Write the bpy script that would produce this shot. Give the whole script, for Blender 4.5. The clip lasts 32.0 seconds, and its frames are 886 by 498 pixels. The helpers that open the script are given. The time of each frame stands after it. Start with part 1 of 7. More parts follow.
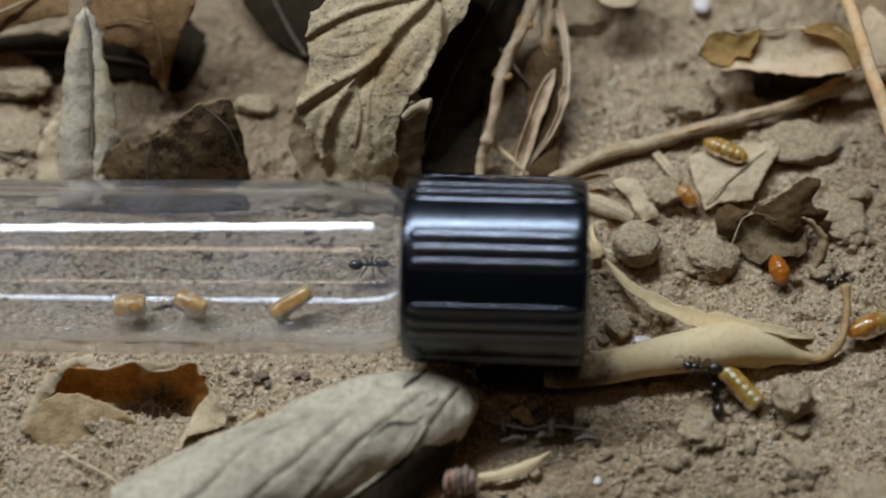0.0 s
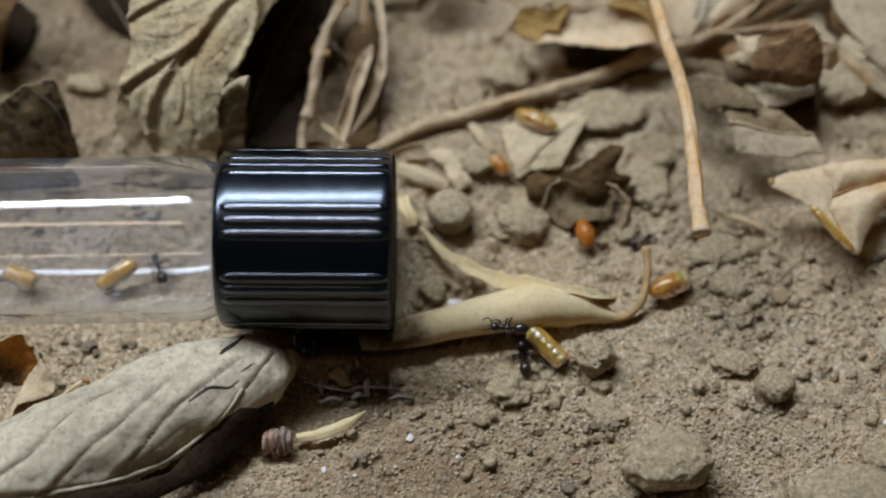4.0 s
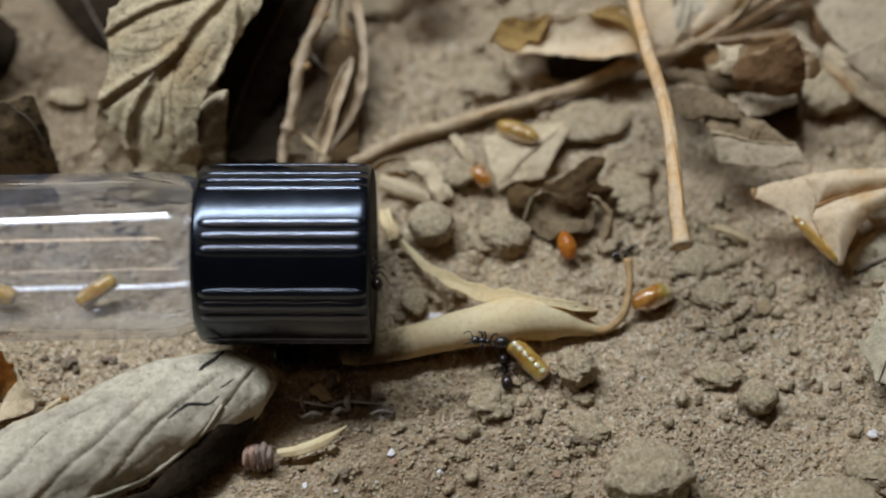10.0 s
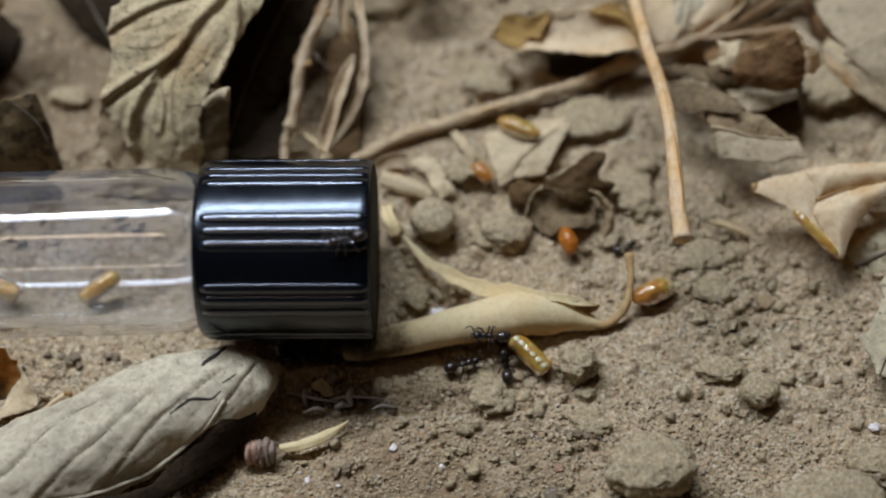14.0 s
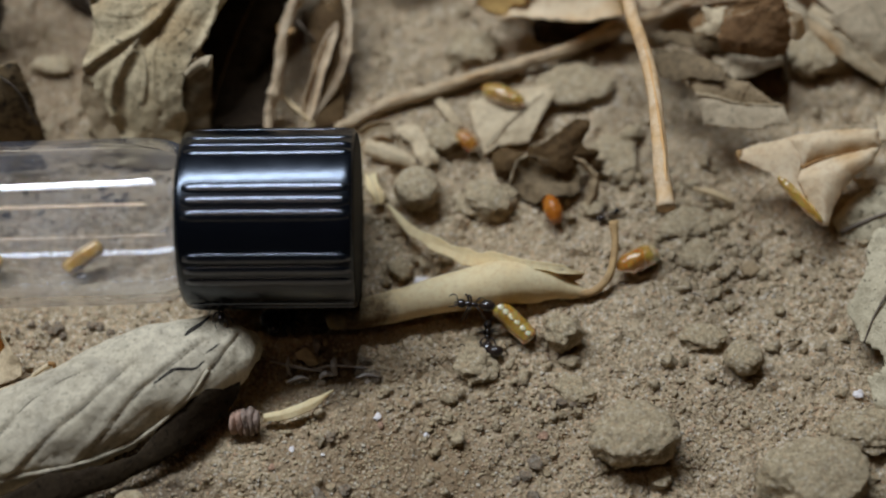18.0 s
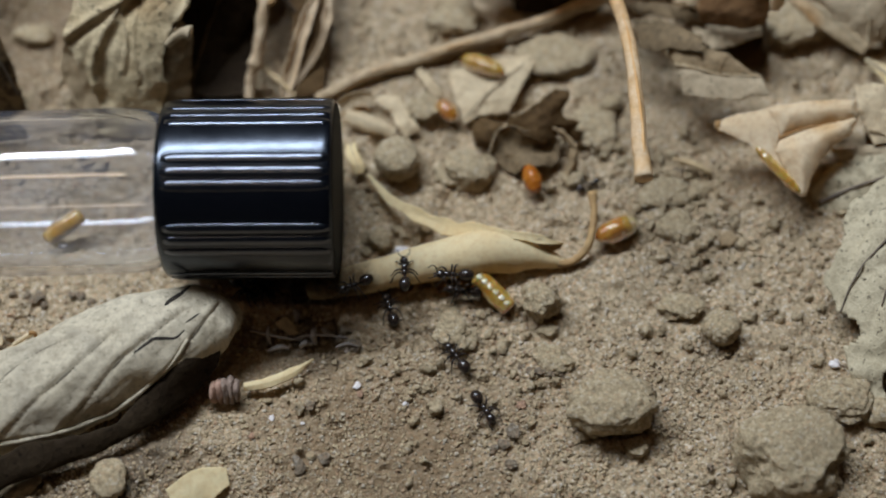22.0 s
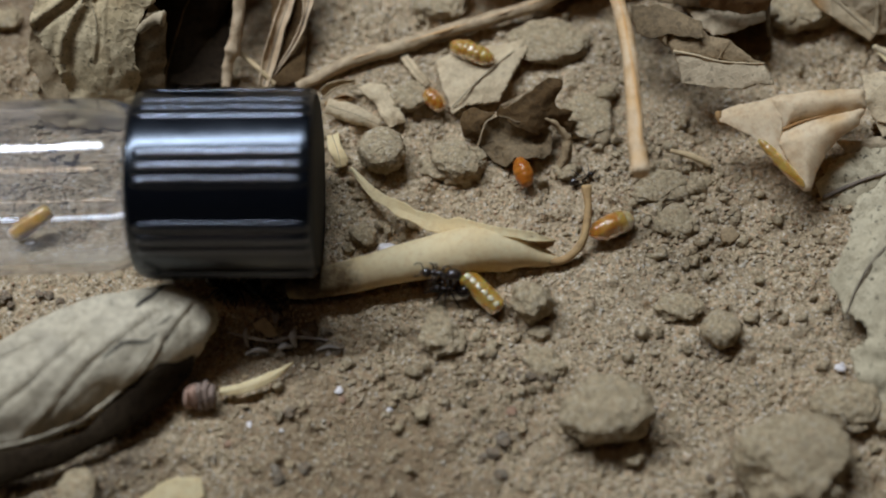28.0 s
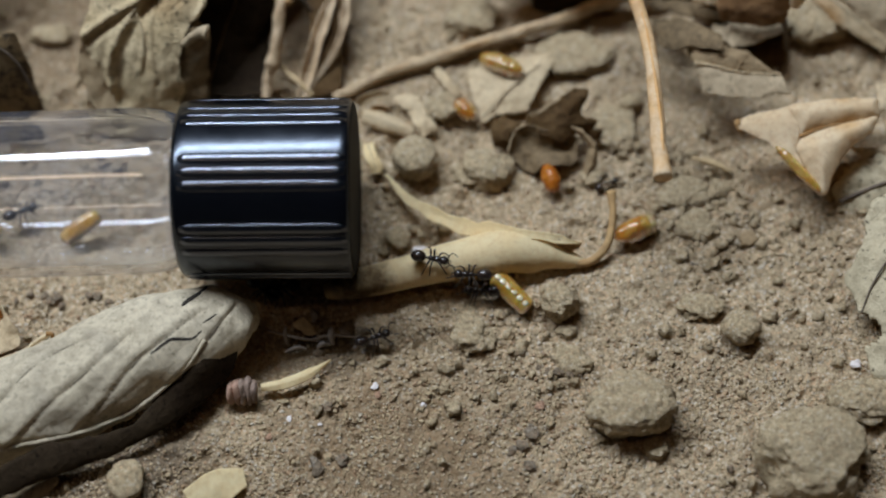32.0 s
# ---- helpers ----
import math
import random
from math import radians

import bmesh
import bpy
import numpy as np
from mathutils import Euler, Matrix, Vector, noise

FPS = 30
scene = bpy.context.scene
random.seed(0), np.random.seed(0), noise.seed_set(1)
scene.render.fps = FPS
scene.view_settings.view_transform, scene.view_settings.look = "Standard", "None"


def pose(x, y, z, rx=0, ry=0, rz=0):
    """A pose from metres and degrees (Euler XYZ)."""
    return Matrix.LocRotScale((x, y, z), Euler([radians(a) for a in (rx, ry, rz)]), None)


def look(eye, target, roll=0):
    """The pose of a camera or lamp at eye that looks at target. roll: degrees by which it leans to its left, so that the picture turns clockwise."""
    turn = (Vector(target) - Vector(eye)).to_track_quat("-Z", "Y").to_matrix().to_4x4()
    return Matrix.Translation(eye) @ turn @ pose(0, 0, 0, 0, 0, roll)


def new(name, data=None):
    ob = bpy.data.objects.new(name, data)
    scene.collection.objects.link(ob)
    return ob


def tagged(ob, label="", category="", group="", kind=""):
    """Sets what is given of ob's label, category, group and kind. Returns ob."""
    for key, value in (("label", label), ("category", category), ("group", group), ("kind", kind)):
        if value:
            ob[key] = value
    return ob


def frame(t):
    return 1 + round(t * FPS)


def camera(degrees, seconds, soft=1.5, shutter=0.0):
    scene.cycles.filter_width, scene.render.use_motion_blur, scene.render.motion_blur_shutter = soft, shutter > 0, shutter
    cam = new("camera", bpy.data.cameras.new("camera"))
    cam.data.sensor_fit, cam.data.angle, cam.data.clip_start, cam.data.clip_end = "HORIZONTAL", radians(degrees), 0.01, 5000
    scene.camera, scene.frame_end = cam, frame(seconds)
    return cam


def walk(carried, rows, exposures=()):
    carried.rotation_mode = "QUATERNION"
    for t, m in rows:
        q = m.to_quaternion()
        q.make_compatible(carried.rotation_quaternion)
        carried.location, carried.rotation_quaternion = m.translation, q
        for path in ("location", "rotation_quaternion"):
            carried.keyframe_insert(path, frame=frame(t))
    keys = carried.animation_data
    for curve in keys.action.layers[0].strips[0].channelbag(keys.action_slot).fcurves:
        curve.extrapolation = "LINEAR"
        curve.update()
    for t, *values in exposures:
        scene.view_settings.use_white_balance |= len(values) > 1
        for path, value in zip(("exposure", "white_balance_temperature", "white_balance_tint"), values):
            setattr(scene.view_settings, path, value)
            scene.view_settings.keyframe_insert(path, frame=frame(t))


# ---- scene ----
cam = camera(28, 32.0, soft=1.9, shutter=0.4)
cam.data.dof.use_dof, cam.data.dof.focus_distance, cam.data.dof.aperture_fstop = True, 0.166, 10.5
PATH = [
    (0, pose(-0.014211, -0.077240, 0.150534, 28.144, 1.087, 2.399)),
    (0.5, pose(-0.012516, -0.076320, 0.150808, 27.991, 0.883, 2.197)),
    (1, pose(-0.008035, -0.076452, 0.153326, 27.582, 0.856, 1.953)),
    (1.5, pose(-0.002644, -0.076800, 0.155529, 27.354, 0.022, 0.890)),
    (2, pose(-0.002205, -0.076399, 0.155237, 27.306, -0.257, 0.506)),
    (2.5, pose(-0.002916, -0.077267, 0.156157, 27.516, -0.027, 0.745)),
    (3, pose(-0.002155, -0.079247, 0.157547, 27.512, 0.162, 0.782)),
    (3.5, pose(-0.002251, -0.080010, 0.157479, 26.971, 0.053, 0.657)),
    (5.5, pose(-0.000883, -0.078369, 0.155615, 26.900, -0.128, 0.326)),
    (6, pose(-0.000131, -0.076674, 0.153380, 26.148, 0.106, 0.640)),
    (6.5, pose(0.000871, -0.076542, 0.154221, 26.257, -0.197, 0.342)),
    (7, pose(0.000084, -0.076904, 0.155003, 26.570, -0.022, 0.493)),
    (7.5, pose(0.000729, -0.077920, 0.155821, 26.686, 0.046, 0.438)),
    (8, pose(0.000714, -0.078707, 0.154864, 26.793, 0.014, 0.218)),
    (8.5, pose(0.000566, -0.078094, 0.154407, 26.730, 0.017, 0.099)),
    (9, pose(-0.000000, -0.077434, 0.154710, 26.590, 0.000, -0.000)),
    (9.5, pose(0.001550, -0.078892, 0.155204, 26.912, 0.340, 0.049)),
    (10, pose(0.000365, -0.078237, 0.157370, 26.856, 0.318, 0.255)),
    (10.5, pose(0.000134, -0.080934, 0.158350, 27.373, 0.474, 0.310)),
    (11, pose(-0.000777, -0.080624, 0.155846, 27.321, 0.449, 0.303)),
    (11.5, pose(-0.001659, -0.078915, 0.154358, 26.765, 0.308, 0.283)),
    (12, pose(-0.000706, -0.079452, 0.153688, 26.855, 0.743, 0.408)),
    (12.5, pose(-0.001755, -0.078867, 0.155097, 26.877, 0.665, 0.597)),
    (13, pose(-0.003312, -0.077746, 0.156178, 26.771, 0.337, 0.485)),
    (13.5, pose(-0.000147, -0.079461, 0.157875, 27.103, 0.886, 0.574)),
    (14, pose(0.001236, -0.079822, 0.157165, 27.211, 0.725, 0.195)),
    (14.5, pose(0.002633, -0.078303, 0.156427, 26.664, 0.636, -0.006)),
    (15, pose(0.002554, -0.078825, 0.155717, 26.899, 0.579, -0.153)),
    (15.5, pose(0.001786, -0.077844, 0.154946, 26.709, 0.435, -0.137)),
    (17.5, pose(0.001538, -0.078296, 0.158033, 26.424, 0.730, -0.025)),
    (18, pose(0.002565, -0.079146, 0.157088, 26.002, 0.755, -0.027)),
    (18.5, pose(0.002103, -0.078495, 0.156403, 25.433, 0.527, -0.154)),
    (19, pose(0.002522, -0.078364, 0.155949, 25.319, 0.556, -0.175)),
    (19.5, pose(0.002643, -0.077890, 0.156218, 25.046, 0.385, -0.387)),
    (20, pose(0.002476, -0.076762, 0.157357, 24.685, 0.186, -0.285)),
    (20.5, pose(0.003204, -0.076953, 0.157691, 24.362, 0.105, -0.391)),
    (21, pose(0.004175, -0.078300, 0.158402, 24.962, 0.131, -0.624)),
    (21.5, pose(0.003162, -0.077561, 0.158206, 24.680, 0.224, -0.295)),
    (22, pose(0.003851, -0.079031, 0.158006, 24.863, 0.516, -0.072)),
    (22.5, pose(0.003499, -0.079162, 0.158206, 24.863, 0.285, -0.338)),
    (23, pose(0.003973, -0.079088, 0.158100, 24.887, 0.409, -0.341)),
    (23.5, pose(0.004480, -0.078405, 0.159027, 24.698, 0.191, -0.333)),
    (24, pose(0.006048, -0.078156, 0.160660, 24.552, 0.243, -0.452)),
    (24.5, pose(0.008181, -0.078072, 0.159128, 24.894, 0.402, -0.489)),
    (26.5, pose(0.006684, -0.078759, 0.160947, 24.813, 0.023, -0.372)),
    (27, pose(0.005981, -0.077384, 0.157942, 24.960, 0.348, -0.331)),
    (27.5, pose(0.004867, -0.073068, 0.153007, 23.715, 0.149, -0.268)),
    (28, pose(0.004784, -0.073046, 0.151621, 23.813, 0.431, -0.111)),
    (28.5, pose(0.005620, -0.076471, 0.156008, 24.423, 0.470, 0.034)),
    (29, pose(0.003328, -0.076322, 0.155458, 24.263, 0.267, -0.147)),
    (29.5, pose(0.003863, -0.077692, 0.155706, 24.868, 0.632, 0.008)),
    (30, pose(0.004076, -0.076971, 0.157014, 24.811, 0.603, -0.010)),
    (30.5, pose(0.004004, -0.076294, 0.156939, 24.737, 0.827, 0.040)),
    (31, pose(0.004077, -0.077518, 0.156990, 25.187, 0.806, 0.059)),
    (31.5, pose(0.003442, -0.076598, 0.157876, 24.654, 0.933, 0.166)),
    (32, pose(0.004325, -0.078544, 0.157297, 24.815, 1.226, 0.159)),
]

walk(cam, PATH, [(0.0, -0.20), (1.0, -0.04), (3.0, 0.0), (15.5, -0.02), (18.0, -0.16), (18.8, 0.0), (23.2, 0.0), (24.0, -0.17), (29.0, -0.17), (31.0, -0.18), (32.0, 0.0)])

# ---- light: a lamp behind and to the side of the vial, a warm room lamp, a dim room ----
MM = 0.001
room = bpy.data.worlds.new("room")
room.use_nodes = True
room.node_tree.nodes["Background"].inputs[0].default_value = (0.80, 0.86, 1.0, 1)
room.node_tree.nodes["Background"].inputs[1].default_value = 0.007
scene.world = room


def lamp(name, eye, target, size_x, size_y, watts, color):
    light = bpy.data.lights.new(name, "AREA")
    light.shape, light.size, light.size_y, light.energy, light.color = "RECTANGLE", size_x, size_y, watts, color
    ob = new(name, light)
    ob.matrix_world = look(eye, target)
    return ob


lamp("tube_lamp", (-0.160, 0.195, 0.42), (-0.10, -0.01, 0.0), 0.42, 0.050, 3.10, (0.840, 0.955, 1.10))
lamp("room_lamp", (-0.15, -0.05, 0.70), (-0.15, -0.04, 0.0), 0.30, 0.05, 0.17, (1.0, 0.74, 0.50))
scene.cycles.caustics_refractive = scene.cycles.caustics_reflective = False


# ---- numeric helpers (millimetres) ----
def value_noise(p, seed=0):
    p = np.asarray(p, float)
    i = np.floor(p).astype(np.int64)
    f = p - i
    f = f * f * (3 - 2 * f)
    total = np.zeros(p.shape[:-1])
    for dx in (0, 1):
        for dy in (0, 1):
            for dz in (0, 1):
                h = ((i[..., 0] + dx) * 374761393 + (i[..., 1] + dy) * 668265263 + (i[..., 2] + dz) * 2147483647 + seed * 1274126177) & 0xFFFFFFFF
                h = ((h ^ (h >> 13)) * 1103515245) & 0xFFFFFFFF
                h = (h ^ (h >> 16)) & 0xFFFF
                w = (f[..., 0] if dx else 1 - f[..., 0]) * (f[..., 1] if dy else 1 - f[..., 1]) * (f[..., 2] if dz else 1 - f[..., 2])
                total += w * (h / 32767.5 - 1)
    return total


def fbm(p, size, octaves=3, seed=0):
    p = np.asarray(p, float) / size
    total, gain = 0, 1.0
    for k in range(octaves):
        total = total + gain * value_noise(p * 2.03 ** k + 17.3 * k, seed + k)
        gain *= 0.5
    return total


def flat(x, y):
    x, y = np.broadcast_arrays(np.asarray(x, float), np.asarray(y, float))
    return np.stack([x, y, np.zeros_like(x)], -1)


def ground_height(x, y, fine=True):
    """Height of the soil at a place, in millimetres."""
    p = flat(x, y)
    z = 0.50 * fbm(p, 14, 2, 3) + 0.28 * fbm(p, 4.5, 2, 9)
    lumps = np.maximum(0, fbm(p, 2.4, 3, 21) - 0.30)
    pits = np.maximum(0, fbm(p, 1.5, 2, 25) - 0.55)
    z = z + 0.8 * lumps - 0.8 * pits
    # a shallow bed that the vial has pressed into the soil
    bed = np.exp(-((p[..., 1] + 3.6) / 5.0) ** 2) * (1 / (1 + np.exp(np.clip((p[..., 0] + 6.0) / 1.5, -30, 30))))
    z = z * (1 - 0.9 * bed) - 0.45 * bed
    if fine:
        calm = 0.35 + 0.65 * np.clip(0.5 + 1.4 * fbm(p, 9.0, 2, 61), 0, 1)
        z = z + calm * (0.15 * fbm(p, 1.1, 2, 31) + 0.15 * np.abs(fbm(p, 0.55, 2, 41)))
        # rounded grains
        z = z + (0.4 + 0.6 * calm) * 0.20 * np.sqrt(np.abs(value_noise(p / 0.42, 51))) + 0.10 * value_noise(p / 0.26, 53) - 0.14
    return z


def spline(points, n):
    """n points of a smooth line through the given ones."""
    p = np.asarray(points, float)
    if len(p) == 2:
        return p[0] + np.linspace(0, 1, n)[:, None] * (p[1] - p[0])
    q = np.vstack([2 * p[0] - p[1], p, 2 * p[-1] - p[-2]])
    out = []
    for s in np.linspace(0, len(p) - 1, n):
        i = min(int(s), len(p) - 2)
        t = s - i
        a, b, c, d = q[i], q[i + 1], q[i + 2], q[i + 3]
        out.append(0.5 * (2 * b + (c - a) * t + (2 * a - 5 * b + 4 * c - d) * t * t + (3 * b - a - 3 * c + d) * t ** 3))
    return np.array(out)


def unit(v):
    v = np.asarray(v, float)
    return v / np.maximum(np.linalg.norm(v, axis=-1, keepdims=True), 1e-9)


def smooth_values(values, n):
    return spline([(v, 0, 0) for v in values], n)[:, 0] if len(values) > 1 else np.full(n, float(values[0]))


# ---- materials ----
class Nodes:
    """A short way to write a node tree."""

    def __init__(self, name):
        self.material = bpy.data.materials.new(name)
        self.material.use_nodes = True
        self.tree = self.material.node_tree
        self.shader = self.tree.nodes["Principled BSDF"]
        self.output = self.tree.nodes["Material Output"]
        self.place = self.add("ShaderNodeTexCoord").outputs["Object"]

    def add(self, kind, **inputs):
        node = self.tree.nodes.new(kind)
        for key, value in inputs.items():
            self.put(node.inputs[key.replace("_", " ")], value)
        return node

    def put(self, socket, value):
        if isinstance(value, bpy.types.NodeSocket):
            self.tree.links.new(value, socket)
        else:
            socket.default_value = value

    def grain(self, size_mm, detail=3.0, rough=0.6, stretch=None):
        """Noise with features of that size."""
        where = self.place
        if stretch:
            m = self.add("ShaderNodeMapping", Vector=where, Scale=stretch)
            where = m.outputs[0]
        n = self.add("ShaderNodeTexNoise", Vector=where, Scale=1000.0 / size_mm, Detail=detail, Roughness=rough)
        return n.outputs["Fac"]

    def cells(self, size_mm, feature="F1"):
        n = self.tree.nodes.new("ShaderNodeTexVoronoi")
        n.feature = feature
        self.put(n.inputs["Vector"], self.place)
        self.put(n.inputs["Scale"], 1000.0 / size_mm)
        return n

    def ramp(self, fac, *stops):
        n = self.add("ShaderNodeValToRGB", Fac=fac)
        while len(n.color_ramp.elements) < len(stops):
            n.color_ramp.elements.new(0.5)
        for e, (at, c) in zip(n.color_ramp.elements, stops):
            e.position = at
            e.color = (c, c, c, 1) if isinstance(c, (int, float)) else (*c, 1)
        return n.outputs[0]

    def mix(self, fac, a, b, blend="MIX"):
        n = self.tree.nodes.new("ShaderNodeMix")
        n.data_type, n.blend_type = "RGBA", blend
        for socket, value in ((n.inputs["Factor"], fac), (n.inputs["A"], a), (n.inputs["B"], b)):
            if isinstance(value, tuple) and len(value) == 3:
                value = (*value, 1)
            self.put(socket, value)
        return n.outputs["Result"]

    def math(self, op, a, b):
        n = self.tree.nodes.new("ShaderNodeMath")
        n.operation = op
        self.put(n.inputs[0], a)
        self.put(n.inputs[1], b)
        return n.outputs[0]

    def bump(self, height, distance_mm, strength=1.0, normal=None):
        n = self.add("ShaderNodeBump", Height=height, Distance=distance_mm * MM, Strength=strength)
        if normal is not None:
            self.put(n.inputs["Normal"], normal)
        return n.outputs[0]

    def set(self, **inputs):
        for key, value in inputs.items():
            if isinstance(value, tuple) and len(value) == 3:
                value = (*value, 1)
            self.put(self.shader.inputs[key.replace("_", " ")], value)
        return self


def soil_material(name, dark, mid, pale, random_tint=False, damp_and_shade=(), quartz_share=0.46):
    n = Nodes(name)
    patch = n.grain(9.0, 3, 0.55)
    grain = n.grain(0.45, 5, 0.75)
    color = n.ramp(grain, (0.33, dark), (0.47, mid), (0.66, pale))
    color = n.mix(n.ramp(patch, (0.42, 0.0), (0.72, 0.5)), color, (0.385, 0.285, 0.172))
    color = n.mix(n.ramp(n.grain(3.0, 4, 0.65), (0.26, 0.4), (0.42, 0.0)), color, dark)
    quartz = n.cells(0.26)
    tint = n.ramp(n.add("ShaderNodeSeparateColor", Color=quartz.outputs["Color"]).outputs[0], (0.0, (0.17, 0.12, 0.08)), (0.22, (0.37, 0.28, 0.185)), (0.50, (0.53, 0.41, 0.27)), (0.66, (0.66, 0.40, 0.235)), (0.76, (0.62, 0.49, 0.34)), (0.90, (0.72, 0.60, 0.45)), (0.985, (0.86, 0.79, 0.68)))
    color = n.mix(quartz_share, color, tint)
    for centre, reach, hue in damp_and_shade:
        # a darker patch, reddish finer soil or shade put into the colour: centre, reach (millimetres), colour
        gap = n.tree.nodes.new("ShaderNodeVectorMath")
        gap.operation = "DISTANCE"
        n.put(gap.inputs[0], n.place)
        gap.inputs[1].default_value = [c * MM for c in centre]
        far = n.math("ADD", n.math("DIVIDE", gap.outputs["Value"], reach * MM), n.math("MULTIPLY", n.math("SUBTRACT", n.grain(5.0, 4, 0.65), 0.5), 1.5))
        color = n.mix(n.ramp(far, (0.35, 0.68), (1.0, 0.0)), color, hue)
    if random_tint:
        island = n.add("ShaderNodeNewGeometry").outputs["Random Per Island"]
        color = n.mix(0.6, color, n.ramp(island, (0.0, dark), (0.25, mid), (0.55, pale), (0.7, (0.46, 0.25, 0.14)), (0.82, (0.52, 0.42, 0.29)), (0.98, (0.72, 0.65, 0.54))))
    normal = n.bump(n.grain(0.20, 4, 0.75), 0.15, 1.0)
    normal = n.bump(n.grain(0.65, 4, 0.7), 0.34, 0.9, normal)
    normal = n.bump(n.grain(1.9, 3, 0.6), 0.40, 0.4, normal)
    n.set(Base_Color=color, Roughness=0.92, Normal=normal)
    if random_tint:
        n.set(Roughness=n.ramp(n.add("ShaderNodeSeparateColor", Color=quartz.outputs["Color"]).outputs[1], (0.80, 0.9), (0.90, 0.25)))
    n.shader.inputs["Specular IOR Level"].default_value = 0.5 if random_tint else 0.3
    return n.material


def leaf_material(name, base, second, dark, spots=0.25, bump=0.12, see_through=0.12, stains=None, stain_or_shade_at=None, net=0.22, blots=0.0):
    n = Nodes(name)
    color = n.mix(n.ramp(n.grain(5.0, 3, 0.6), (0.35, 0.0), (0.68, 1.0)), base, second)
    if stains:
        color = n.mix(n.ramp(n.grain(7.0, 2, 0.5), (0.52, 0.0), (0.66, 0.9)), color, stains)
    if stain_or_shade_at:
        # one stain or painted shade round a place on the leaf: centre and reach in millimetres, colour
        centre, reach, hue = stain_or_shade_at
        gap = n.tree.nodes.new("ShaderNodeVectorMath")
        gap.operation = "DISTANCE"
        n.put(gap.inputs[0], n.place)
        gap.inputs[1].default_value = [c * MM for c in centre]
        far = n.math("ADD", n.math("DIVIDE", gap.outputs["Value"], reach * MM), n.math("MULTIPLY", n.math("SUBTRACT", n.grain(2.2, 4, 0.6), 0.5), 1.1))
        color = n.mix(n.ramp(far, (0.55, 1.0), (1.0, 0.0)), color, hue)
    color = n.mix(n.ramp(n.grain(0.7, 4, 0.7), (0.30, 0.55), (0.56, 0.0)), color, dark)
    color = n.mix(n.ramp(n.grain(0.6, 3, 0.6), (0.60, 0.0), (0.67, spots)), color, tuple(0.35 * c for c in dark))
    if blots:
        color = n.mix(n.ramp(n.grain(1.8, 5, 0.7), (0.50, 0.0), (0.58, blots)), color, tuple(0.5 * c for c in dark))
    mesh = n.cells(0.85, "DISTANCE_TO_EDGE").outputs["Distance"]
    ridge = n.ramp(mesh, (0.0, 1.0), (0.12, 0.0))
    color = n.mix(n.math("MULTIPLY", ridge, net), color, tuple(min(1, 1.25 * c) for c in base))
    normal = n.bump(ridge, 0.04, 2.7 * net)
    normal = n.bump(n.grain(0.5, 4, 0.7), bump, 0.7, normal)
    normal = n.bump(n.grain(3.0, 2, 0.5), 0.35, 0.4, normal)
    n.set(Base_Color=color, Roughness=0.78, Normal=normal)
    n.shader.inputs["Specular IOR Level"].default_value = 0.3 if sum(base) > 0.2 else 0.05
    glow = n.add("ShaderNodeBsdfTranslucent", Color=color)
    both = n.add("ShaderNodeMixShader", Fac=see_through)
    n.tree.links.new(n.shader.outputs[0], both.inputs[1])
    n.tree.links.new(glow.outputs[0], both.inputs[2])
    n.tree.links.new(both.outputs[0], n.output.inputs["Surface"])
    return n.material


def bark_material(name, base, second, dark):
    n = Nodes(name)
    color = n.mix(n.ramp(n.grain(3.0, 3, 0.6), (0.35, 0.0), (0.65, 1.0)), base, second)
    color = n.mix(n.ramp(n.grain(1.3, 5, 0.7), (0.34, 0.6), (0.55, 0.0)), color, dark)
    n.set(Base_Color=color, Roughness=0.72, Normal=n.bump(n.grain(0.5, 4, 0.7), 0.10, 0.6))
    return n.material


def waxy_material(name, base, second, coat=0.6, inside=0.35, radius=0.7, clear=0.0):
    """The translucent, shiny skin of a pupa or grub."""
    n = Nodes(name)
    color = n.mix(n.ramp(n.grain(1.1, 3, 0.6), (0.38, 0.0), (0.62, 1.0)), base, second)
    n.set(Base_Color=color, Roughness=0.28, Normal=n.bump(n.grain(0.5, 3, 0.6), 0.10, 0.7))
    n.shader.inputs["Coat Weight"].default_value = coat
    n.shader.inputs["Coat Roughness"].default_value = 0.12
    n.shader.inputs["Subsurface Weight"].default_value = inside
    n.shader.inputs["Subsurface Radius"].default_value = (1.0 * radius * MM, 0.5 * radius * MM, 0.15 * radius * MM)
    n.shader.inputs["Subsurface Scale"].default_value = 1.0
    n.shader.inputs["Transmission Weight"].default_value = clear
    return n.material


def plain_material(name, color, rough, bump=0.0, size=0.6, second=None, coat=0.0):
    n = Nodes(name)
    shade = color
    if second:
        shade = n.mix(n.ramp(n.grain(size * 3, 3, 0.6), (0.35, 0.0), (0.65, 1.0)), color, second)
    n.set(Base_Color=shade, Roughness=rough)
    if bump:
        n.set(Normal=n.bump(n.grain(size, 3, 0.6), bump, 0.7))
    n.shader.inputs["Coat Weight"].default_value = coat
    return n.material


# first and fourth patches paint the shade by the rolled leaf and the cap
SOIL = soil_material("sandy_soil", (0.20, 0.135, 0.072), (0.55, 0.405, 0.235), (0.80, 0.62, 0.39), damp_and_shade=(((-29.0, -27.2, 0.0), 11.0, (0.085, 0.055, 0.034)), ((-20.5, 27.0, 0.0), 12.0, (0.20, 0.14, 0.085)), ((-3.6, -28.5, 0.0), 17.0, (0.22, 0.135, 0.066)), ((-12.0, -14.5, 0.0), 6.0, (0.12, 0.085, 0.055)), ((-47.3, 21.9, 0.0), 24.0, (0.23, 0.15, 0.085))))
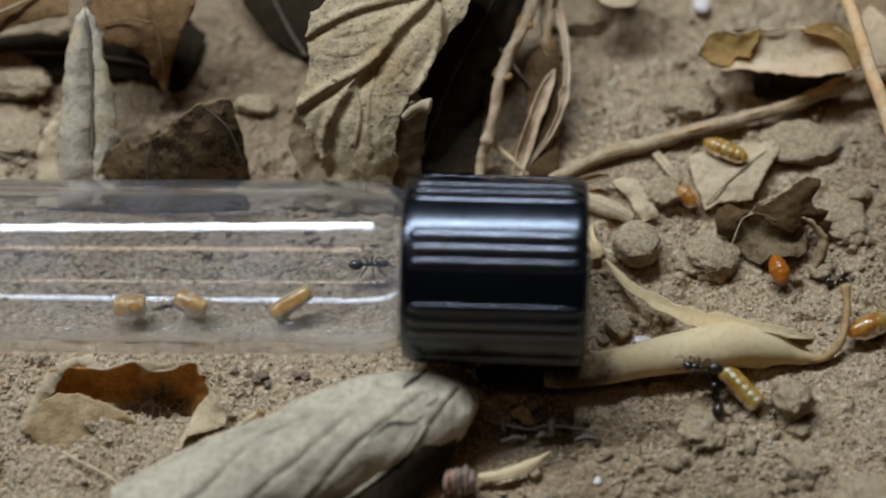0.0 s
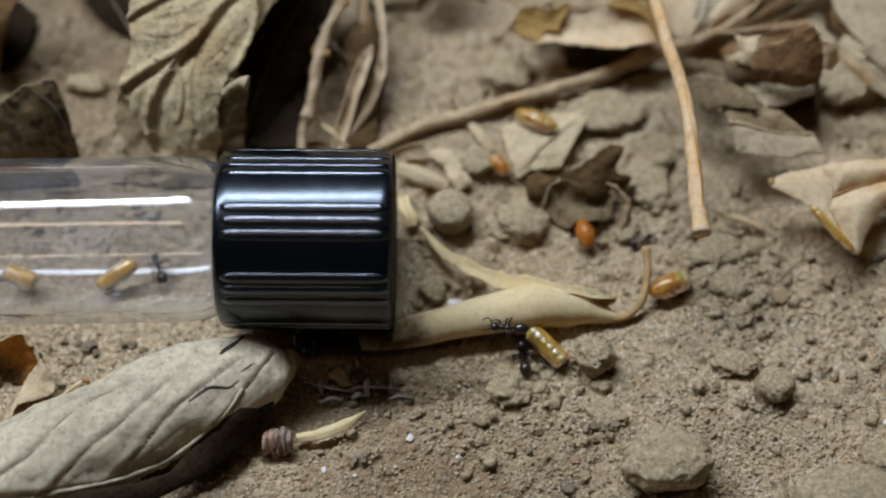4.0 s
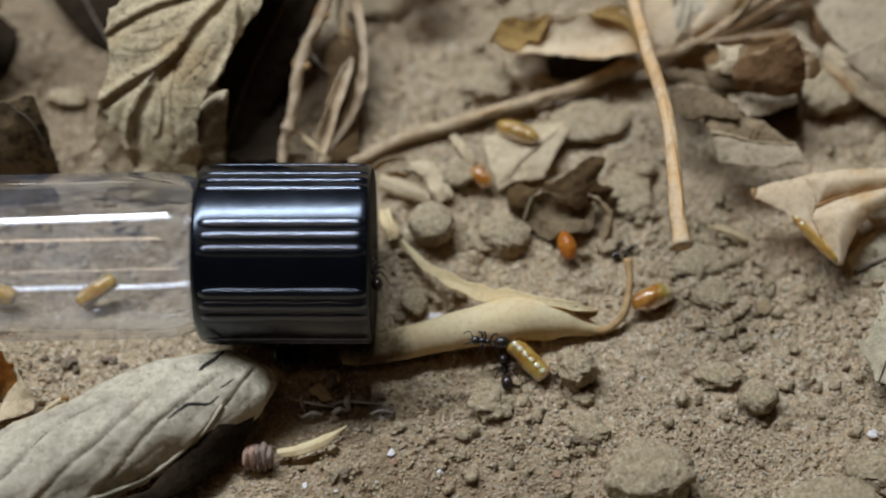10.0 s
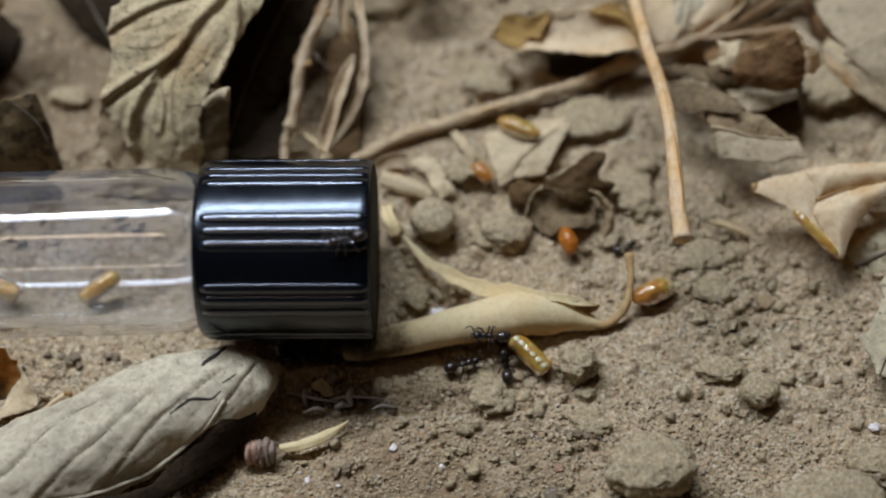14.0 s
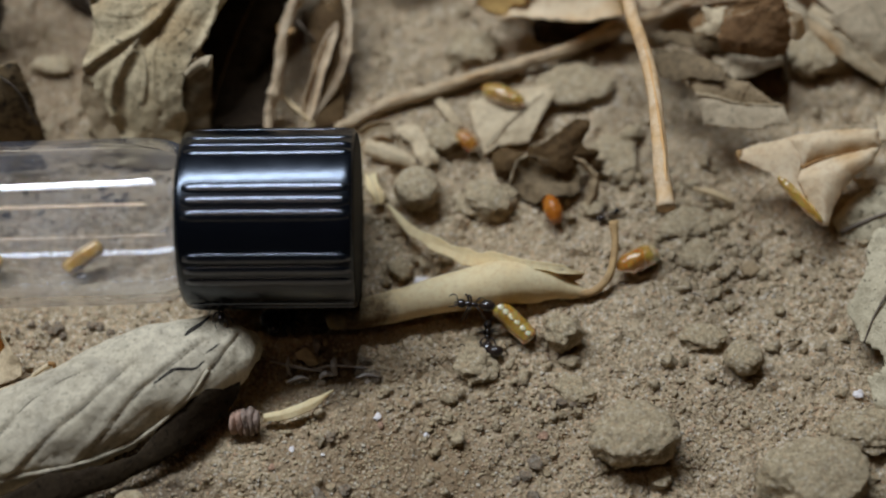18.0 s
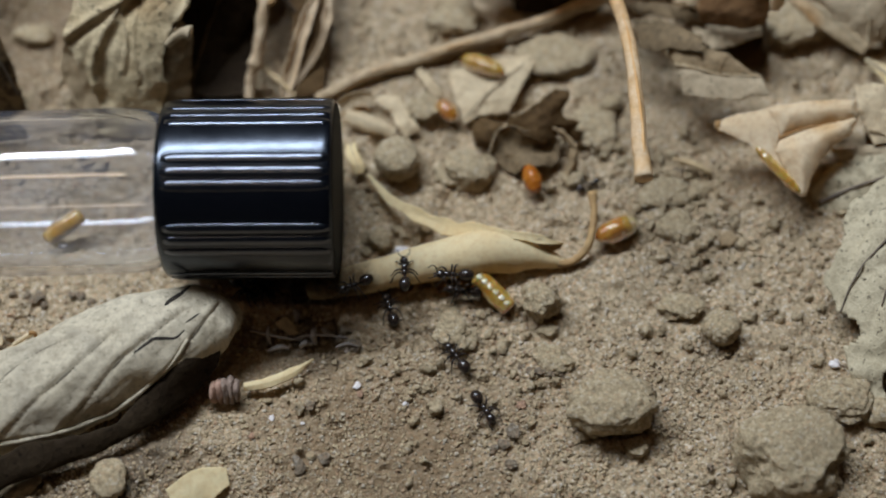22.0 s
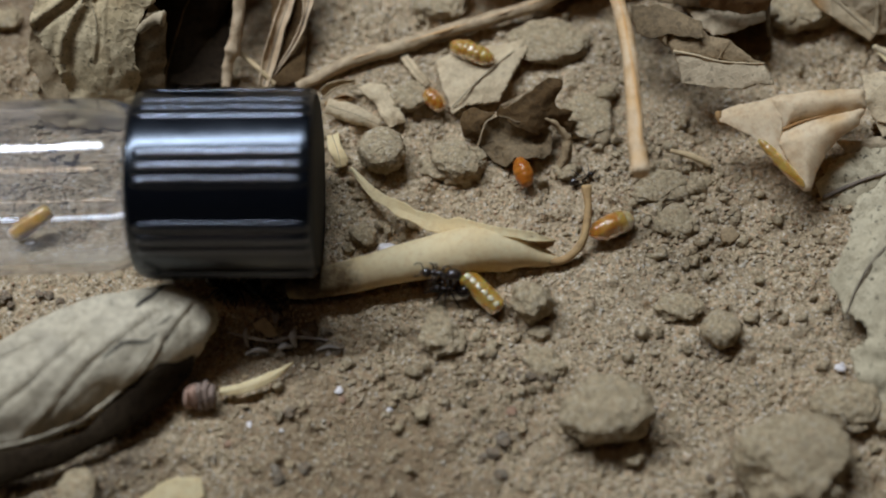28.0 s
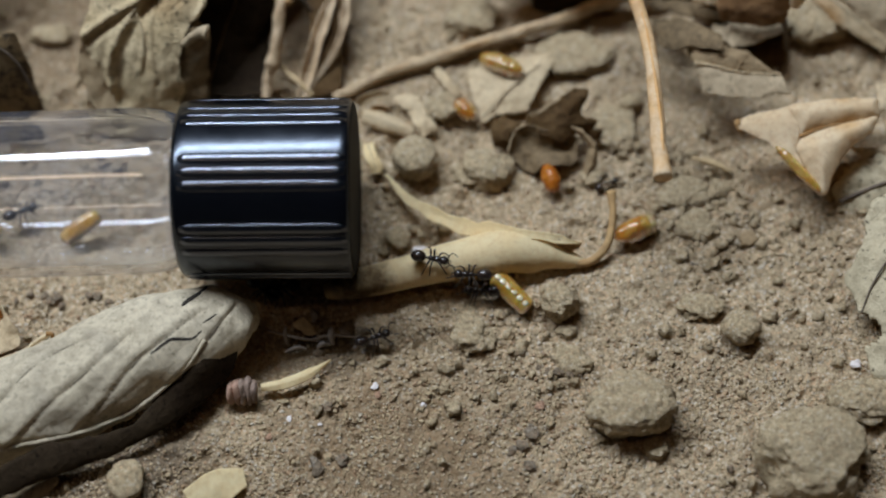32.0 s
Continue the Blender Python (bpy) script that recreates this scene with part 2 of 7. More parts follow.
GRAINS = soil_material("sand_grains", (0.26, 0.178, 0.092), (0.50, 0.372, 0.21), (0.66, 0.52, 0.32), True)
CLOD = soil_material("soil_clod", (0.21, 0.147, 0.078), (0.45, 0.340, 0.195), (0.63, 0.50, 0.305), quartz_share=0.25)
DARK_CLOD = soil_material("dark_soil_clod", (0.07, 0.052, 0.036), (0.18, 0.135, 0.092), (0.32, 0.25, 0.175), quartz_share=0.2)
RED_CLOD = soil_material("red_soil_clod", (0.22, 0.11, 0.07), (0.46, 0.26, 0.165), (0.56, 0.36, 0.25), quartz_share=0.15)
GREY_LEAF = leaf_material("grey_leaf", (0.735, 0.585, 0.360), (0.630, 0.480, 0.270), (0.290, 0.200, 0.105), 0.8, 0.15, stains=(0.50, 0.34, 0.17))
PALE_LEAF = leaf_material("pale_leaf", (0.680, 0.537, 0.351), (0.577, 0.448, 0.290), (0.319, 0.238, 0.145), 0.6, see_through=0.25)
ASH_LEAF = leaf_material("ash_leaf", (0.700, 0.600, 0.435), (0.620, 0.525, 0.370), (0.315, 0.245, 0.165), 0.4, 0.10, stains=(0.47, 0.40, 0.295), net=0.08, blots=0.22)
TAN_LEAF = leaf_material("tan_leaf", (0.565, 0.424, 0.254), (0.633, 0.498, 0.320), (0.271, 0.180, 0.094), 0.35, stains=(0.407, 0.212, 0.070))
BROWN_LEAF = leaf_material("brown_leaf", (0.40, 0.225, 0.095), (0.30, 0.165, 0.07), (0.12, 0.065, 0.032), 0.4, see_through=0.25)
LILAC_LEAF = leaf_material("lilac_leaf", (0.710, 0.600, 0.440), (0.610, 0.500, 0.355), (0.300, 0.235, 0.155), 0.25, 0.08, stains=(0.62, 0.47, 0.25))
# near-black leaf colour that holds the shade of hollows and undersides
SHADE_LEAF = leaf_material("shade_leaf", (0.040, 0.027, 0.015), (0.028, 0.018, 0.011), (0.012, 0.008, 0.005), 0.6, see_through=0.05)
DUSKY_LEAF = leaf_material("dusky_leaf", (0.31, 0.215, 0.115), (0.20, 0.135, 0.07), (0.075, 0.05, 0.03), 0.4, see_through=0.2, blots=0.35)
DUSTY_LEAF = leaf_material("dusty_leaf", (0.525, 0.375, 0.215), (0.410, 0.285, 0.155), (0.158, 0.105, 0.052), 0.5, see_through=0.28)
STAINED_LEAF = leaf_material("stained_leaf", (0.740, 0.550, 0.300), (0.660, 0.450, 0.220), (0.380, 0.240, 0.110), 0.25, stains=(0.56, 0.34, 0.13), see_through=0.3)
# the dark spot is the shadow low in the hollow, painted into the leaf
CUP_LEAF = leaf_material("cup_leaf", (0.70, 0.35, 0.085), (0.60, 0.28, 0.065), (0.26, 0.12, 0.035), 0.3, see_through=0.5, stain_or_shade_at=((2.2, 0.2, -0.6), 4.6, (0.075, 0.042, 0.020)))
MOTTLED_LEAF = leaf_material("mottled_leaf", (0.36, 0.235, 0.11), (0.25, 0.18, 0.10), (0.085, 0.058, 0.034), 0.95, blots=0.85)
CREAM_LEAF = leaf_material("cream_leaf", (0.95, 0.82, 0.52), (0.93, 0.745, 0.42), (0.76, 0.55, 0.27), 0.08, 0.05, 0.36, net=0.04)
ROLL_LEAF = leaf_material("roll_leaf", (0.95, 0.82, 0.53), (0.93, 0.745, 0.43), (0.76, 0.55, 0.28), 0.08, 0.05, 0.36, net=0.04, stain_or_shade_at=((-12.2, -1.0, 2.6), 3.4, (0.24, 0.15, 0.07)))
FOLD_LEAF = leaf_material("fold_leaf", (0.949, 0.788, 0.552), (0.908, 0.709, 0.449), (0.653, 0.433, 0.225), 0.12, 0.06, stains=(0.80, 0.52, 0.23), net=0.06, see_through=0.38)
FURROW_LEAF = leaf_material("furrow_leaf", (0.30, 0.255, 0.19), (0.22, 0.18, 0.13), (0.10, 0.08, 0.055), 0.4)
SEPIA_LEAF = leaf_material("sepia_leaf", (0.358, 0.196, 0.085), (0.280, 0.147, 0.064), (0.112, 0.059, 0.027), 0.5, see_through=0.25)
OCHRE_LEAF = leaf_material("ochre_leaf", (0.589, 0.369, 0.121), (0.486, 0.281, 0.088), (0.256, 0.138, 0.044), 0.3, see_through=0.35)
RUST_LEAF = leaf_material("rust_leaf", (0.42, 0.22, 0.08), (0.52, 0.33, 0.15), (0.16, 0.08, 0.03), 0.3)
VEIN = bark_material("leaf_vein", (0.531, 0.424, 0.273), (0.452, 0.350, 0.216), (0.249, 0.170, 0.103))
DARK_VEIN = bark_material("dark_vein", (0.16, 0.12, 0.085), (0.22, 0.165, 0.115), (0.07, 0.05, 0.035))
TWIG = bark_material("twig_bark", (0.55, 0.40, 0.235), (0.46, 0.335, 0.20), (0.22, 0.135, 0.07))
ORANGE_TWIG = bark_material("orange_twig_bark", (0.70, 0.42, 0.18), (0.72, 0.53, 0.33), (0.46, 0.25, 0.10))
STRAW = bark_material("straw", (0.678, 0.509, 0.282), (0.565, 0.403, 0.216), (0.294, 0.191, 0.094))
SPECKLED_LEAF = leaf_material("speckled_leaf", (0.640, 0.540, 0.362), (0.545, 0.455, 0.296), (0.300, 0.227, 0.136), 0.95)
SCRAP_LEAF = leaf_material("scrap_leaf", (0.816, 0.659, 0.430), (0.724, 0.560, 0.345), (0.469, 0.326, 0.189), 0.2, see_through=0.25)
UMBER_LEAF = leaf_material("umber_leaf", (0.230, 0.133, 0.052), (0.149, 0.084, 0.034), (0.054, 0.032, 0.014), 0.3, see_through=0.35)
STREAK = bark_material("orange_streak", (0.68, 0.34, 0.10), (0.72, 0.44, 0.20), (0.50, 0.24, 0.08))
STALK = bark_material("stalk_skin", (0.64, 0.485, 0.315), (0.55, 0.385, 0.225), (0.29, 0.175, 0.09))
GREY_STRAW = bark_material("grey_straw", (0.44, 0.38, 0.33), (0.33, 0.275, 0.24), (0.12, 0.09, 0.075))
AMBER = waxy_material("amber_skin", (0.62, 0.22, 0.018), (0.74, 0.40, 0.08), 0.7, 0.6, 1.0, 0.45)
ORANGE_SKIN = waxy_material("orange_skin", (0.36, 0.10, 0.010), (0.48, 0.17, 0.02), 0.4)
HONEY = waxy_material("honey_skin", (0.80, 0.51, 0.13), (0.64, 0.32, 0.035), 0.8, 0.6, 1.0, 0.45)
# pale skin for the highlight streak painted along the grub's back
GLINT_SKIN = waxy_material("glint_skin", (0.74, 0.63, 0.42), (0.62, 0.48, 0.25), 1.0, 0.3)
MILKY = waxy_material("milky_skin", (0.72, 0.54, 0.30), (0.66, 0.42, 0.16), 0.8, 0.5, 1.0, 0.3)
ANT_SKIN = plain_material("ant_shell", (0.018, 0.013, 0.011), 0.26, 0.03, 0.25, (0.035, 0.020, 0.013), 0.35)
ANT_LEG = plain_material("ant_leg", (0.035, 0.021, 0.014), 0.4, 0.02, 0.2, (0.025, 0.016, 0.012))
WING = plain_material("pale_film", (0.75, 0.73, 0.70), 0.25, 0.02, 0.4, (0.6, 0.6, 0.62), 0.4)
CRACK = plain_material("dark_split", (0.02, 0.015, 0.012), 0.95, 0.02, 0.4, (0.035, 0.025, 0.018))
PURPLE_BUD = bark_material("purple_bud", (0.36, 0.255, 0.19), (0.27, 0.185, 0.14), (0.11, 0.075, 0.06))
HOOK = bark_material("hooked_stalk", (0.52, 0.335, 0.145), (0.42, 0.25, 0.10), (0.20, 0.11, 0.05))
PINK_BUD = bark_material("pink_bud", (0.50, 0.305, 0.215), (0.40, 0.24, 0.17), (0.17, 0.10, 0.075))
QUARTZ = plain_material("quartz", (0.78, 0.72, 0.68), 0.35, 0.05, 0.4, (0.66, 0.56, 0.52), 0.2)


def black_plastic():
    n = Nodes("black_plastic")
    dust_or_haze = n.ramp(n.grain(0.8, 5, 0.75), (0.62, 0.0), (0.82, 0.04))
    n.set(Base_Color=n.mix(dust_or_haze, (0.003, 0.0035, 0.005), (0.20, 0.18, 0.15)))
    n.set(Roughness=n.ramp(n.grain(2.5, 4, 0.7), (0.3, 0.19), (0.7, 0.26)), Normal=n.bump(n.grain(0.5, 3, 0.7), 0.010, 0.6))
    n.shader.inputs["Specular IOR Level"].default_value = 0.7
    n.shader.inputs["Specular Tint"].default_value = (0.76, 0.85, 1.0, 1)
    return n.material


def worn_plastic():
    """The rubbed tops of the cap's ribs."""
    n = Nodes("worn_black_plastic")
    n.set(Base_Color=n.mix(n.ramp(n.grain(0.6, 4, 0.7), (0.55, 0.0), (0.8, 0.10)), (0.005, 0.006, 0.008), (0.20, 0.19, 0.18)))
    n.set(Roughness=n.ramp(n.grain(1.2, 4, 0.7), (0.3, 0.16), (0.7, 0.23)), Normal=n.bump(n.grain(0.35, 3, 0.7), 0.012, 0.6))
    n.shader.inputs["Specular IOR Level"].default_value = 1.0
    n.shader.inputs["IOR"].default_value = 1.6
    n.shader.inputs["Specular Tint"].default_value = (0.80, 0.85, 1.0, 1)
    return n.material


def clear_glass():
    n = Nodes("clear_glass")
    n.set(Base_Color=(0.955, 0.968, 1.0), IOR=1.64, Roughness=0.0)
    n.shader.inputs["Transmission Weight"].default_value = 1.0
    # bluish diffuse film that paints the haze of the room's reflection
    dust_or_haze = n.add("ShaderNodeBsdfDiffuse", Color=(0.68, 0.71, 0.82, 1))
    film = n.ramp(n.grain(6.0, 5, 0.7), (0.42, 0.010), (0.78, 0.07))
    both = n.add("ShaderNodeMixShader", Fac=film)
    n.tree.links.new(n.shader.outputs[0], both.inputs[1])
    n.tree.links.new(dust_or_haze.outputs[0], both.inputs[2])
    n.tree.links.new(both.outputs[0], n.output.inputs["Surface"])
    return n.material


PLASTIC, WORN_PLASTIC = black_plastic(), worn_plastic()
MATTE_PLASTIC = plain_material("matte_black_plastic", (0.004, 0.004, 0.005), 0.7, 0.03, 0.4, (0.006, 0.006, 0.007))
MATTE_PLASTIC.node_tree.nodes["Principled BSDF"].inputs["Specular IOR Level"].default_value = 0.15
GLASS = clear_glass()


# ---- building blocks ----
def mesh_object(name, verts, faces, material, parent=None, label="", smooth=True):
    me = bpy.data.meshes.new(name)
    me.from_pydata((np.asarray(verts, float) * MM).tolist(), [], faces if isinstance(faces, list) else faces.tolist())
    me.materials.append(material)
    if smooth:
        me.polygons.foreach_set("use_smooth", np.ones(len(me.polygons), bool))
    me.update()
    ob = new(name, me)
    ob.parent = parent
    if label:
        tagged(ob, label)
    return ob


def thing(name, at, label, category, group="", kind=""):
    """An Empty at a thing's base, in millimetres."""
    ob = new(name)
    ob.empty_display_size = 0.002
    ob.location = Vector(at) * MM
    return tagged(ob, label, category, group, kind)


def sweep(points, radii, sides=8, rough=0.0, seed=0, squash=1.0):
    """A closed tube along a line of points."""
    p = np.asarray(points, float)
    n = len(p)
    radii = np.broadcast_to(np.asarray(radii, float), (n,))
    t = unit(np.gradient(p, axis=0))
    up = np.array([0.13, 0.21, 0.97])
    a = unit(np.cross(t, up))
    b = np.cross(a, t)
    ang = np.linspace(0, 2 * np.pi, sides, endpoint=False)
    ring = a[:, None] * np.cos(ang)[None, :, None] + squash * b[:, None] * np.sin(ang)[None, :, None]
    r = np.repeat(radii[:, None], sides, 1)
    if rough:
        r = r * (1 + rough * fbm(p[:, None] + ring * 2.0, 1.2, 2, seed))
    v = (p[:, None] + ring * r[..., None]).reshape(-1, 3)
    v = np.vstack([v, p[:1], p[-1:]])
    f = []
    for i in range(n - 1):
        for k in range(sides):
            k2 = (k + 1) % sides
            f.append((i * sides + k, i * sides + k2, (i + 1) * sides + k2, (i + 1) * sides + k))
    for k in range(sides):
        k2 = (k + 1) % sides
        f.append((n * sides, k2, k))
        f.append((n * sides + 1, (n - 1) * sides + k, (n - 1) * sides + k2))
    return v, f


def lathe(profile, sides, axis="x"):
    """Turns a profile of (along, radius) round an axis; closed where its ends meet the axis or each other."""
    p = np.asarray(profile, float)
    ang = np.linspace(0, 2 * np.pi, sides, endpoint=False)
    v = np.stack([np.repeat(p[:, :1], sides, 1), p[:, 1:2] * np.cos(ang), p[:, 1:2] * np.sin(ang)], -1).reshape(-1, 3)
    f = []
    for i in range(len(p) - 1):
        for k in range(sides):
            k2 = (k + 1) % sides
            f.append((i * sides + k, (i + 1) * sides + k, (i + 1) * sides + k2, i * sides + k2))
    return v, f


_unit_ball = {}


def ball(level):
    if level not in _unit_ball:
        bm = bmesh.new()
        bmesh.ops.create_icosphere(bm, subdivisions=level, radius=1.0)
        bm.verts.ensure_lookup_table()
        v = np.array([x.co[:] for x in bm.verts])
        f = [tuple(q.index for q in face.verts) for face in bm.faces]
        bm.free()
        _unit_ball[level] = (v, f)
    v, f = _unit_ball[level]
    return v.copy(), f


class Leaf:
    """A dry leaf: a blade along a spine, rolled or folded across it, with raised veins.
    curls: how far the cross-section bends towards 'ups', in degrees, along the leaf. widths: half widths, or pairs of them."""

    def __init__(self, spine, ups, widths, curls, seed=1, wave=0.5, jag=0.06, fold=0.0, nu=70, nv=33, crumple=0.25):
        self.n, self.m, self.seed = nu, nv, seed
        self.spine = spline(spine, nu)
        self.tangent = unit(np.gradient(self.spine, axis=0))
        up = np.asarray(ups, float)
        up = spline(up, nu) if up.ndim == 2 else np.repeat(up[None], nu, 0)
        self.up = unit(up - self.tangent * np.sum(up * self.tangent, 1, keepdims=True))
        self.side = np.cross(self.tangent, self.up)
        pairs = [(w, w) if isinstance(w, (int, float)) else w for w in widths]
        self.left = np.maximum(0.05, smooth_values([a for a, b in pairs], nu))
        self.right = np.maximum(0.05, smooth_values([b for a, b in pairs], nu))
        self.curl = np.radians(smooth_values(curls, nu))
        self.wave, self.jag, self.fold, self.crumple = wave, jag, fold, crumple
        self.quilt, self.groove, self.ridges = (0, 0.1, (0.0, 1.0), 0.0), 0.0, []
        self.length = np.sum(np.linalg.norm(np.diff(self.spine, axis=0), axis=1))

    def surface(self, u, v):
        """Places on the middle sheet for u in 0..1 along and v in -1..1 across."""
        u, v = np.broadcast_arrays(np.asarray(u, float), np.asarray(v, float))
        s = np.clip(u, 0, 1) * (self.n - 1)
        i = np.minimum(s.astype(int), self.n - 2)
        t = (s - i)[..., None]

        def at(a):
            return a[i] * (1 - t) + a[i + 1] * t if a.ndim == 2 else (a[i][..., None] * (1 - t) + a[i + 1][..., None] * t)[..., 0]

        half = np.where(v < 0, at(self.left), at(self.right))
        edge = 1 + self.jag * fbm(np.stack([u * self.length, np.sign(v) * 5, 0 * u], -1), 1.6, 3, self.seed) * np.abs(v) ** 3
        a = v * half * edge
        curl = at(self.curl)
        big = np.maximum(at(self.left), at(self.right))
        k = np.where(np.abs(curl) < 1e-3, 1e-3, curl) / (2 * big)
        # a slow tightening lets a full roll overlap like a scroll
        kk = k * (1 + 0.10 * np.abs(v) * (np.abs(curl) > 4.5))
        x, z = np.sin(kk * a) / kk, (1 - np.cos(kk * a)) / kk
        z = z + self.fold * np.abs(a)
        p = at(self.spine) + at(self.side) * x[..., None] + at(self.up) * z[..., None]
        q = np.stack([u * self.length, a, 0 * u + self.seed], -1)
        crease = np.abs(fbm(q, 5.5, 2, self.seed + 120))
        lift = self.wave * fbm(q, 6.0, 2, self.seed + 50) * np.abs(v) + self.crumple * (fbm(q, 2.2, 3, self.seed + 80) + 2.0 * np.minimum(crease, 0.25))
        lift = lift - self.groove * np.exp(-(a / 0.7) ** 2)
        veins, slope, span, depth = self.quilt
        if veins:
            phase = (u - slope * np.abs(v) / 0.93 - 0.25 / (veins + 1) * np.sign(v) - span[0]) / (span[1] - span[0]) * (veins + 0.8) - 0.6
            lift = lift + depth * (1 + 1.2 * fbm(q, 5.0, 1, self.seed + 33)) * (np.sqrt(np.abs(np.sin(np.pi * phase))) - 0.6) * np.minimum(1, np.abs(v) * 4)
        # pale veins that stand up, each with a hollow on its far side: (line of (u, v), height)
        for line, height in self.ridges:
            c = spline([(x, y, 0) for x, y in line], 40)
            c = c * np.array([self.length, float(np.mean(self.left)), 0])
            d = np.stack([u * self.length, v * float(np.mean(self.left))], -1)[..., None, :] - c[:, :2]
            dist = np.sqrt(np.sum(d * d, -1))
            k = np.argmin(dist, -1)
            near = np.take_along_axis(dist, k[..., None], -1)[..., 0]
            way = unit(np.gradient(c[:, :2], axis=0))[k]
            gap = np.take_along_axis(d, k[..., None, None], -2)[..., 0, :]
            sign = np.sign(way[..., 0] * gap[..., 1] - way[..., 1] * gap[..., 0])
            lift = lift + height * np.exp(-(near / 0.24) ** 2) - 0.9 * height * np.exp(-((near - 0.55) / 0.40) ** 2) * (sign < 0)
        nrm = at(self.up) * np.cos(kk * a)[..., None] - at(self.side) * np.sin(kk * a)[..., None]
        return p + nrm * lift[..., None], nrm

    def blade(self, thick=0.16, keep=None):
        u, v = np.meshgrid(np.linspace(0, 1, self.n), np.linspace(-1, 1, self.m), indexing="ij")
        p, nrm = self.surface(u, v)
        du, dv = np.gradient(p, axis=0), np.gradient(p, axis=1)
        nrm = unit(np.cross(dv, du))
        top, low = (p + nrm * thick / 2).reshape(-1, 3), (p - nrm * thick / 2).reshape(-1, 3)
        n, m = self.n, self.m
        c = n * m
        ok = np.ones((n - 1, m - 1), bool) if keep is None else keep((u[:-1, :-1] + u[1:, 1:]) / 2, (v[:-1, :-1] + v[1:, 1:]) / 2)
        f = []
        for i in range(n - 1):
            for j in range(m - 1):
                if not ok[i, j]:
                    continue
                q = (i * m + j, i * m + j + 1, (i + 1) * m + j + 1, (i + 1) * m + j)
                f.append(q)
                f.append(tuple(c + k for k in reversed(q)))
                sides = ((i, j - 1, q[3], q[0]), (i + 1, j, q[2], q[3]), (i, j + 1, q[1], q[2]), (i - 1, j, q[0], q[1]))
                for a, b, s, e in sides:
                    if a < 0 or b < 0 or a >= n - 1 or b >= m - 1 or not ok[a, b]:
                        f.append((e, s, c + s, c + e))
        return np.vstack([top, low]), f

    def vein(self, u0, v0, u1, v1, r0, r1, side=1.0, bend=0.1, n=16):
        t = np.linspace(0, 1, n)
        u = u0 + (u1 - u0) * t + bend * np.sin(np.pi * t) * (u1 - u0) * 0.3
        v = v0 + (v1 - v0) * t
        p, nrm = self.surface(u, v)
        return sweep(p + nrm * side * 0.06, r0 + (r1 - r0) * t, 6)

    def crease(self, stations, r0, r1, side=1.0, n=30):
        """A line across the blade through (u, v) stations, with a little wander."""
        p = spline([(u, v, 0) for u, v in stations], n)
        p[:, 1] += 0.012 * fbm(p * 60, 9.0, 2, self.seed)
        q, nrm = self.surface(p[:, 0], p[:, 1])
        taper = np.sin(np.pi * np.linspace(0.08, 0.92, n)) ** 0.5
        r = (r0 + (r1 - r0) * np.linspace(0, 1, n)) * taper
        return sweep(q + nrm * (side * (0.10 - 0.7 * r))[:, None], r, 6)


def make_leaf(name, label, shape, material, vein_material=None, veins=5, side=1.0, thick=0.16, slope=0.16, midrib=0.28, stalk=None,
              base=None, keep=None, category="dry leaf", span=(0.02, 0.98), vein_r=0.13, quilt=0.22, pillows=0):
    shape.quilt = (pillows or veins, slope, span, quilt)
    at = np.array(base) if base is not None else shape.spine[np.argmin(shape.spine[:, 2])].copy()
    ob = thing(name, at, label, category, "fallen leaves")
    v, f = shape.blade(thick, keep)
    mesh_object("blade", v - at, f, material, ob)
    vm = vein_material or VEIN
    if midrib:
        v, f = shape.vein(span[0], 0.0, span[1], 0.0, midrib, midrib * 0.35, side, 0, 50)
        mesh_object("midrib", v - at, f, vm, ob)
    for k in range(veins):
        u0 = span[0] + (span[1] - span[0]) * (k + 0.6) / (veins + 0.8)
        for s in (-1, 1):
            off = 0.25 / (veins + 1) * s
            v, f = shape.vein(min(0.97, u0 + off), 0.0, min(0.99, u0 + off + slope), 0.93 * s, vein_r, vein_r * 0.35, side)
            mesh_object("side_vein", v - at, f, vm, ob)
    if stalk is not None:
        pts = spline(stalk[0], 24)
        v, f = sweep(pts, np.linspace(stalk[1], stalk[2], 24), 8, 0.12, 5)
        mesh_object("stalk", v - at, f, vm, ob)
    return ob


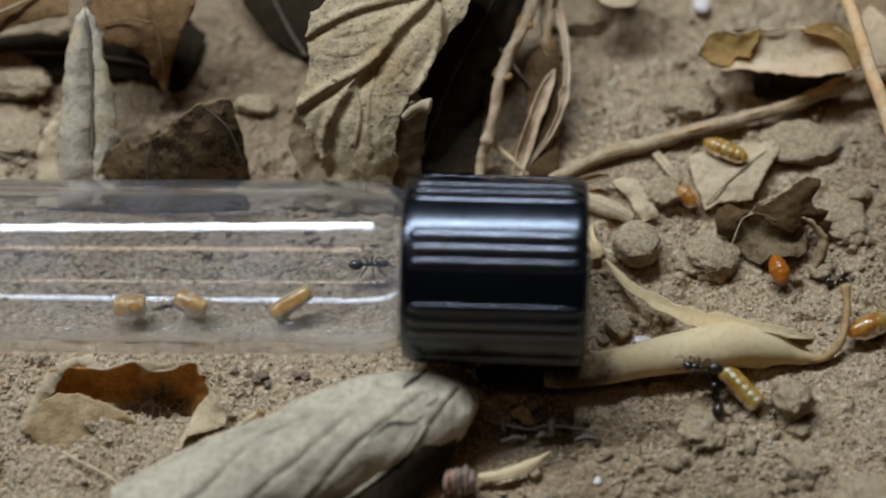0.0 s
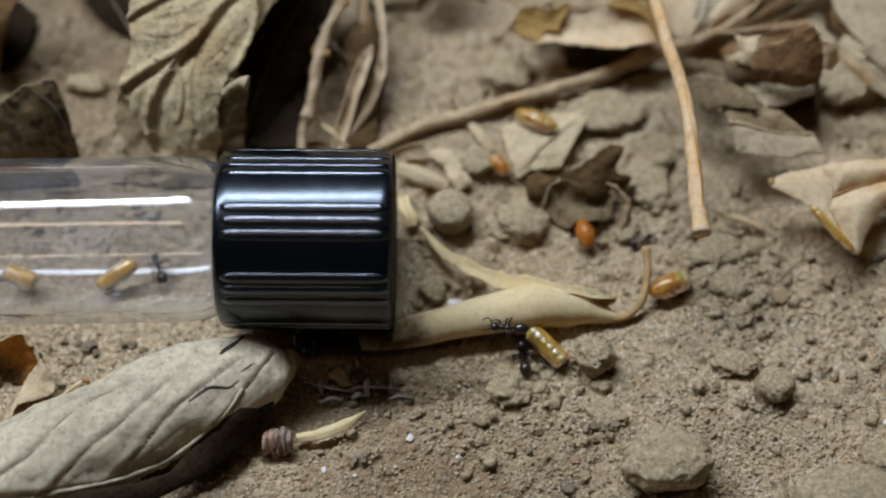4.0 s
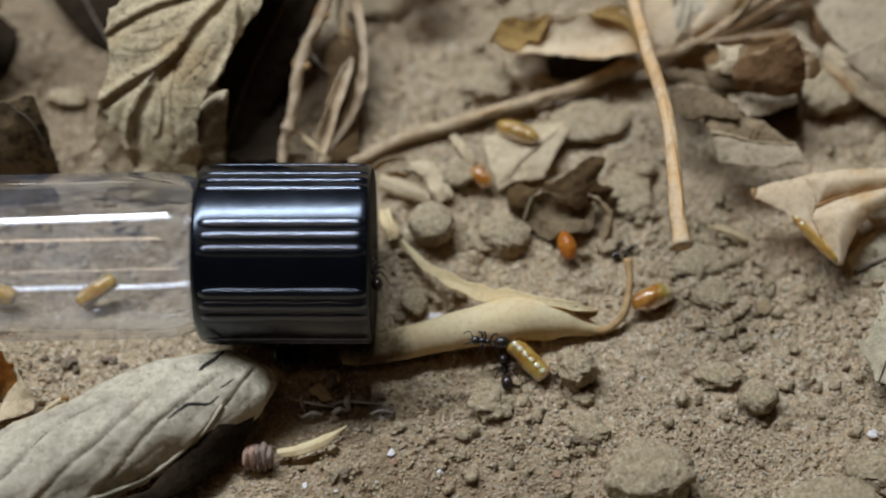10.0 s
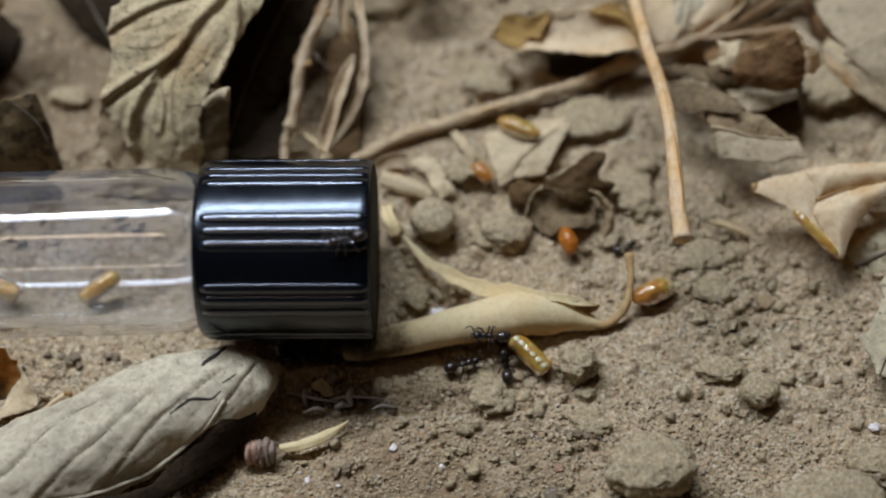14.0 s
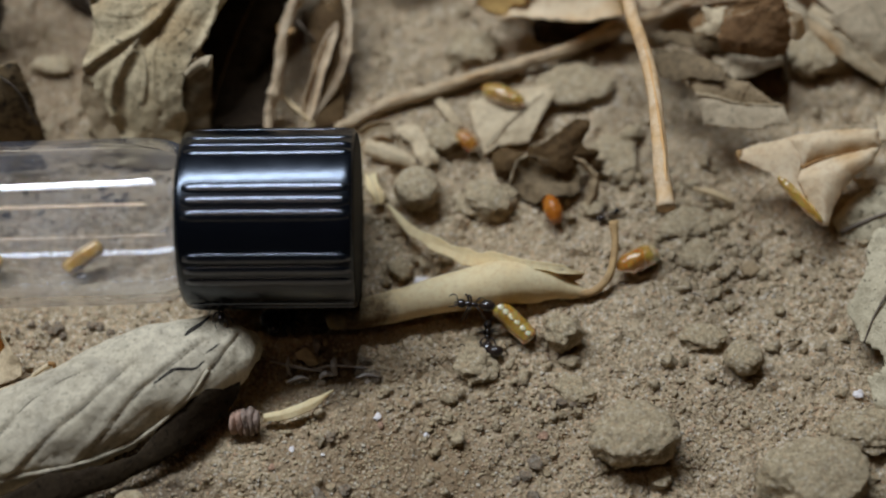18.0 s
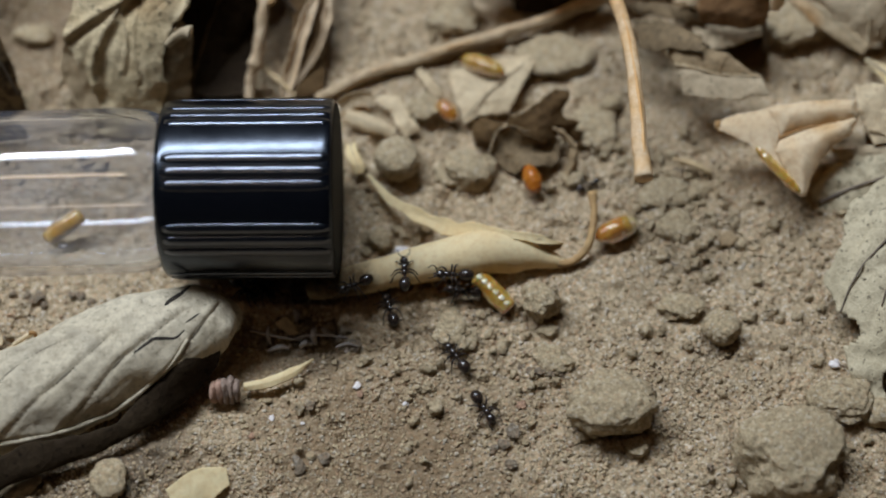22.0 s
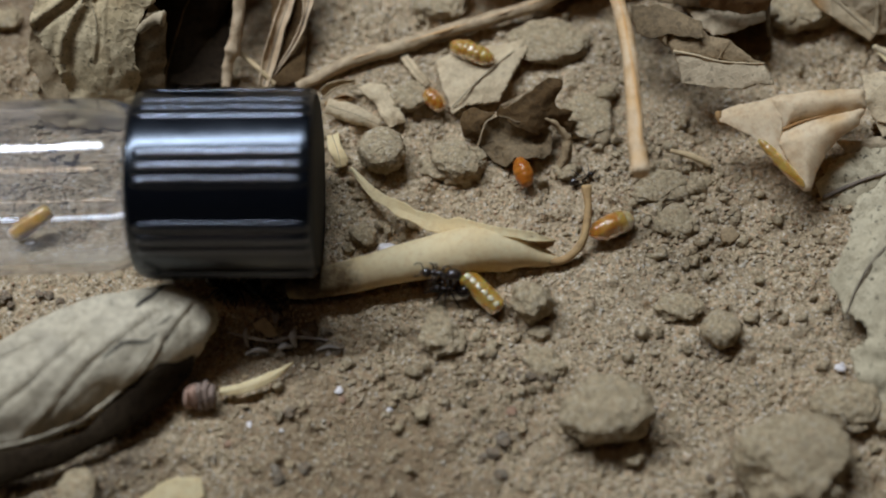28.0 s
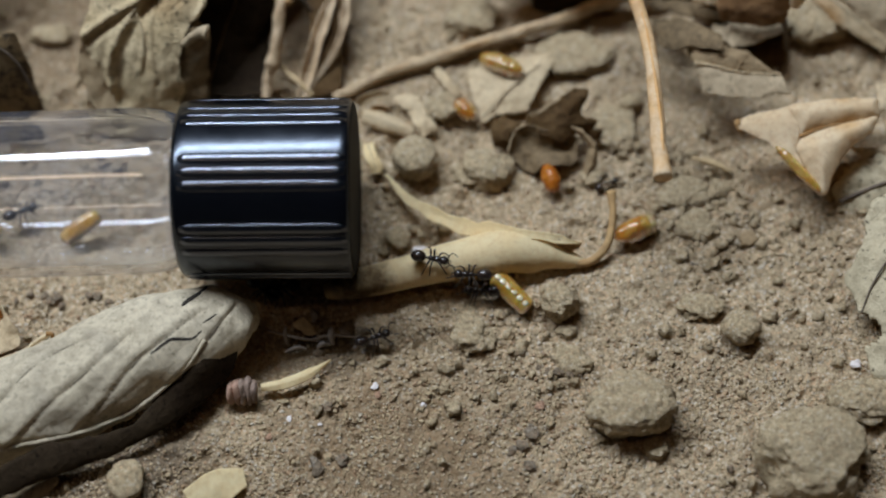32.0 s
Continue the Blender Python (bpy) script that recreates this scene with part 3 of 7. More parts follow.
def shard(outline, bulge=0.0, seed=1, thick=0.14, jag=0.10, crumple=0.12, cells=46, relief=()):
    """A torn piece of leaf inside a few corner points, bulged towards the sky; relief: (line of points, height, width) for raised veins,
    each with a hollow along one side."""
    p = np.asarray(outline, float)
    q = np.vstack([p, p[:1]])
    step = np.concatenate([[0], np.cumsum(np.linalg.norm(np.diff(q, axis=0), axis=1))])
    dense = np.linspace(0, step[-1], 180, endpoint=False)
    rim = np.stack([np.interp(dense, step, q[:, k]) for k in range(3)], -1)
    rim = rim + jag * np.stack([fbm(rim, 0.9, 3, seed + k) for k in range(3)], -1)
    mid = p.mean(0)
    a, b, nrm = np.linalg.svd(p - mid)[2]
    nrm = nrm if nrm[2] > 0 else -nrm
    b = np.cross(nrm, a)
    flat_rim = np.stack([(rim - mid) @ a, (rim - mid) @ b], -1)
    off = (rim - mid) @ nrm
    lo, hi = flat_rim.min(0), flat_rim.max(0)
    h = float(max(hi - lo)) / cells
    u, v = np.meshgrid(np.arange(lo[0] - 1.5 * h, hi[0] + 2.6 * h, h), np.arange(lo[1] - 1.5 * h, hi[1] + 2.6 * h, h), indexing="ij")
    g = np.stack([u, v], -1)
    nxt = np.roll(flat_rim, -1, 0)
    d2 = np.sum((g[:, :, None] - flat_rim) ** 2, -1)
    cross = (flat_rim[:, 1] > v[..., None]) != (nxt[:, 1] > v[..., None])
    rise = np.where(np.abs(nxt[:, 1] - flat_rim[:, 1]) < 1e-9, 1e-9, nxt[:, 1] - flat_rim[:, 1])
    side = u[..., None] < (nxt[:, 0] - flat_rim[:, 0]) * (v[..., None] - flat_rim[:, 1]) / rise + flat_rim[:, 0]
    inside = np.sum(cross & side, -1) % 2 == 1
    ok = inside[:-1, :-1] | inside[1:, :-1] | inside[:-1, 1:] | inside[1:, 1:]
    near = np.argmin(d2, -1)
    g = np.where(inside[..., None], g, flat_rim[near])
    weight = 1.0 / (d2 + 0.02) ** 1.5
    lift = np.where(inside, np.sum(weight * off, -1) / np.sum(weight, -1), off[near])
    depth = np.where(inside, np.sqrt(d2.min(-1)), 0)
    r = depth / max(1e-6, depth.max())
    x = mid + g[..., :1] * a + g[..., 1:] * b
    lift = lift + bulge * r * (2 - r) + crumple * (fbm(x, 1.8, 3, seed + 7) + 0.4 * np.abs(fbm(x, 3.5, 1, seed + 17)))
    for line, height, width in relief:
        c = spline(line, 50) - mid
        c = np.stack([c @ a, c @ b], -1)
        gap = g[:, :, None] - c
        dist = np.sqrt(np.sum(gap * gap, -1))
        k = np.argmin(dist, -1)
        dist = dist.min(-1)
        way = unit(np.gradient(c, axis=0))[k]
        gap = np.take_along_axis(gap, k[..., None, None], -2)[..., 0, :]
        right = way[..., 0] * gap[..., 1] - way[..., 1] * gap[..., 0] < 0
        lift = lift + height * np.exp(-(dist / width) ** 2) - 0.9 * height * np.exp(-((dist - 2.3 * width) / (1.6 * width)) ** 2) * right
    x = x + nrm * lift[..., None]
    n, m = u.shape
    out = unit(np.cross(np.gradient(x, axis=0), np.gradient(x, axis=1)) + 1e-6 * nrm)
    top, low = (x + out * thick / 2).reshape(-1, 3), (x - out * thick / 2).reshape(-1, 3)
    c = n * m
    f = []
    for i, j in np.argwhere(ok).tolist():
        cell = (i * m + j, (i + 1) * m + j, (i + 1) * m + j + 1, i * m + j + 1)
        f.append(cell)
        f.append(tuple(c + k for k in reversed(cell)))
        for di, dj, s, e in ((0, -1, 0, 1), (1, 0, 1, 2), (0, 1, 2, 3), (-1, 0, 3, 0)):
            if not ok[i + di, j + dj]:
                f.append((cell[e], cell[s], c + cell[s], c + cell[e]))
    return np.vstack([top, low]), f


def vein_on(line, relief_height, radius, n=40):
    """A fine rib along a line of points, lifted onto the raised vein."""
    return sweep(spline(line, n) + np.array([0, -0.2, 0.35]) * relief_height, np.linspace(radius, 0.5 * radius, n), 6, 0.2)


def make_shards(name, label, base, parts, category="dry leaf"):
    """A leaf made of torn or folded flat pieces: (part, corner points, material, bulge)."""
    at = np.array(base)
    ob = thing(name, at, label, category, "fallen leaves")
    for k, (part_name, outline, material, bulge) in enumerate(parts):
        v, f = shard(outline, bulge, 300 + 13 * k + len(outline), 0.15, 0.16, 0.16)
        mesh_object(part_name, v - at, f, material, ob)
    return ob


def make_line(name, points, radius, material, parent, label=""):
    """A thin rib, rim or edge on a thing."""
    at = np.array(parent.location) / MM
    v, f = sweep(spline(points, 40) - at, np.full(40, radius) * (1 - 0.4 * np.linspace(0, 1, 40)), 7, 0.3)
    return mesh_object(name, v, f, material, parent, label)


def make_stick(name, label, points, radii, material, category="twig", n=60, rough=0.16, knots=(), seed=1, group="twigs and stalks", sides=12):
    """A twig along a few points; knots: (how far along, how much thicker, how long)."""
    p = spline(points, n)
    p = p + np.stack([fbm(p, 5.0, 2, seed), fbm(p, 5.0, 2, seed + 9), 0 * p[:, 0]], -1) * np.mean(radii) * 0.35
    s = np.linspace(0, 1, n)
    r = np.interp(s, np.linspace(0, 1, len(radii)), radii)
    for where, more, long in knots:
        r = r * (1 + more * np.exp(-((s - where) / long) ** 2))
    at = p[np.argmin(p[:, 2])].copy()
    ob = thing(name, at, label, category, group)
    v, f = sweep(p - at, r, sides, rough, seed)
    mesh_object("stem", v, f, material, ob)
    return ob


def lump(size, seed, rough=0.22, level=4, squash=0.8):
    v, f = ball(level)
    v = v * (1 + 1.1 * rough * fbm(v + seed * 3.1, 1.0, 2, seed) + 0.11 * min(1.0, 0.35 + 3 * rough) * fbm(v + seed, 0.24, 2, seed + 5) + 0.035 * fbm(v + seed, 0.09, 2, seed + 6))[:, None]
    v[:, 2] = np.where(v[:, 2] > 0.55, 0.55 + 0.45 * (v[:, 2] - 0.55), v[:, 2]) * squash
    v = v * np.asarray(size, float)
    return v, f


def make_clod(label, at, size, seed, material=None, name="soil_clod", category="clod", rough=0.22, sink=0.22, squash=0.85, turn=0):
    """A lump of soil; size: half width, half depth, half height."""
    v, f = lump(size, seed, rough, 5 if size[0] > 1.8 else 4, 1.0)
    x, y = at[0], at[1]
    z = float(ground_height(x, y, False))
    v = v + np.array([0, 0, size[2] * (1 - (max(sink, 0.42) if size[0] > 2.4 else sink))])
    ob = mesh_object(name, v, f, material or CLOD)
    ob.location = Vector((x, y, z)) * MM
    ob.rotation_euler[2] = radians(turn)
    return tagged(ob, label, category, "clods and pebbles")


# ---- ground ----
def build_ground():
    def axis(lo, hi, step, far):
        mid = np.arange(lo, hi + step / 2, step)
        out = np.geomspace(step * 2, far, 26).cumsum()
        return np.concatenate([lo - out[::-1], mid, hi + out])

    xs, ys = axis(-66, 58, 0.18, 260), axis(-33, 46, 0.18, 260)
    x, y = np.meshgrid(xs, ys, indexing="ij")
    z = ground_height(x, y)
    near = np.clip(1 - (np.maximum(np.abs(x + 4) - 75, np.abs(y - 6) - 60)) / 60, 0, 1)
    z = z * near
    v = np.stack([x, y, z], -1).reshape(-1, 3)
    n, m = x.shape
    i, j = np.meshgrid(np.arange(n - 1), np.arange(m - 1), indexing="ij")
    a = (i * m + j).reshape(-1)
    f = np.stack([a, a + m, a + m + 1, a + 1], -1)
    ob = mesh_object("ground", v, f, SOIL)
    tagged(ob, "dry brown sandy soil with crumbs and small hollows", "soil", kind="structure")


build_ground()


# ---- plain walls and ceiling of the room, far outside the view ----
def build_room():
    paint = plain_material("wall_paint", (0.07, 0.07, 0.075), 0.85, 0.4, 30.0, (0.08, 0.08, 0.085))
    for name, at, size in (("wall_north", (0, 600, 600), (1300, 30, 1300)), ("wall_south", (0, -900, 600), (1300, 30, 1300)), ("wall_west", (-1000, -150, 600), (30, 1500, 1300)),
                           ("wall_east", (1000, -150, 600), (30, 1500, 1300)), ("ceiling", (0, -150, 1250), (2100, 1600, 30))):
        bm = bmesh.new()
        bmesh.ops.create_cube(bm, size=1.0)
        if name in ("wall_north", "wall_south"):
            size = (2030, size[1], size[2])
        bmesh.ops.scale(bm, vec=[c * MM for c in size], verts=bm.verts)
        me = bpy.data.meshes.new(name)
        bm.to_mesh(me)
        bm.free()
        me.materials.append(paint)
        ob = new(name, me)
        ob.location = Vector(at) * MM
        tagged(ob, "plain dark grey painted room " + ("ceiling" if name == "ceiling" else "wall"), "ceiling" if name == "ceiling" else "wall", kind="structure")


build_room()


# ---- the vial with its black cap ----
def build_vial():
    at = np.array([-23.2, -3.5, 0.0])
    ob = thing("glass_vial", at, "clear glass vial with a black screw cap lying on soil", "vial")
    # the tube lies a little lower than the wider cap
    tilt = Matrix.Translation(Vector((0, 0, 8.65)) * MM) @ Matrix.Rotation(radians(-1.7), 4, "Y") @ Matrix.Rotation(radians(0.6), 4, "Z")
    outer = [(10.0, 6.2), (1.6, 6.2), (0.8, 6.35), (0.1, 6.7), (-0.7, 7.15), (-1.6, 7.5), (-2.8, 7.72), (-4.6, 7.85), (-20, 7.85), (-40, 7.85), (-60, 7.85), (-78, 7.85)]
    outer += [(-78 - 7.85 * math.sin(a), 7.85 * math.cos(a)) for a in np.linspace(0.15, 1.55, 9)]
    inner = [(x + (0.95 if x < -80 else 0), max(0.05, r - 0.95)) for x, r in reversed(outer)]
    v, f = lathe(outer + inner + outer[:1], 192)
    tube = mesh_object("tube", v, f, GLASS, ob)
    tube.matrix_basis = tilt
    tube.visible_shadow = False
    tilt_cap = Matrix.Translation(Vector((0, 0, 8.65)) * MM) @ Matrix.Rotation(radians(-0.2), 4, "Y")
    profile = [(0.35, 6.5), (-0.15, 7.3), (-0.2, 7.9), (0.0, 8.2), (0.25, 8.33), (0.9, 8.36), (14.8, 8.36), (15.5, 8.34), (15.75, 8.22), (15.88, 7.95), (15.92, 7.5), (15.92, 3.0), (15.92, 0.02),
               (14.8, 0.02), (14.7, 6.6), (0.35, 6.5)]
    v, f = lathe(profile, 128)
    shell = mesh_object("cap", v, f, PLASTIC, ob, "black ribbed plastic screw cap")
    shell.matrix_basis = tilt_cap
    v, f = lathe([(15.80, 8.10), (15.90, 7.95), (15.96, 7.6), (15.97, 6.8), (15.97, 0.02)], 96)
    top = mesh_object("cap_top", v, f, MATTE_PLASTIC, ob, "matt black end of the cap")
    top.matrix_basis = tilt_cap
    # ribs in groups of three with smooth panels between
    n = 22
    s = np.linspace(0, 1, n)
    line = np.stack([0.5 + 15.1 * s, 0 * s, 0 * s], -1)
    r = 0.42 * np.clip(np.minimum(s, 1 - s) * 16, 0.25, 1) ** 0.5
    # low, broad ribs with gently rounded tops
    ang = np.linspace(0, 2 * np.pi, 16, endpoint=False)
    rv, rf = sweep(line, r, 16, 0, 0, 1.0)
    size = np.clip(np.minimum(s, 1 - s) * 16, 0.3, 1)[:, None] ** 0.5
    body = np.stack([np.repeat(line[:, :1], 16, 1), -0.22 * size * np.cos(ang), 0.52 * size * np.sin(ang)], -1).reshape(-1, 3)
    rv = np.vstack([body, line[:1], line[-1:]])
    data = None
    for g in range(8):
        for k in range(3):
            a = radians(45 * g + 8.7 * (k - 1) + 106.0)
            if data is None:
                first = mesh_object("rib", rv, rf, WORN_PLASTIC, shell)
                data = first.data
                rib = first
            else:
                rib = new("rib", data)
                rib.parent = shell
            rib.matrix_basis = Matrix.Rotation(a, 4, "X") @ Matrix.Translation(Vector((0, -8.31, 0)) * MM)
    return ob


build_vial()

FACE = (0.0, -0.45, 0.9)      # towards the open side of the litter


# ---- fallen leaves ----
def build_leaves():
    # broad grey leaf that leans behind the vial, its lower lobe folded under
    at = np.array((-31.0, 8.2, 0.6))
    ob = thing("dry_leaf", at, "grey-tan dry leaf with raised veins leaning behind the vial", "dry leaf", "fallen leaves")

    def lean(x, y):
        return (x, y, float(np.interp(y, (4, 8.2, 10.6, 12.9, 17.4, 22.2, 28.6, 34), (-2.0, 1.5, 5.0, 8.0, 11.0, 14.0, 17.0, 18.0))) - 0.12 * (x + 27))

    outline = [(-15.5, 27.8), (-17.3, 25.0), (-18.5, 22.6), (-19.1, 21.4), (-20.3, 20.0), (-21.3, 18.3), (-22.2, 16.7), (-23.2, 15.4), (-23.9, 14.7), (-24.3, 13.5), (-25.0, 12.8), (-25.4, 11.9), (-25.1, 10.6), (-25.4, 8.9), (-25.8, 7.9),
               (-31.6, 7.8), (-31.9, 8.8), (-32.4, 10.2), (-33.3, 11.6), (-34.6, 12.9), (-34.5, 13.7), (-33.6, 15.2), (-33.3, 16.5), (-33.5, 17.6), (-33.8, 18.8), (-33.2, 20.3), (-33.4, 20.7), (-32.7, 20.8), (-31.5, 22.0), (-30.4, 23.3), (-28.0, 27.0), (-22.0, 30.0)]
    main = [(-19.5, 25.8), (-21.7, 23.5), (-23.0, 22.0), (-25.2, 20.0), (-27.0, 17.8), (-29.1, 15.7), (-30.9, 13.4), (-32.0, 11.6), (-32.2, 9.5)]
    veins = (([lean(*q) for q in reversed(main)], 0.40, 0.42), ([lean(*q) for q in ((-34.4, 13.2), (-32.2, 14.6), (-29.1, 16.3), (-27.1, 17.7))], 0.38, 0.34),
             ([lean(*q) for q in ((-33.7, 18.8), (-32.1, 19.8), (-29.5, 21.1), (-26.7, 22.0), (-23.6, 22.9))], 0.28, 0.30), ([lean(*q) for q in ((-27.7, 10.5), (-27.9, 12.3), (-27.8, 14.3), (-27.3, 16.1))], 0.12, 0.18),
             ([lean(*q) for q in ((-23.1, 15.5), (-22.2, 16.9), (-21.3, 19.2), (-21.3, 21.2), (-21.7, 23.3))], 0.42, 0.32), ([lean(*q) for q in ((-31.8, 17.5), (-29.2, 17.7), (-25.6, 19.7))], 0.10, 0.12),
             ([lean(*q) for q in ((-29.1, 11.0), (-28.5, 13.2), (-29.1, 15.5))], 0.14, 0.16), ([lean(*q) for q in ((-23.4, 18.0), (-24.4, 16.4), (-25.9, 15.2))], 0.10, 0.12), ([lean(*q) for q in ((-30.8, 19.0), (-28.6, 19.6), (-26.2, 20.9))], 0.08, 0.12))
    v, f = shard([lean(*q) for q in outline], 0.5, 3, 0.18, 0.20, 0.15, 150, veins)
    mesh_object("blade", v - at, f, GREY_LEAF, ob)
    for k, (line, height, width) in enumerate(veins):
        v, f = vein_on(line, height, 0.13 if k < 5 and k != 3 else 0.06)
        mesh_object("midrib" if k == 0 else "side_vein", v - at, f, VEIN, ob)
    # back fold in a dusky colour that includes its shade
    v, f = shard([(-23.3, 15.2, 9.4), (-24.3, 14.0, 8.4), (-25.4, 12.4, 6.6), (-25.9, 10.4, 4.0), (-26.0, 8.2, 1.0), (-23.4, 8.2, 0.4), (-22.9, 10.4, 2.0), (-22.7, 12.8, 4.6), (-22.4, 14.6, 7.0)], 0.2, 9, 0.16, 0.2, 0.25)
    mesh_object("back_fold", v - at, f, DUSKY_LEAF, ob, "brown fold of the leaf, shade put into its colour")
    v, f = sweep(spline([(-24.3, 12.0, 9.3), (-23.3, 12.4, 10.2), (-22.4, 12.4, 10.9), (-21.8, 12.3, 11.0)], 24), np.interp(np.linspace(0, 1, 24), [0, 0.7, 1], [0.42, 0.5, 0.72]), 10, 0.25, 5)
    mesh_object("stalk", v - at, f, VEIN, ob)
    lobe = Leaf([(-34.6, 14.3, 7.0), (-33.8, 12.7, 5.0), (-32.9, 11.0, 2.6), (-31.3, 9.0, 1.2)], (-0.2, -0.4, 0.9), [(0.3, 0.5), (1.2, 2.0), (1.0, 2.2), (0.5, 1.6)], [60, 90, 90, 60], 5, 0.4, 0.12, 0.0, 50, 21, 0.25)
    v, f = lobe.blade(0.16)
    mesh_object("folded_lobe", v - at, f, TAN_LEAF, ob, "brownish lobe folded under the leaf")
    # long rolled leaf before the cap
    leaf = Leaf([(-16.7, -13.6, 3.4), (-18.0, -14.9, 5.8), (-22.9, -17.1, 7.2), (-30.2, -20.5, 7.3), (-38.0, -24.1, 6.6), (-46.6, -28.0, 5.8)], (0.08, -0.25, 0.95),
                [2.4, 5.2, 7.0, 7.6, 7.2, 6.4], [-190, -190, -185, -180, -180, -180], 11, 0.5, 0.08, 0.0, 230, 115, 0.13)
    veins = ([(0.96, -0.14), (0.896, -0.037), (0.833, 0.062), (0.762, 0.263), (0.692, 0.40), (0.604, 0.40)], [(0.86, -0.56), (0.825, -0.45), (0.746, -0.225), (0.662, -0.075), (0.579, 0.075), (0.52, 0.20)],
             [(0.73, -0.74), (0.708, -0.662), (0.625, -0.438), (0.542, -0.188), (0.475, -0.062), (0.333, 0.163)], [(0.575, -0.97), (0.487, -0.688), (0.379, -0.362), (0.267, -0.025), (0.20, 0.163)], [(0.97, -0.22), (0.912, -0.312), (0.817, -0.537), (0.70, -0.76), (0.62, -0.92)])
    leaf.ridges = [(line, -0.15) for line in veins]
    ob = make_leaf("rolled_leaf", "large grey dry leaf rolled lengthwise with dark splits", leaf, ASH_LEAF, VEIN, 0, 1.0, 0.22, 0.55, 0.0, base=(-23.9, -16.4, 0.0), quilt=0.05, pillows=4)
    at = np.array((-23.9, -16.4, 0.0))
    for stations, r in (([(0.492, -0.135), (0.45, -0.078), (0.429, -0.066), (0.386, -0.155), (0.35, -0.10)], 0.30), ([(0.342, -0.01), (0.318, 0.02), (0.29, 0.062)], 0.18), ([(0.379, 0.30), (0.338, 0.425), (0.271, 0.65)], 0.42)):
        v, f = leaf.crease(stations, r, r)
        mesh_object("split", v - at, f, CRACK, ob, "dark split in the dry leaf")
    for line in veins:
        v, f = leaf.crease(line, 0.13, 0.07, n=44)
        mesh_object("furrow", v - at, f, FURROW_LEAF, ob)
    make_line("rolled_edge", [(-41.5, -28.6, 4.4), (-38.4, -27.3, 4.2), (-34.8, -26.4, 3.9), (-31.4, -25.4, 3.6), (-28.4, -24.0, 3.4), (-26.6, -23.0, 3.8), (-24.4, -21.4, 4.5), (-22.2, -19.6, 5.7), (-20.9, -17.8, 6.5)], 0.30, ASH_LEAF, ob, "pale thickened leaf edge")
    # underside below the rolled edge; its shade is put into the dark colour
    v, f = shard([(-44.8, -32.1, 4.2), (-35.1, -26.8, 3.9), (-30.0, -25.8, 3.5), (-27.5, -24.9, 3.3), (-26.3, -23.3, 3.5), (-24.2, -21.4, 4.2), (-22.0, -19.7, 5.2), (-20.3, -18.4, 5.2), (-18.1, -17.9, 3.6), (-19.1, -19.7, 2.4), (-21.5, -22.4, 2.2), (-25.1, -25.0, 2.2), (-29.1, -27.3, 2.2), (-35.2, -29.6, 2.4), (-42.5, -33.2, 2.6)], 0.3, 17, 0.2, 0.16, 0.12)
    mesh_object("underside", v - at, f, SHADE_LEAF, ob, "leaf underside with shade put into its dark colour")
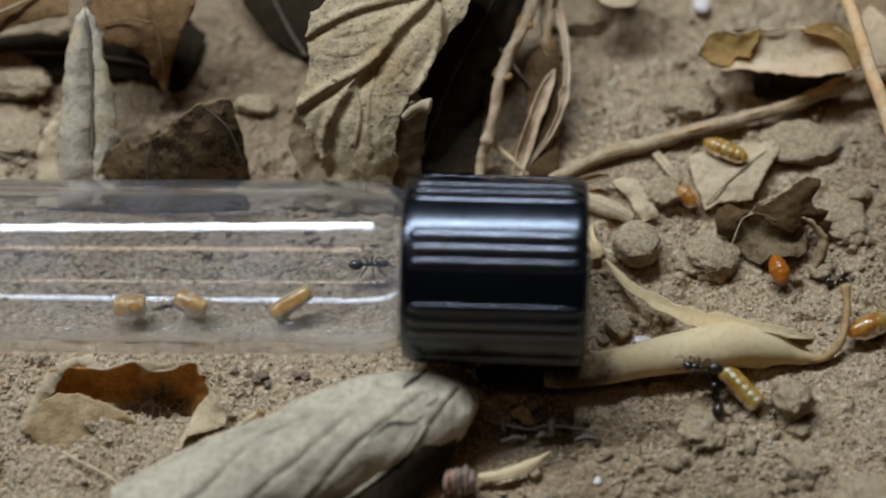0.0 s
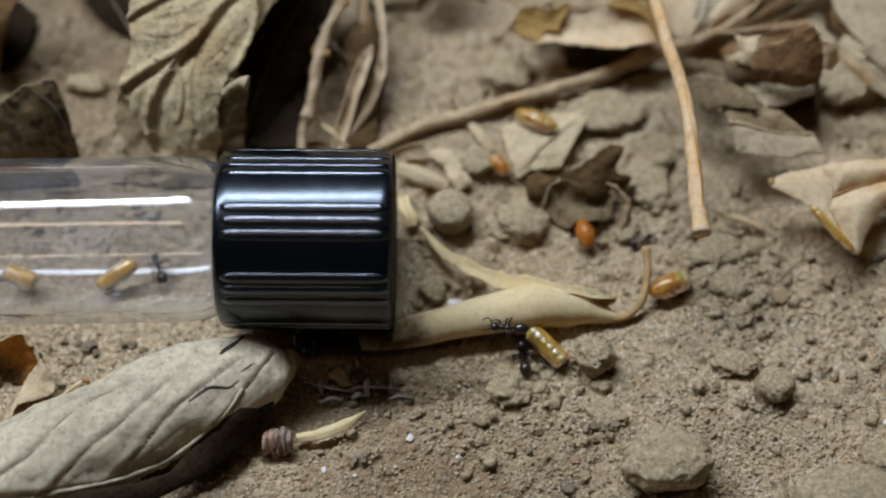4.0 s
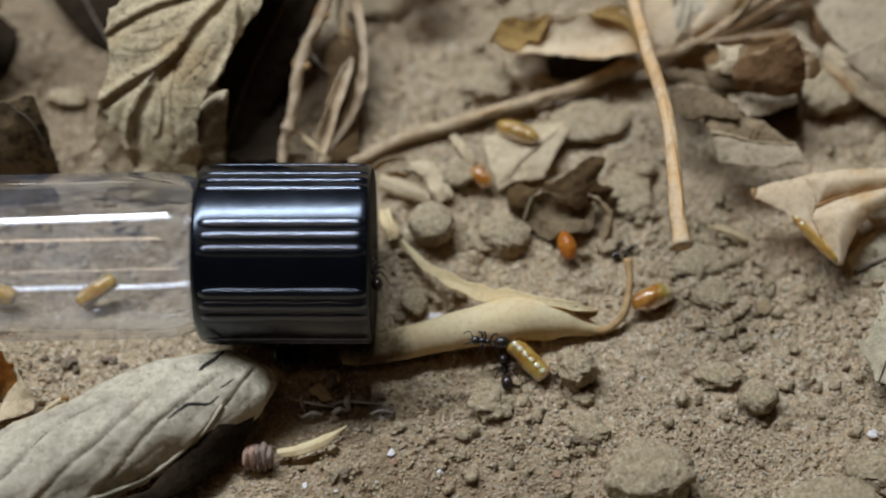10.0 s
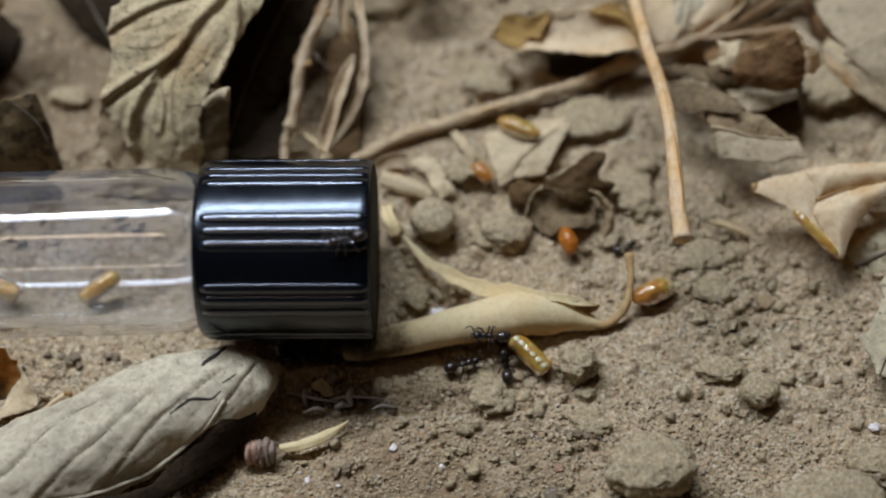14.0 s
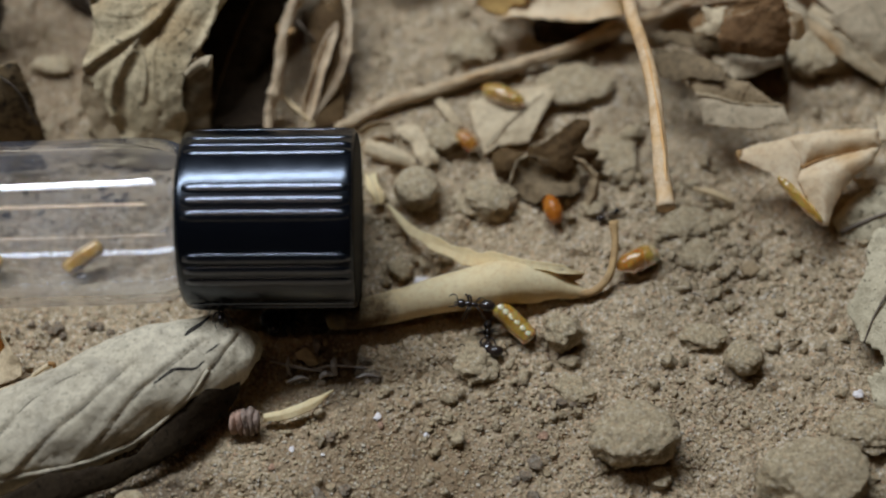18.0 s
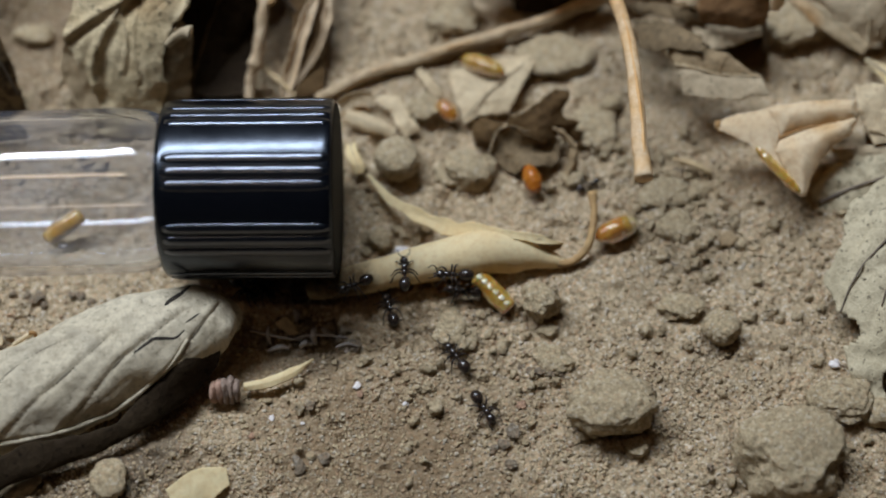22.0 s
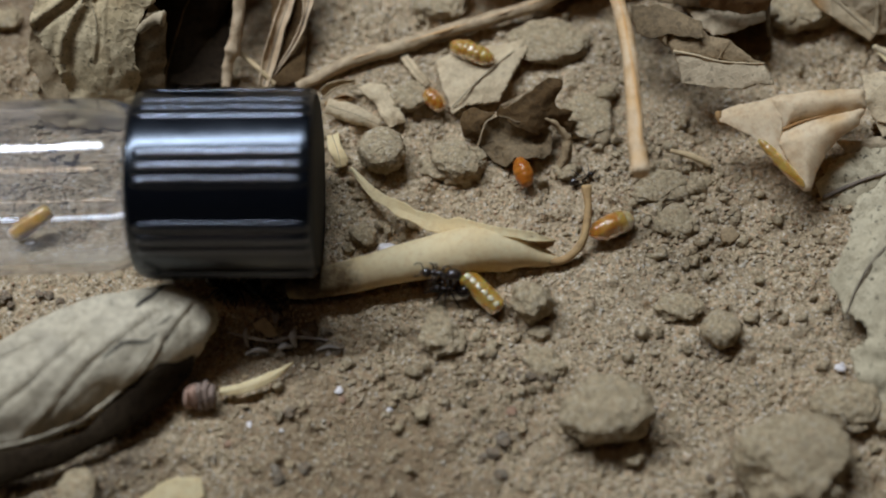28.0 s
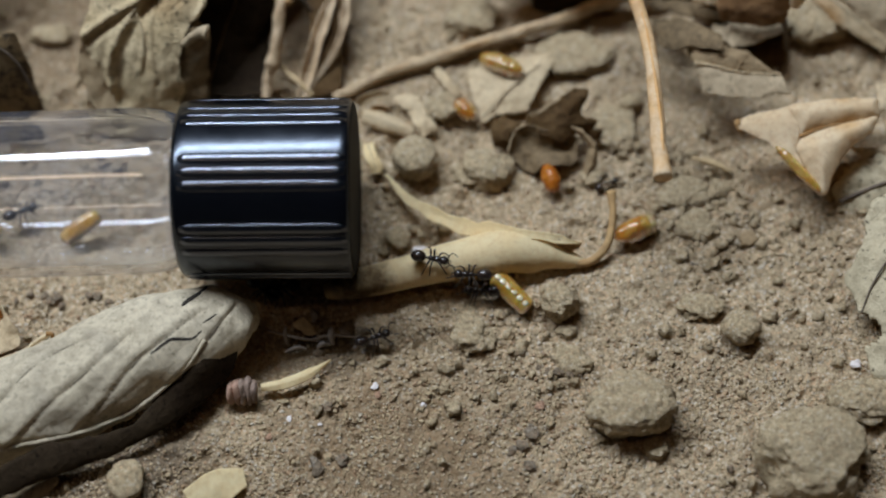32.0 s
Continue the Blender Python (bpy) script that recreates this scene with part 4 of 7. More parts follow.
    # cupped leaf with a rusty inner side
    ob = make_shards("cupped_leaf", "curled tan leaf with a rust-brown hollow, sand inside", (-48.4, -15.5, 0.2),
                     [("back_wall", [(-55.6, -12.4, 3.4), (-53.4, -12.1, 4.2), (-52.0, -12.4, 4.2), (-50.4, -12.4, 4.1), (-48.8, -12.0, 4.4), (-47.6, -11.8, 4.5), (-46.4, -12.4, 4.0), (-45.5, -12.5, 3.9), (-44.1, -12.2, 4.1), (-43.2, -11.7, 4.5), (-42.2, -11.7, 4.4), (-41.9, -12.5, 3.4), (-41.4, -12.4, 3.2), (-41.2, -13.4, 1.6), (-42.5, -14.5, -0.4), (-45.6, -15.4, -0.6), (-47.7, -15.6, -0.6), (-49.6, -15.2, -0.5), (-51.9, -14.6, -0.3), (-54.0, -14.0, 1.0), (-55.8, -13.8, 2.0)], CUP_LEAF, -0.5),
                      ("side_wall", [(-58.1, -17.1, 0.5), (-57.8, -15.9, 1.2), (-57.0, -14.4, 2.2), (-55.8, -12.7, 3.4), (-54.2, -11.8, 4.2), (-52.8, -11.5, 4.5), (-51.4, -11.2, 4.8), (-51.0, -11.8, 4.5), (-50.5, -12.5, 4.3), (-52.6, -12.2, 4.2), (-54.0, -12.3, 3.9), (-54.7, -13.2, 3.0), (-55.2, -14.2, 2.2), (-56.1, -14.7, 1.8), (-56.3, -15.7, 1.2), (-56.4, -16.6, 0.6), (-57.3, -17.4, 0.3)], SCRAP_LEAF, 0.15),
                      ("floor_lobe", [(-57.9, -17.3, 0.9), (-57.2, -15.8, 1.4), (-56.1, -14.6, 1.9), (-55.0, -14.0, 2.1), (-53.0, -13.9, 1.8), (-50.9, -14.4, 1.4), (-48.8, -15.2, 0.9), (-47.6, -15.8, 0.3), (-48.9, -16.3, -0.6), (-50.8, -17.1, -0.4), (-52.8, -18.1, -0.5), (-54.8, -18.6, -0.7), (-56.1, -18.4, -0.3), (-57.2, -17.7, 0.2)], STAINED_LEAF, 0.12),
                      ("side_wall", [(-41.3, -12.6, 3.1), (-40.4, -13.9, 2.3), (-39.5, -14.9, 1.8), (-39.3, -16.1, 1.3), (-40.5, -16.7, 1.1), (-41.8, -17.0, 1.0), (-43.0, -17.5, 0.9), (-43.6, -19.1, 0.6), (-43.5, -17.3, 0.4), (-42.7, -15.6, 0.3), (-42.4, -14.6, 0.3), (-41.3, -13.5, 1.6)], SCRAP_LEAF, 0.15),
                      ("folded_rim", [(-47.5, -11.8, 4.7), (-46.3, -12.4, 4.2), (-45.5, -12.5, 4.1), (-44.2, -12.3, 4.3), (-43.3, -11.7, 4.7), (-44.3, -11.9, 4.8), (-45.4, -11.9, 4.7), (-46.5, -11.8, 4.8)], SCRAP_LEAF, 0.05)])
    make_line("rim", [(-52.0, -12.3, 4.3), (-50.4, -12.5, 4.3), (-48.8, -12.1, 4.6), (-47.6, -11.8, 4.7), (-46.3, -12.4, 4.2), (-44.3, -12.3, 4.3), (-43.2, -11.7, 4.7), (-42.2, -11.7, 4.6)], 0.13, SCRAP_LEAF, ob, "pale dry leaf rim")
    make_line("rim", [(-54.1, -19.1, 0.5), (-52.1, -20.1, 0.7), (-49.6, -21.3, 0.7), (-48.2, -22.3, 0.5)], 0.16, SCRAP_LEAF, ob, "pale dry leaf rim")
    # the umber underside stands for the shadowed gap below the sliver
    ob = make_shards("leaf_sliver", "narrow curled pale leaf sliver beside the rolled leaf", (-40.6, -17.7, 0.3), [("blade", [(-42.3, -20.5, 3.4), (-41.6, -19.4, 3.8), (-40.5, -18.6, 4.1), (-39.1, -18.2, 4.3), (-38.1, -17.8, 4.4), (-37.1, -16.9, 4.4), (-36.2, -16.2, 4.3), (-35.6, -16.2, 4.2), (-36.2, -16.5, 4.0), (-37.1, -17.2, 4.1), (-38.0, -18.0, 4.1), (-39.1, -18.4, 4.0), (-40.3, -18.8, 3.8), (-41.3, -19.6, 3.5)], SCRAP_LEAF, 0.15), ("underside", [(-42.1, -20.3, 3.2), (-41.3, -19.5, 3.4), (-40.2, -18.7, 3.7), (-39.0, -18.3, 3.9), (-38.0, -17.9, 4.0), (-38.3, -17.2, 1.2), (-39.7, -17.9, 0.8), (-41.2, -18.9, 0.8)], UMBER_LEAF, 0.1)])
    make_line("tip", [(-36.2, -16.2, 4.3), (-35.7, -16.2, 4.1), (-35.7, -16.5, 3.6)], 0.24, RUST_LEAF, ob, "rusty leaf tip")
    # dark shard standing behind the vial
    ob = make_shards("leaf_shard", "dark brown speckled leaf shard standing on edge", (-46.9, 8.2, 0.2),
                     [("blade", [(-54.8, 7.7, 0.6), (-53.9, 9.2, 3.2), (-52.8, 10.3, 5.0), (-51.1, 10.8, 6.2), (-50.3, 10.2, 5.6), (-47.4, 10.8, 7.4), (-44.0, 12.3, 10.2), (-40.5, 12.7, 10.8), (-40.3, 12.1, 9.8), (-39.8, 11.0, 7.4), (-39.4, 9.6, 4.0), (-39.3, 8.1, 0.8), (-46.8, 7.6, 0.5)], MOTTLED_LEAF, 0.5)])
    make_line("vein", [(-49.1, 7.7, 2.6), (-48.9, 8.9, 4.8), (-48.5, 10.4, 6.6)], 0.12, DARK_VEIN, ob)
    make_line("vein", [(-39.7, 9.3, 4.6), (-40.9, 10.9, 8.2), (-43.2, 12.0, 10.5)], 0.14, DARK_VEIN, ob)
    # narrow grey leaf folded along its midrib
    ob = make_shards("folded_leaf", "narrow grey leaf folded along its midrib, standing", (-56.4, 8.2, 0.3),
                     [("left_fold", [(-55.3, 22.2, 11.8), (-56.5, 21.2, 11.0), (-57.3, 17.7, 8.8), (-57.8, 14.8, 6.2), (-58.0, 11.9, 4.2), (-58.0, 8.1, 0.8), (-54.8, 7.8, 1.0), (-54.8, 12.4, 5.0), (-54.8, 17.4, 8.4)], LILAC_LEAF, 1.0),
                      ("right_fold", [(-55.3, 22.3, 11.9), (-54.3, 21.0, 10.8), (-53.1, 17.0, 8.0), (-52.4, 13.7, 5.6), (-52.2, 11.7, 4.2), (-53.1, 8.0, 0.8), (-54.9, 7.8, 0.8), (-54.6, 12.6, 4.8), (-54.8, 17.9, 8.6)], LILAC_LEAF, 0.8),
                      ("lower_lobe", [(-57.9, 14.9, 5.0), (-59.7, 13.4, 3.6), (-60.4, 11.4, 2.4), (-60.4, 8.2, 0.6), (-57.4, 8.0, 0.6), (-57.7, 11.8, 2.8)], SCRAP_LEAF, 0.3)])
    make_line("midrib", [(-55.4, 22.6, 12.0), (-54.8, 18.5, 9.6), (-54.6, 14.5, 6.8), (-54.7, 10.6, 3.8)], 0.26, DARK_VEIN, ob)
    # brown leaves behind
    brown = "warm orange-brown dry leaf leaning over bare soil"
    ob = make_shards("brown_leaf", brown, (-49.1, 20.1, 0.3), [("blade", [(-58.0, 27.5, 11.0), (-45.8, 27.8, 11.0), (-45.3, 24.3, 9.5), (-46.6, 22.0, 8.0), (-47.8, 20.3, 5.5), (-48.5, 18.6, 2.4), (-49.4, 19.0, 3.6), (-50.0, 20.2, 5.6), (-51.4, 20.7, 7.2), (-53.5, 20.6, 7.6), (-55.0, 22.2, 9.0)], BROWN_LEAF, 0.6)])
    make_line("midrib", [(-48.4, 18.6, 3.8), (-48.5, 20.5, 8.0), (-49.7, 23.8, 10.8), (-50.7, 26.4, 11.8)], 0.18, BROWN_LEAF, ob)
    make_line("vein", [(-49.2, 21.8, 9.8), (-51.7, 22.3, 9.6), (-54.1, 21.9, 9.2)], 0.12, BROWN_LEAF, ob)
    ob = make_shards("brown_leaf", brown, (-68.9, 26.6, 0.3), [("blade", [(-70.4, 21.9, 5.0), (-65.7, 22.6, 6.0), (-62.2, 23.5, 7.0), (-58.2, 23.7, 8.0), (-58.2, 27.6, 9.0), (-70.2, 27.3, 9.0)], BROWN_LEAF, 0.5)])
    make_line("midrib", [(-69.2, 22.2, 7.6), (-63.7, 24.2, 8.4), (-58.8, 26.6, 9.4)], 0.2, TAN_LEAF, ob)
    # dark sheet below the brown leaves, with their shade in its colour
    shade = make_shards("shade_leaf", "dark brown leaf sheet with shade put into its colour", (-57.9, 23.4, 0.3), [("blade", [(-70.0, 25.1, 1.8), (-63.0, 25.3, 2.4), (-57.6, 25.0, 2.8), (-52.4, 24.4, 2.6), (-47.6, 27.7, 2.6), (-45.6, 26.4, 1.6), (-46.3, 22.5, 1.2), (-48.1, 19.4, 0.8), (-50.9, 20.8, 1.2), (-54.5, 21.0, 1.2), (-60.8, 21.1, 1.4), (-66.1, 21.9, 1.4)], SHADE_LEAF, 0.3)])
    make_line("midrib", [(-66.1, 23.1, 2.2), (-59.1, 22.8, 2.6), (-52.7, 22.3, 2.4), (-48.8, 21.4, 1.6)], 0.18, DARK_VEIN, shade)
    make_line("vein", [(-57.9, 22.7, 2.6), (-56.0, 23.5, 2.9), (-54.6, 24.3, 3.0)], 0.10, DARK_VEIN, shade)
    # dark leaf and sheet in the hollow behind the cap, shade put into their colour
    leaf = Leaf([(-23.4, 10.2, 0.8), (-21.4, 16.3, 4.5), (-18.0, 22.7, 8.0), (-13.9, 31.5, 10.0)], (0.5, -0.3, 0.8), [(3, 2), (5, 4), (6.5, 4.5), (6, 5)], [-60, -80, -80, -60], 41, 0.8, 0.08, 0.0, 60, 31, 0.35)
    make_leaf("shade_leaf", "dark brown leaf sheet with shade put into its colour", leaf, SHADE_LEAF, UMBER_LEAF, 0, 1.0, midrib=0.14)
    make_shards("shade_leaf", "dark brown leaf sheet with shade put into its colour", (-21.4, 15.6, 0.3), [("blade", [(-25.5, 20.9, 1.6), (-22.2, 23.6, 1.6), (-18.8, 24.4, 1.5), (-17.1, 21.7, 1.3), (-17.0, 16.4, 1.1), (-17.2, 11.1, 0.9), (-21.0, 10.9, 0.9), (-24.7, 11.2, 1.0)], SHADE_LEAF, 0.2)])
    # another dark sheet that paints the shade between far leaves
    shade = make_shards("shade_leaf", "dark brown leaf sheet with shade put into its colour", (-38.0, 27.5, 0.3), [("blade", [(-43.6, 33.2, 4.0), (-41.8, 29.0, 3.0), (-39.4, 26.3, 1.8), (-35.0, 23.6, 1.2), (-33.8, 26.8, 2.4), (-32.3, 33.5, 4.0)], SHADE_LEAF, 0.4)])
    make_line("midrib", [(-35.2, 23.8, 1.8), (-37.0, 26.3, 3.0), (-38.9, 29.7, 4.0)], 0.16, DARK_VEIN, shade)
    # trough-shaped pale leaf with a rusty end, clear of the soil at its near edge
    ob = make_shards("curled_leaf", "pale tan leaf curled like a trough, rusty at one end", (12.5, 26.4, 0.3),
                     [("blade", [(3.9, 22.8, 5.2), (4.4, 23.9, 5.6), (5.2, 24.8, 6.0), (6.5, 25.0, 6.2), (7.9, 24.6, 6.2), (9.6, 25.4, 6.5), (10.4, 25.0, 6.4), (12.3, 25.3, 6.5), (14.0, 25.3, 6.6), (15.7, 25.5, 6.6), (17.6, 25.4, 6.6), (18.8, 24.2, 6.4), (19.6, 21.4, 5.6), (17.8, 20.9, 5.4), (15.1, 20.4, 5.2), (12.4, 20.8, 5.1), (10.2, 20.9, 5.1), (8.5, 21.2, 5.1), (6.8, 21.0, 5.1), (5.2, 21.7, 5.1), (4.2, 22.4, 5.1)], FOLD_LEAF, -0.9),
                      ("rusty_end", [(3.9, 22.7, 5.3), (4.4, 23.6, 5.8), (5.2, 24.5, 6.2), (6.5, 24.7, 6.4), (7.9, 24.3, 6.4), (9.8, 25.0, 6.7), (9.6, 23.8, 6.1), (8.9, 22.5, 5.5), (7.5, 22.4, 5.4), (6.8, 21.1, 5.2), (5.3, 21.7, 5.2)], OCHRE_LEAF, -0.4),
                      ("ochre_edge", [(13.7, 25.0, 6.7), (16.0, 25.7, 6.9), (17.7, 25.9, 6.9), (19.0, 24.4, 6.7), (19.4, 22.1, 6.0), (19.1, 21.1, 5.6), (18.2, 23.0, 6.2), (16.6, 24.1, 6.5), (14.7, 24.5, 6.7)], OCHRE_LEAF, -0.2),
                      # unseen wall, added to hold the blade up and cast shade below it
                      ("back_wall", [(5.5, 24.9, 5.8), (9.6, 25.4, 6.3), (14.0, 25.3, 6.4), (17.6, 25.4, 6.4)] + [(18.2, 27.5, 0.2), (12.0, 28.0, 0.1), (6.5, 27.5, 0.2)], DUSTY_LEAF, 0.3)])
    make_line("rim", [(3.9, 22.7, 5.4), (4.4, 23.7, 5.9), (5.1, 24.6, 6.3), (6.5, 24.8, 6.5), (7.9, 24.4, 6.5), (9.5, 25.2, 6.8), (10.4, 24.8, 6.7), (12.3, 25.1, 6.8)], 0.16, PALE_LEAF, ob, "pale dry leaf rim")
    # pieces at the far twig
    ob = make_shards("brown_leaf", "crumpled brown leaf with pale edges overhanging the soil", (33.4, 20.6, 0.1),
                     [("blade", [(28.0, 16.9, 7.4), (28.5, 18.0, 9.0), (31.3, 18.4, 10.0), (32.3, 18.7, 11.0), (33.6, 18.8, 12.0), (34.5, 17.7, 10.5), (35.1, 16.3, 8.4), (34.5, 15.4, 6.8), (32.8, 15.4, 6.4), (29.9, 15.9, 6.2), (28.3, 16.4, 6.2)], SEPIA_LEAF, 0.4),
                      ("pale_side", [(26.4, 20.1, 8.4), (28.8, 19.3, 9.2), (28.3, 18.2, 8.6), (28.1, 17.3, 7.4), (27.0, 18.0, 6.8), (26.0, 18.4, 6.4), (27.0, 18.9, 7.6)], SCRAP_LEAF, 0.2),
                      ("pale_edge", [(33.6, 18.8, 12.2), (34.5, 17.7, 11.4), (35.9, 17.4, 10.4), (36.4, 16.6, 9.0), (35.7, 16.0, 8.2), (35.0, 16.2, 8.5), (34.4, 17.6, 10.6)], FOLD_LEAF, 0.3),
                      ("strip", [(21.5, 19.7, 4.0), (23.2, 19.5, 4.6), (26.0, 18.5, 5.6), (28.4, 17.5, 6.6), (30.0, 16.2, 6.0), (27.2, 16.9, 5.2), (24.4, 18.3, 4.2), (22.1, 18.9, 3.6)], DUSKY_LEAF, 0.2),
                      ("back_fold", [(31.3, 18.9, 9.5), (33.6, 19.3, 11.5), (34.9, 16.8, 8.2), (35.6, 20.0, 0.0), (31.5, 21.5, 0.0)], SEPIA_LEAF, 0.2)])
    make_line("vein", [(29.0, 16.6, 7.2), (31.6, 17.2, 9.0), (34.0, 18.0, 11.2)], 0.1, VEIN, ob)
    make_stick("stalk", "thin dark stalk under the brown leaf", [(34.7, 16.0, 6.6), (35.2, 16.0, 3.4), (35.9, 15.8, 0.2)], [0.22, 0.2, 0.2], DARK_VEIN, "stalk", 24, 0.2, (), 57)
    leaf = Leaf([(35.3, 25.7, 3.0), (36.4, 22.7, 3.4), (37.7, 19.9, 1.6)], FACE, [0.4, 1.2, 0.4], [-60, -80, -60], 55, 0.3, 0.25, 0.0, 40, 17, 0.2)
    make_leaf("leaf_scrap", "small pale leaf scrap with a ragged edge", leaf, PALE_LEAF, VEIN, 1, 1.0)
    ob = make_shards("grey_leaf", "dusty grey-brown leaf with a pale midrib", (23.4, 17.2, 0.2),
                     [("upper_half", [(21.6, 16.5, 4.6), (22.6, 16.5, 5.4), (24.0, 16.2, 6.2), (24.8, 15.9, 6.6), (26.5, 15.0, 6.8), (28.2, 13.6, 6.6), (29.1, 12.7, 6.4), (30.8, 12.3, 6.4), (32.5, 11.1, 5.9), (34.1, 10.4, 5.5), (29.6, 10.7, 5.6), (27.6, 11.3, 5.7), (25.6, 11.8, 5.4), (25.0, 13.1, 5.2), (22.6, 14.5, 4.6)], DUSTY_LEAF, 0.3),
                      ("lower_half", [(25.6, 11.8, 5.3), (27.6, 11.3, 5.6), (29.6, 10.6, 5.5), (34.1, 10.3, 5.4), (35.0, 8.3, 5.2), (33.6, 8.4, 5.0), (31.9, 8.0, 4.8), (29.6, 8.2, 4.7), (27.6, 8.7, 4.6), (26.4, 8.9, 4.5), (26.1, 10.3, 4.9)], PALE_LEAF, 0.2),
                      ("folded_end", [(22.6, 16.9, 4.8), (24.6, 16.2, 6.0), (24.6, 18.0, 0.0), (22.0, 18.4, 0.0)], DUSTY_LEAF, 0.2),
                      # dusky piece that paints the shade over the leaf's left part
                      ("shaded_fold", [(21.8, 16.8, 5.4), (24.6, 16.1, 6.4), (26.8, 14.9, 7.0), (28.0, 13.8, 7.2), (28.6, 12.2, 7.2), (26.7, 12.5, 6.6), (25.2, 13.2, 6.2), (23.8, 12.9, 5.8), (22.3, 14.0, 5.2)], DUSKY_LEAF, 0.3),
                      ("torn_curl", [(24.5, 13.3, 5.2), (24.8, 13.5, 5.9), (25.2, 13.2, 5.9), (25.2, 12.7, 5.2)], SCRAP_LEAF, 0.1)])
    make_line("midrib", [(25.6, 11.7, 5.6), (27.6, 11.1, 5.9), (29.6, 10.5, 5.8), (31.9, 10.3, 5.7), (34.1, 10.3, 5.6)], 0.14, SCRAP_LEAF, ob, "pale leaf midrib")
    make_line("vein", [(29.6, 10.6, 5.8), (30.4, 11.6, 6.3), (30.9, 12.2, 6.5)], 0.05, DUSTY_LEAF, ob)
    make_shards("pale_leaf", "large pale dry leaf with a brown edge beyond the twig", (42.7, 22.4, 0.5), [("blade", [(37.3, 34.7, 5.0), (37.2, 29.3, 4.6), (38.0, 25.8, 4.2), (39.9, 22.8, 3.6), (43.1, 20.0, 3.0), (49.7, 17.8, 2.6), (51.4, 36.3, 5.0)], PALE_LEAF, 0.5),
                                                                                              ("brown_edge", [(37.2, 32.7, 3.8), (37.3, 28.6, 3.6), (38.4, 25.2, 3.2), (40.6, 22.5, 2.4), (42.8, 20.4, 1.4), (40.2, 21.9, 1.2), (37.6, 25.7, 1.6), (36.5, 30.1, 2.4)], SEPIA_LEAF, 0.1)])
    # torn piece over a dark hollow at the far edge
    make_shards("leaf_scrap", "cream torn leaf piece overhanging a dark hollow", (-4.0, 31.0, 0.2), [("blade", [(-6.7, 29.9, 6.4), (-6.3, 28.8, 6.0), (-5.7, 28.4, 5.8), (-4.4, 27.9, 5.6), (-2.7, 28.0, 5.6), (-1.9, 28.6, 5.8), (-1.3, 30.1, 6.4), (-2.0, 33.0, 7.0), (-6.0, 33.0, 7.0)], FOLD_LEAF, 0.3), ("foot", [(-6.0, 32.6, 6.8), (-2.0, 32.6, 6.8), (-1.6, 34.0, 0.0), (-6.4, 34.0, 0.0)], DUSTY_LEAF, 0.1)])
    # litter where the long twig frays
    make_shards("pale_leaf", "pale torn leaf piece behind the orange twig", (22.3, 26.3, 0.3), [("blade", [(19.9, 28.6, 3.6), (21.3, 29.8, 4.2), (22.6, 28.5, 4.4), (23.3, 26.6, 4.4), (23.6, 24.5, 4.0), (22.8, 23.0, 3.4), (21.1, 23.3, 3.2), (20.2, 25.8, 3.4)], FOLD_LEAF, 0.5), ("foot", [(20.3, 28.9, 4.0), (22.9, 28.5, 4.0), (23.8, 34.9, 0.0), (21.3, 34.9, 0.0)], DUSTY_LEAF, 0.1)])
    ob = make_shards("split_leaf", "cream leaf split into upright folds behind the twig", (25.5, 28.8, 0.3), [("grey_fold", [(22.3, 23.5, 2.6), (22.9, 25.9, 4.4), (23.5, 30.1, 5.6), (24.1, 32.0, 6.0), (26.7, 32.0, 6.0), (25.9, 26.6, 5.2), (24.5, 24.7, 4.0), (23.7, 23.4, 2.8)], ASH_LEAF, 0.35), ("cream_fold", [(23.9, 23.8, 2.2), (24.5, 24.9, 4.2), (25.8, 26.5, 5.2), (26.6, 30.0, 5.8), (27.0, 31.9, 6.2), (29.4, 31.9, 6.2), (29.5, 27.6, 5.2), (28.5, 25.4, 4.2), (26.7, 24.3, 2.8)], FOLD_LEAF, 0.7), ("tan_fold", [(26.8, 24.6, 1.8), (28.5, 25.8, 3.6), (29.3, 27.9, 4.8), (29.5, 32.2, 5.8), (33.5, 32.4, 5.6), (32.3, 29.5, 4.6), (30.6, 27.2, 3.8), (28.8, 25.2, 2.4)], OCHRE_LEAF, 0.3), ("back_fold", [(23.4, 31.6, 5.6), (33.5, 31.8, 5.4), (35.0, 38.0, 0.0), (24.5, 37.9, 0.0)], TAN_LEAF, 0.3)])
    make_line("vein", [(22.7, 24.0, 3.2), (23.3, 25.7, 4.9), (24.3, 29.4, 6.1)], 0.12, SCRAP_LEAF, ob)
    make_line("vein", [(23.2, 23.7, 3.2), (24.0, 25.2, 4.9), (25.2, 29.4, 6.1)], 0.12, SCRAP_LEAF, ob)
    make_line("vein", [(23.7, 23.6, 3.2), (24.9, 25.7, 4.9), (25.9, 29.5, 6.1)], 0.12, SCRAP_LEAF, ob)
    make_line("vein", [(24.1, 24.1, 3.0), (24.6, 26.2, 4.9), (25.6, 29.2, 5.9)], 0.16, DARK_VEIN, ob)
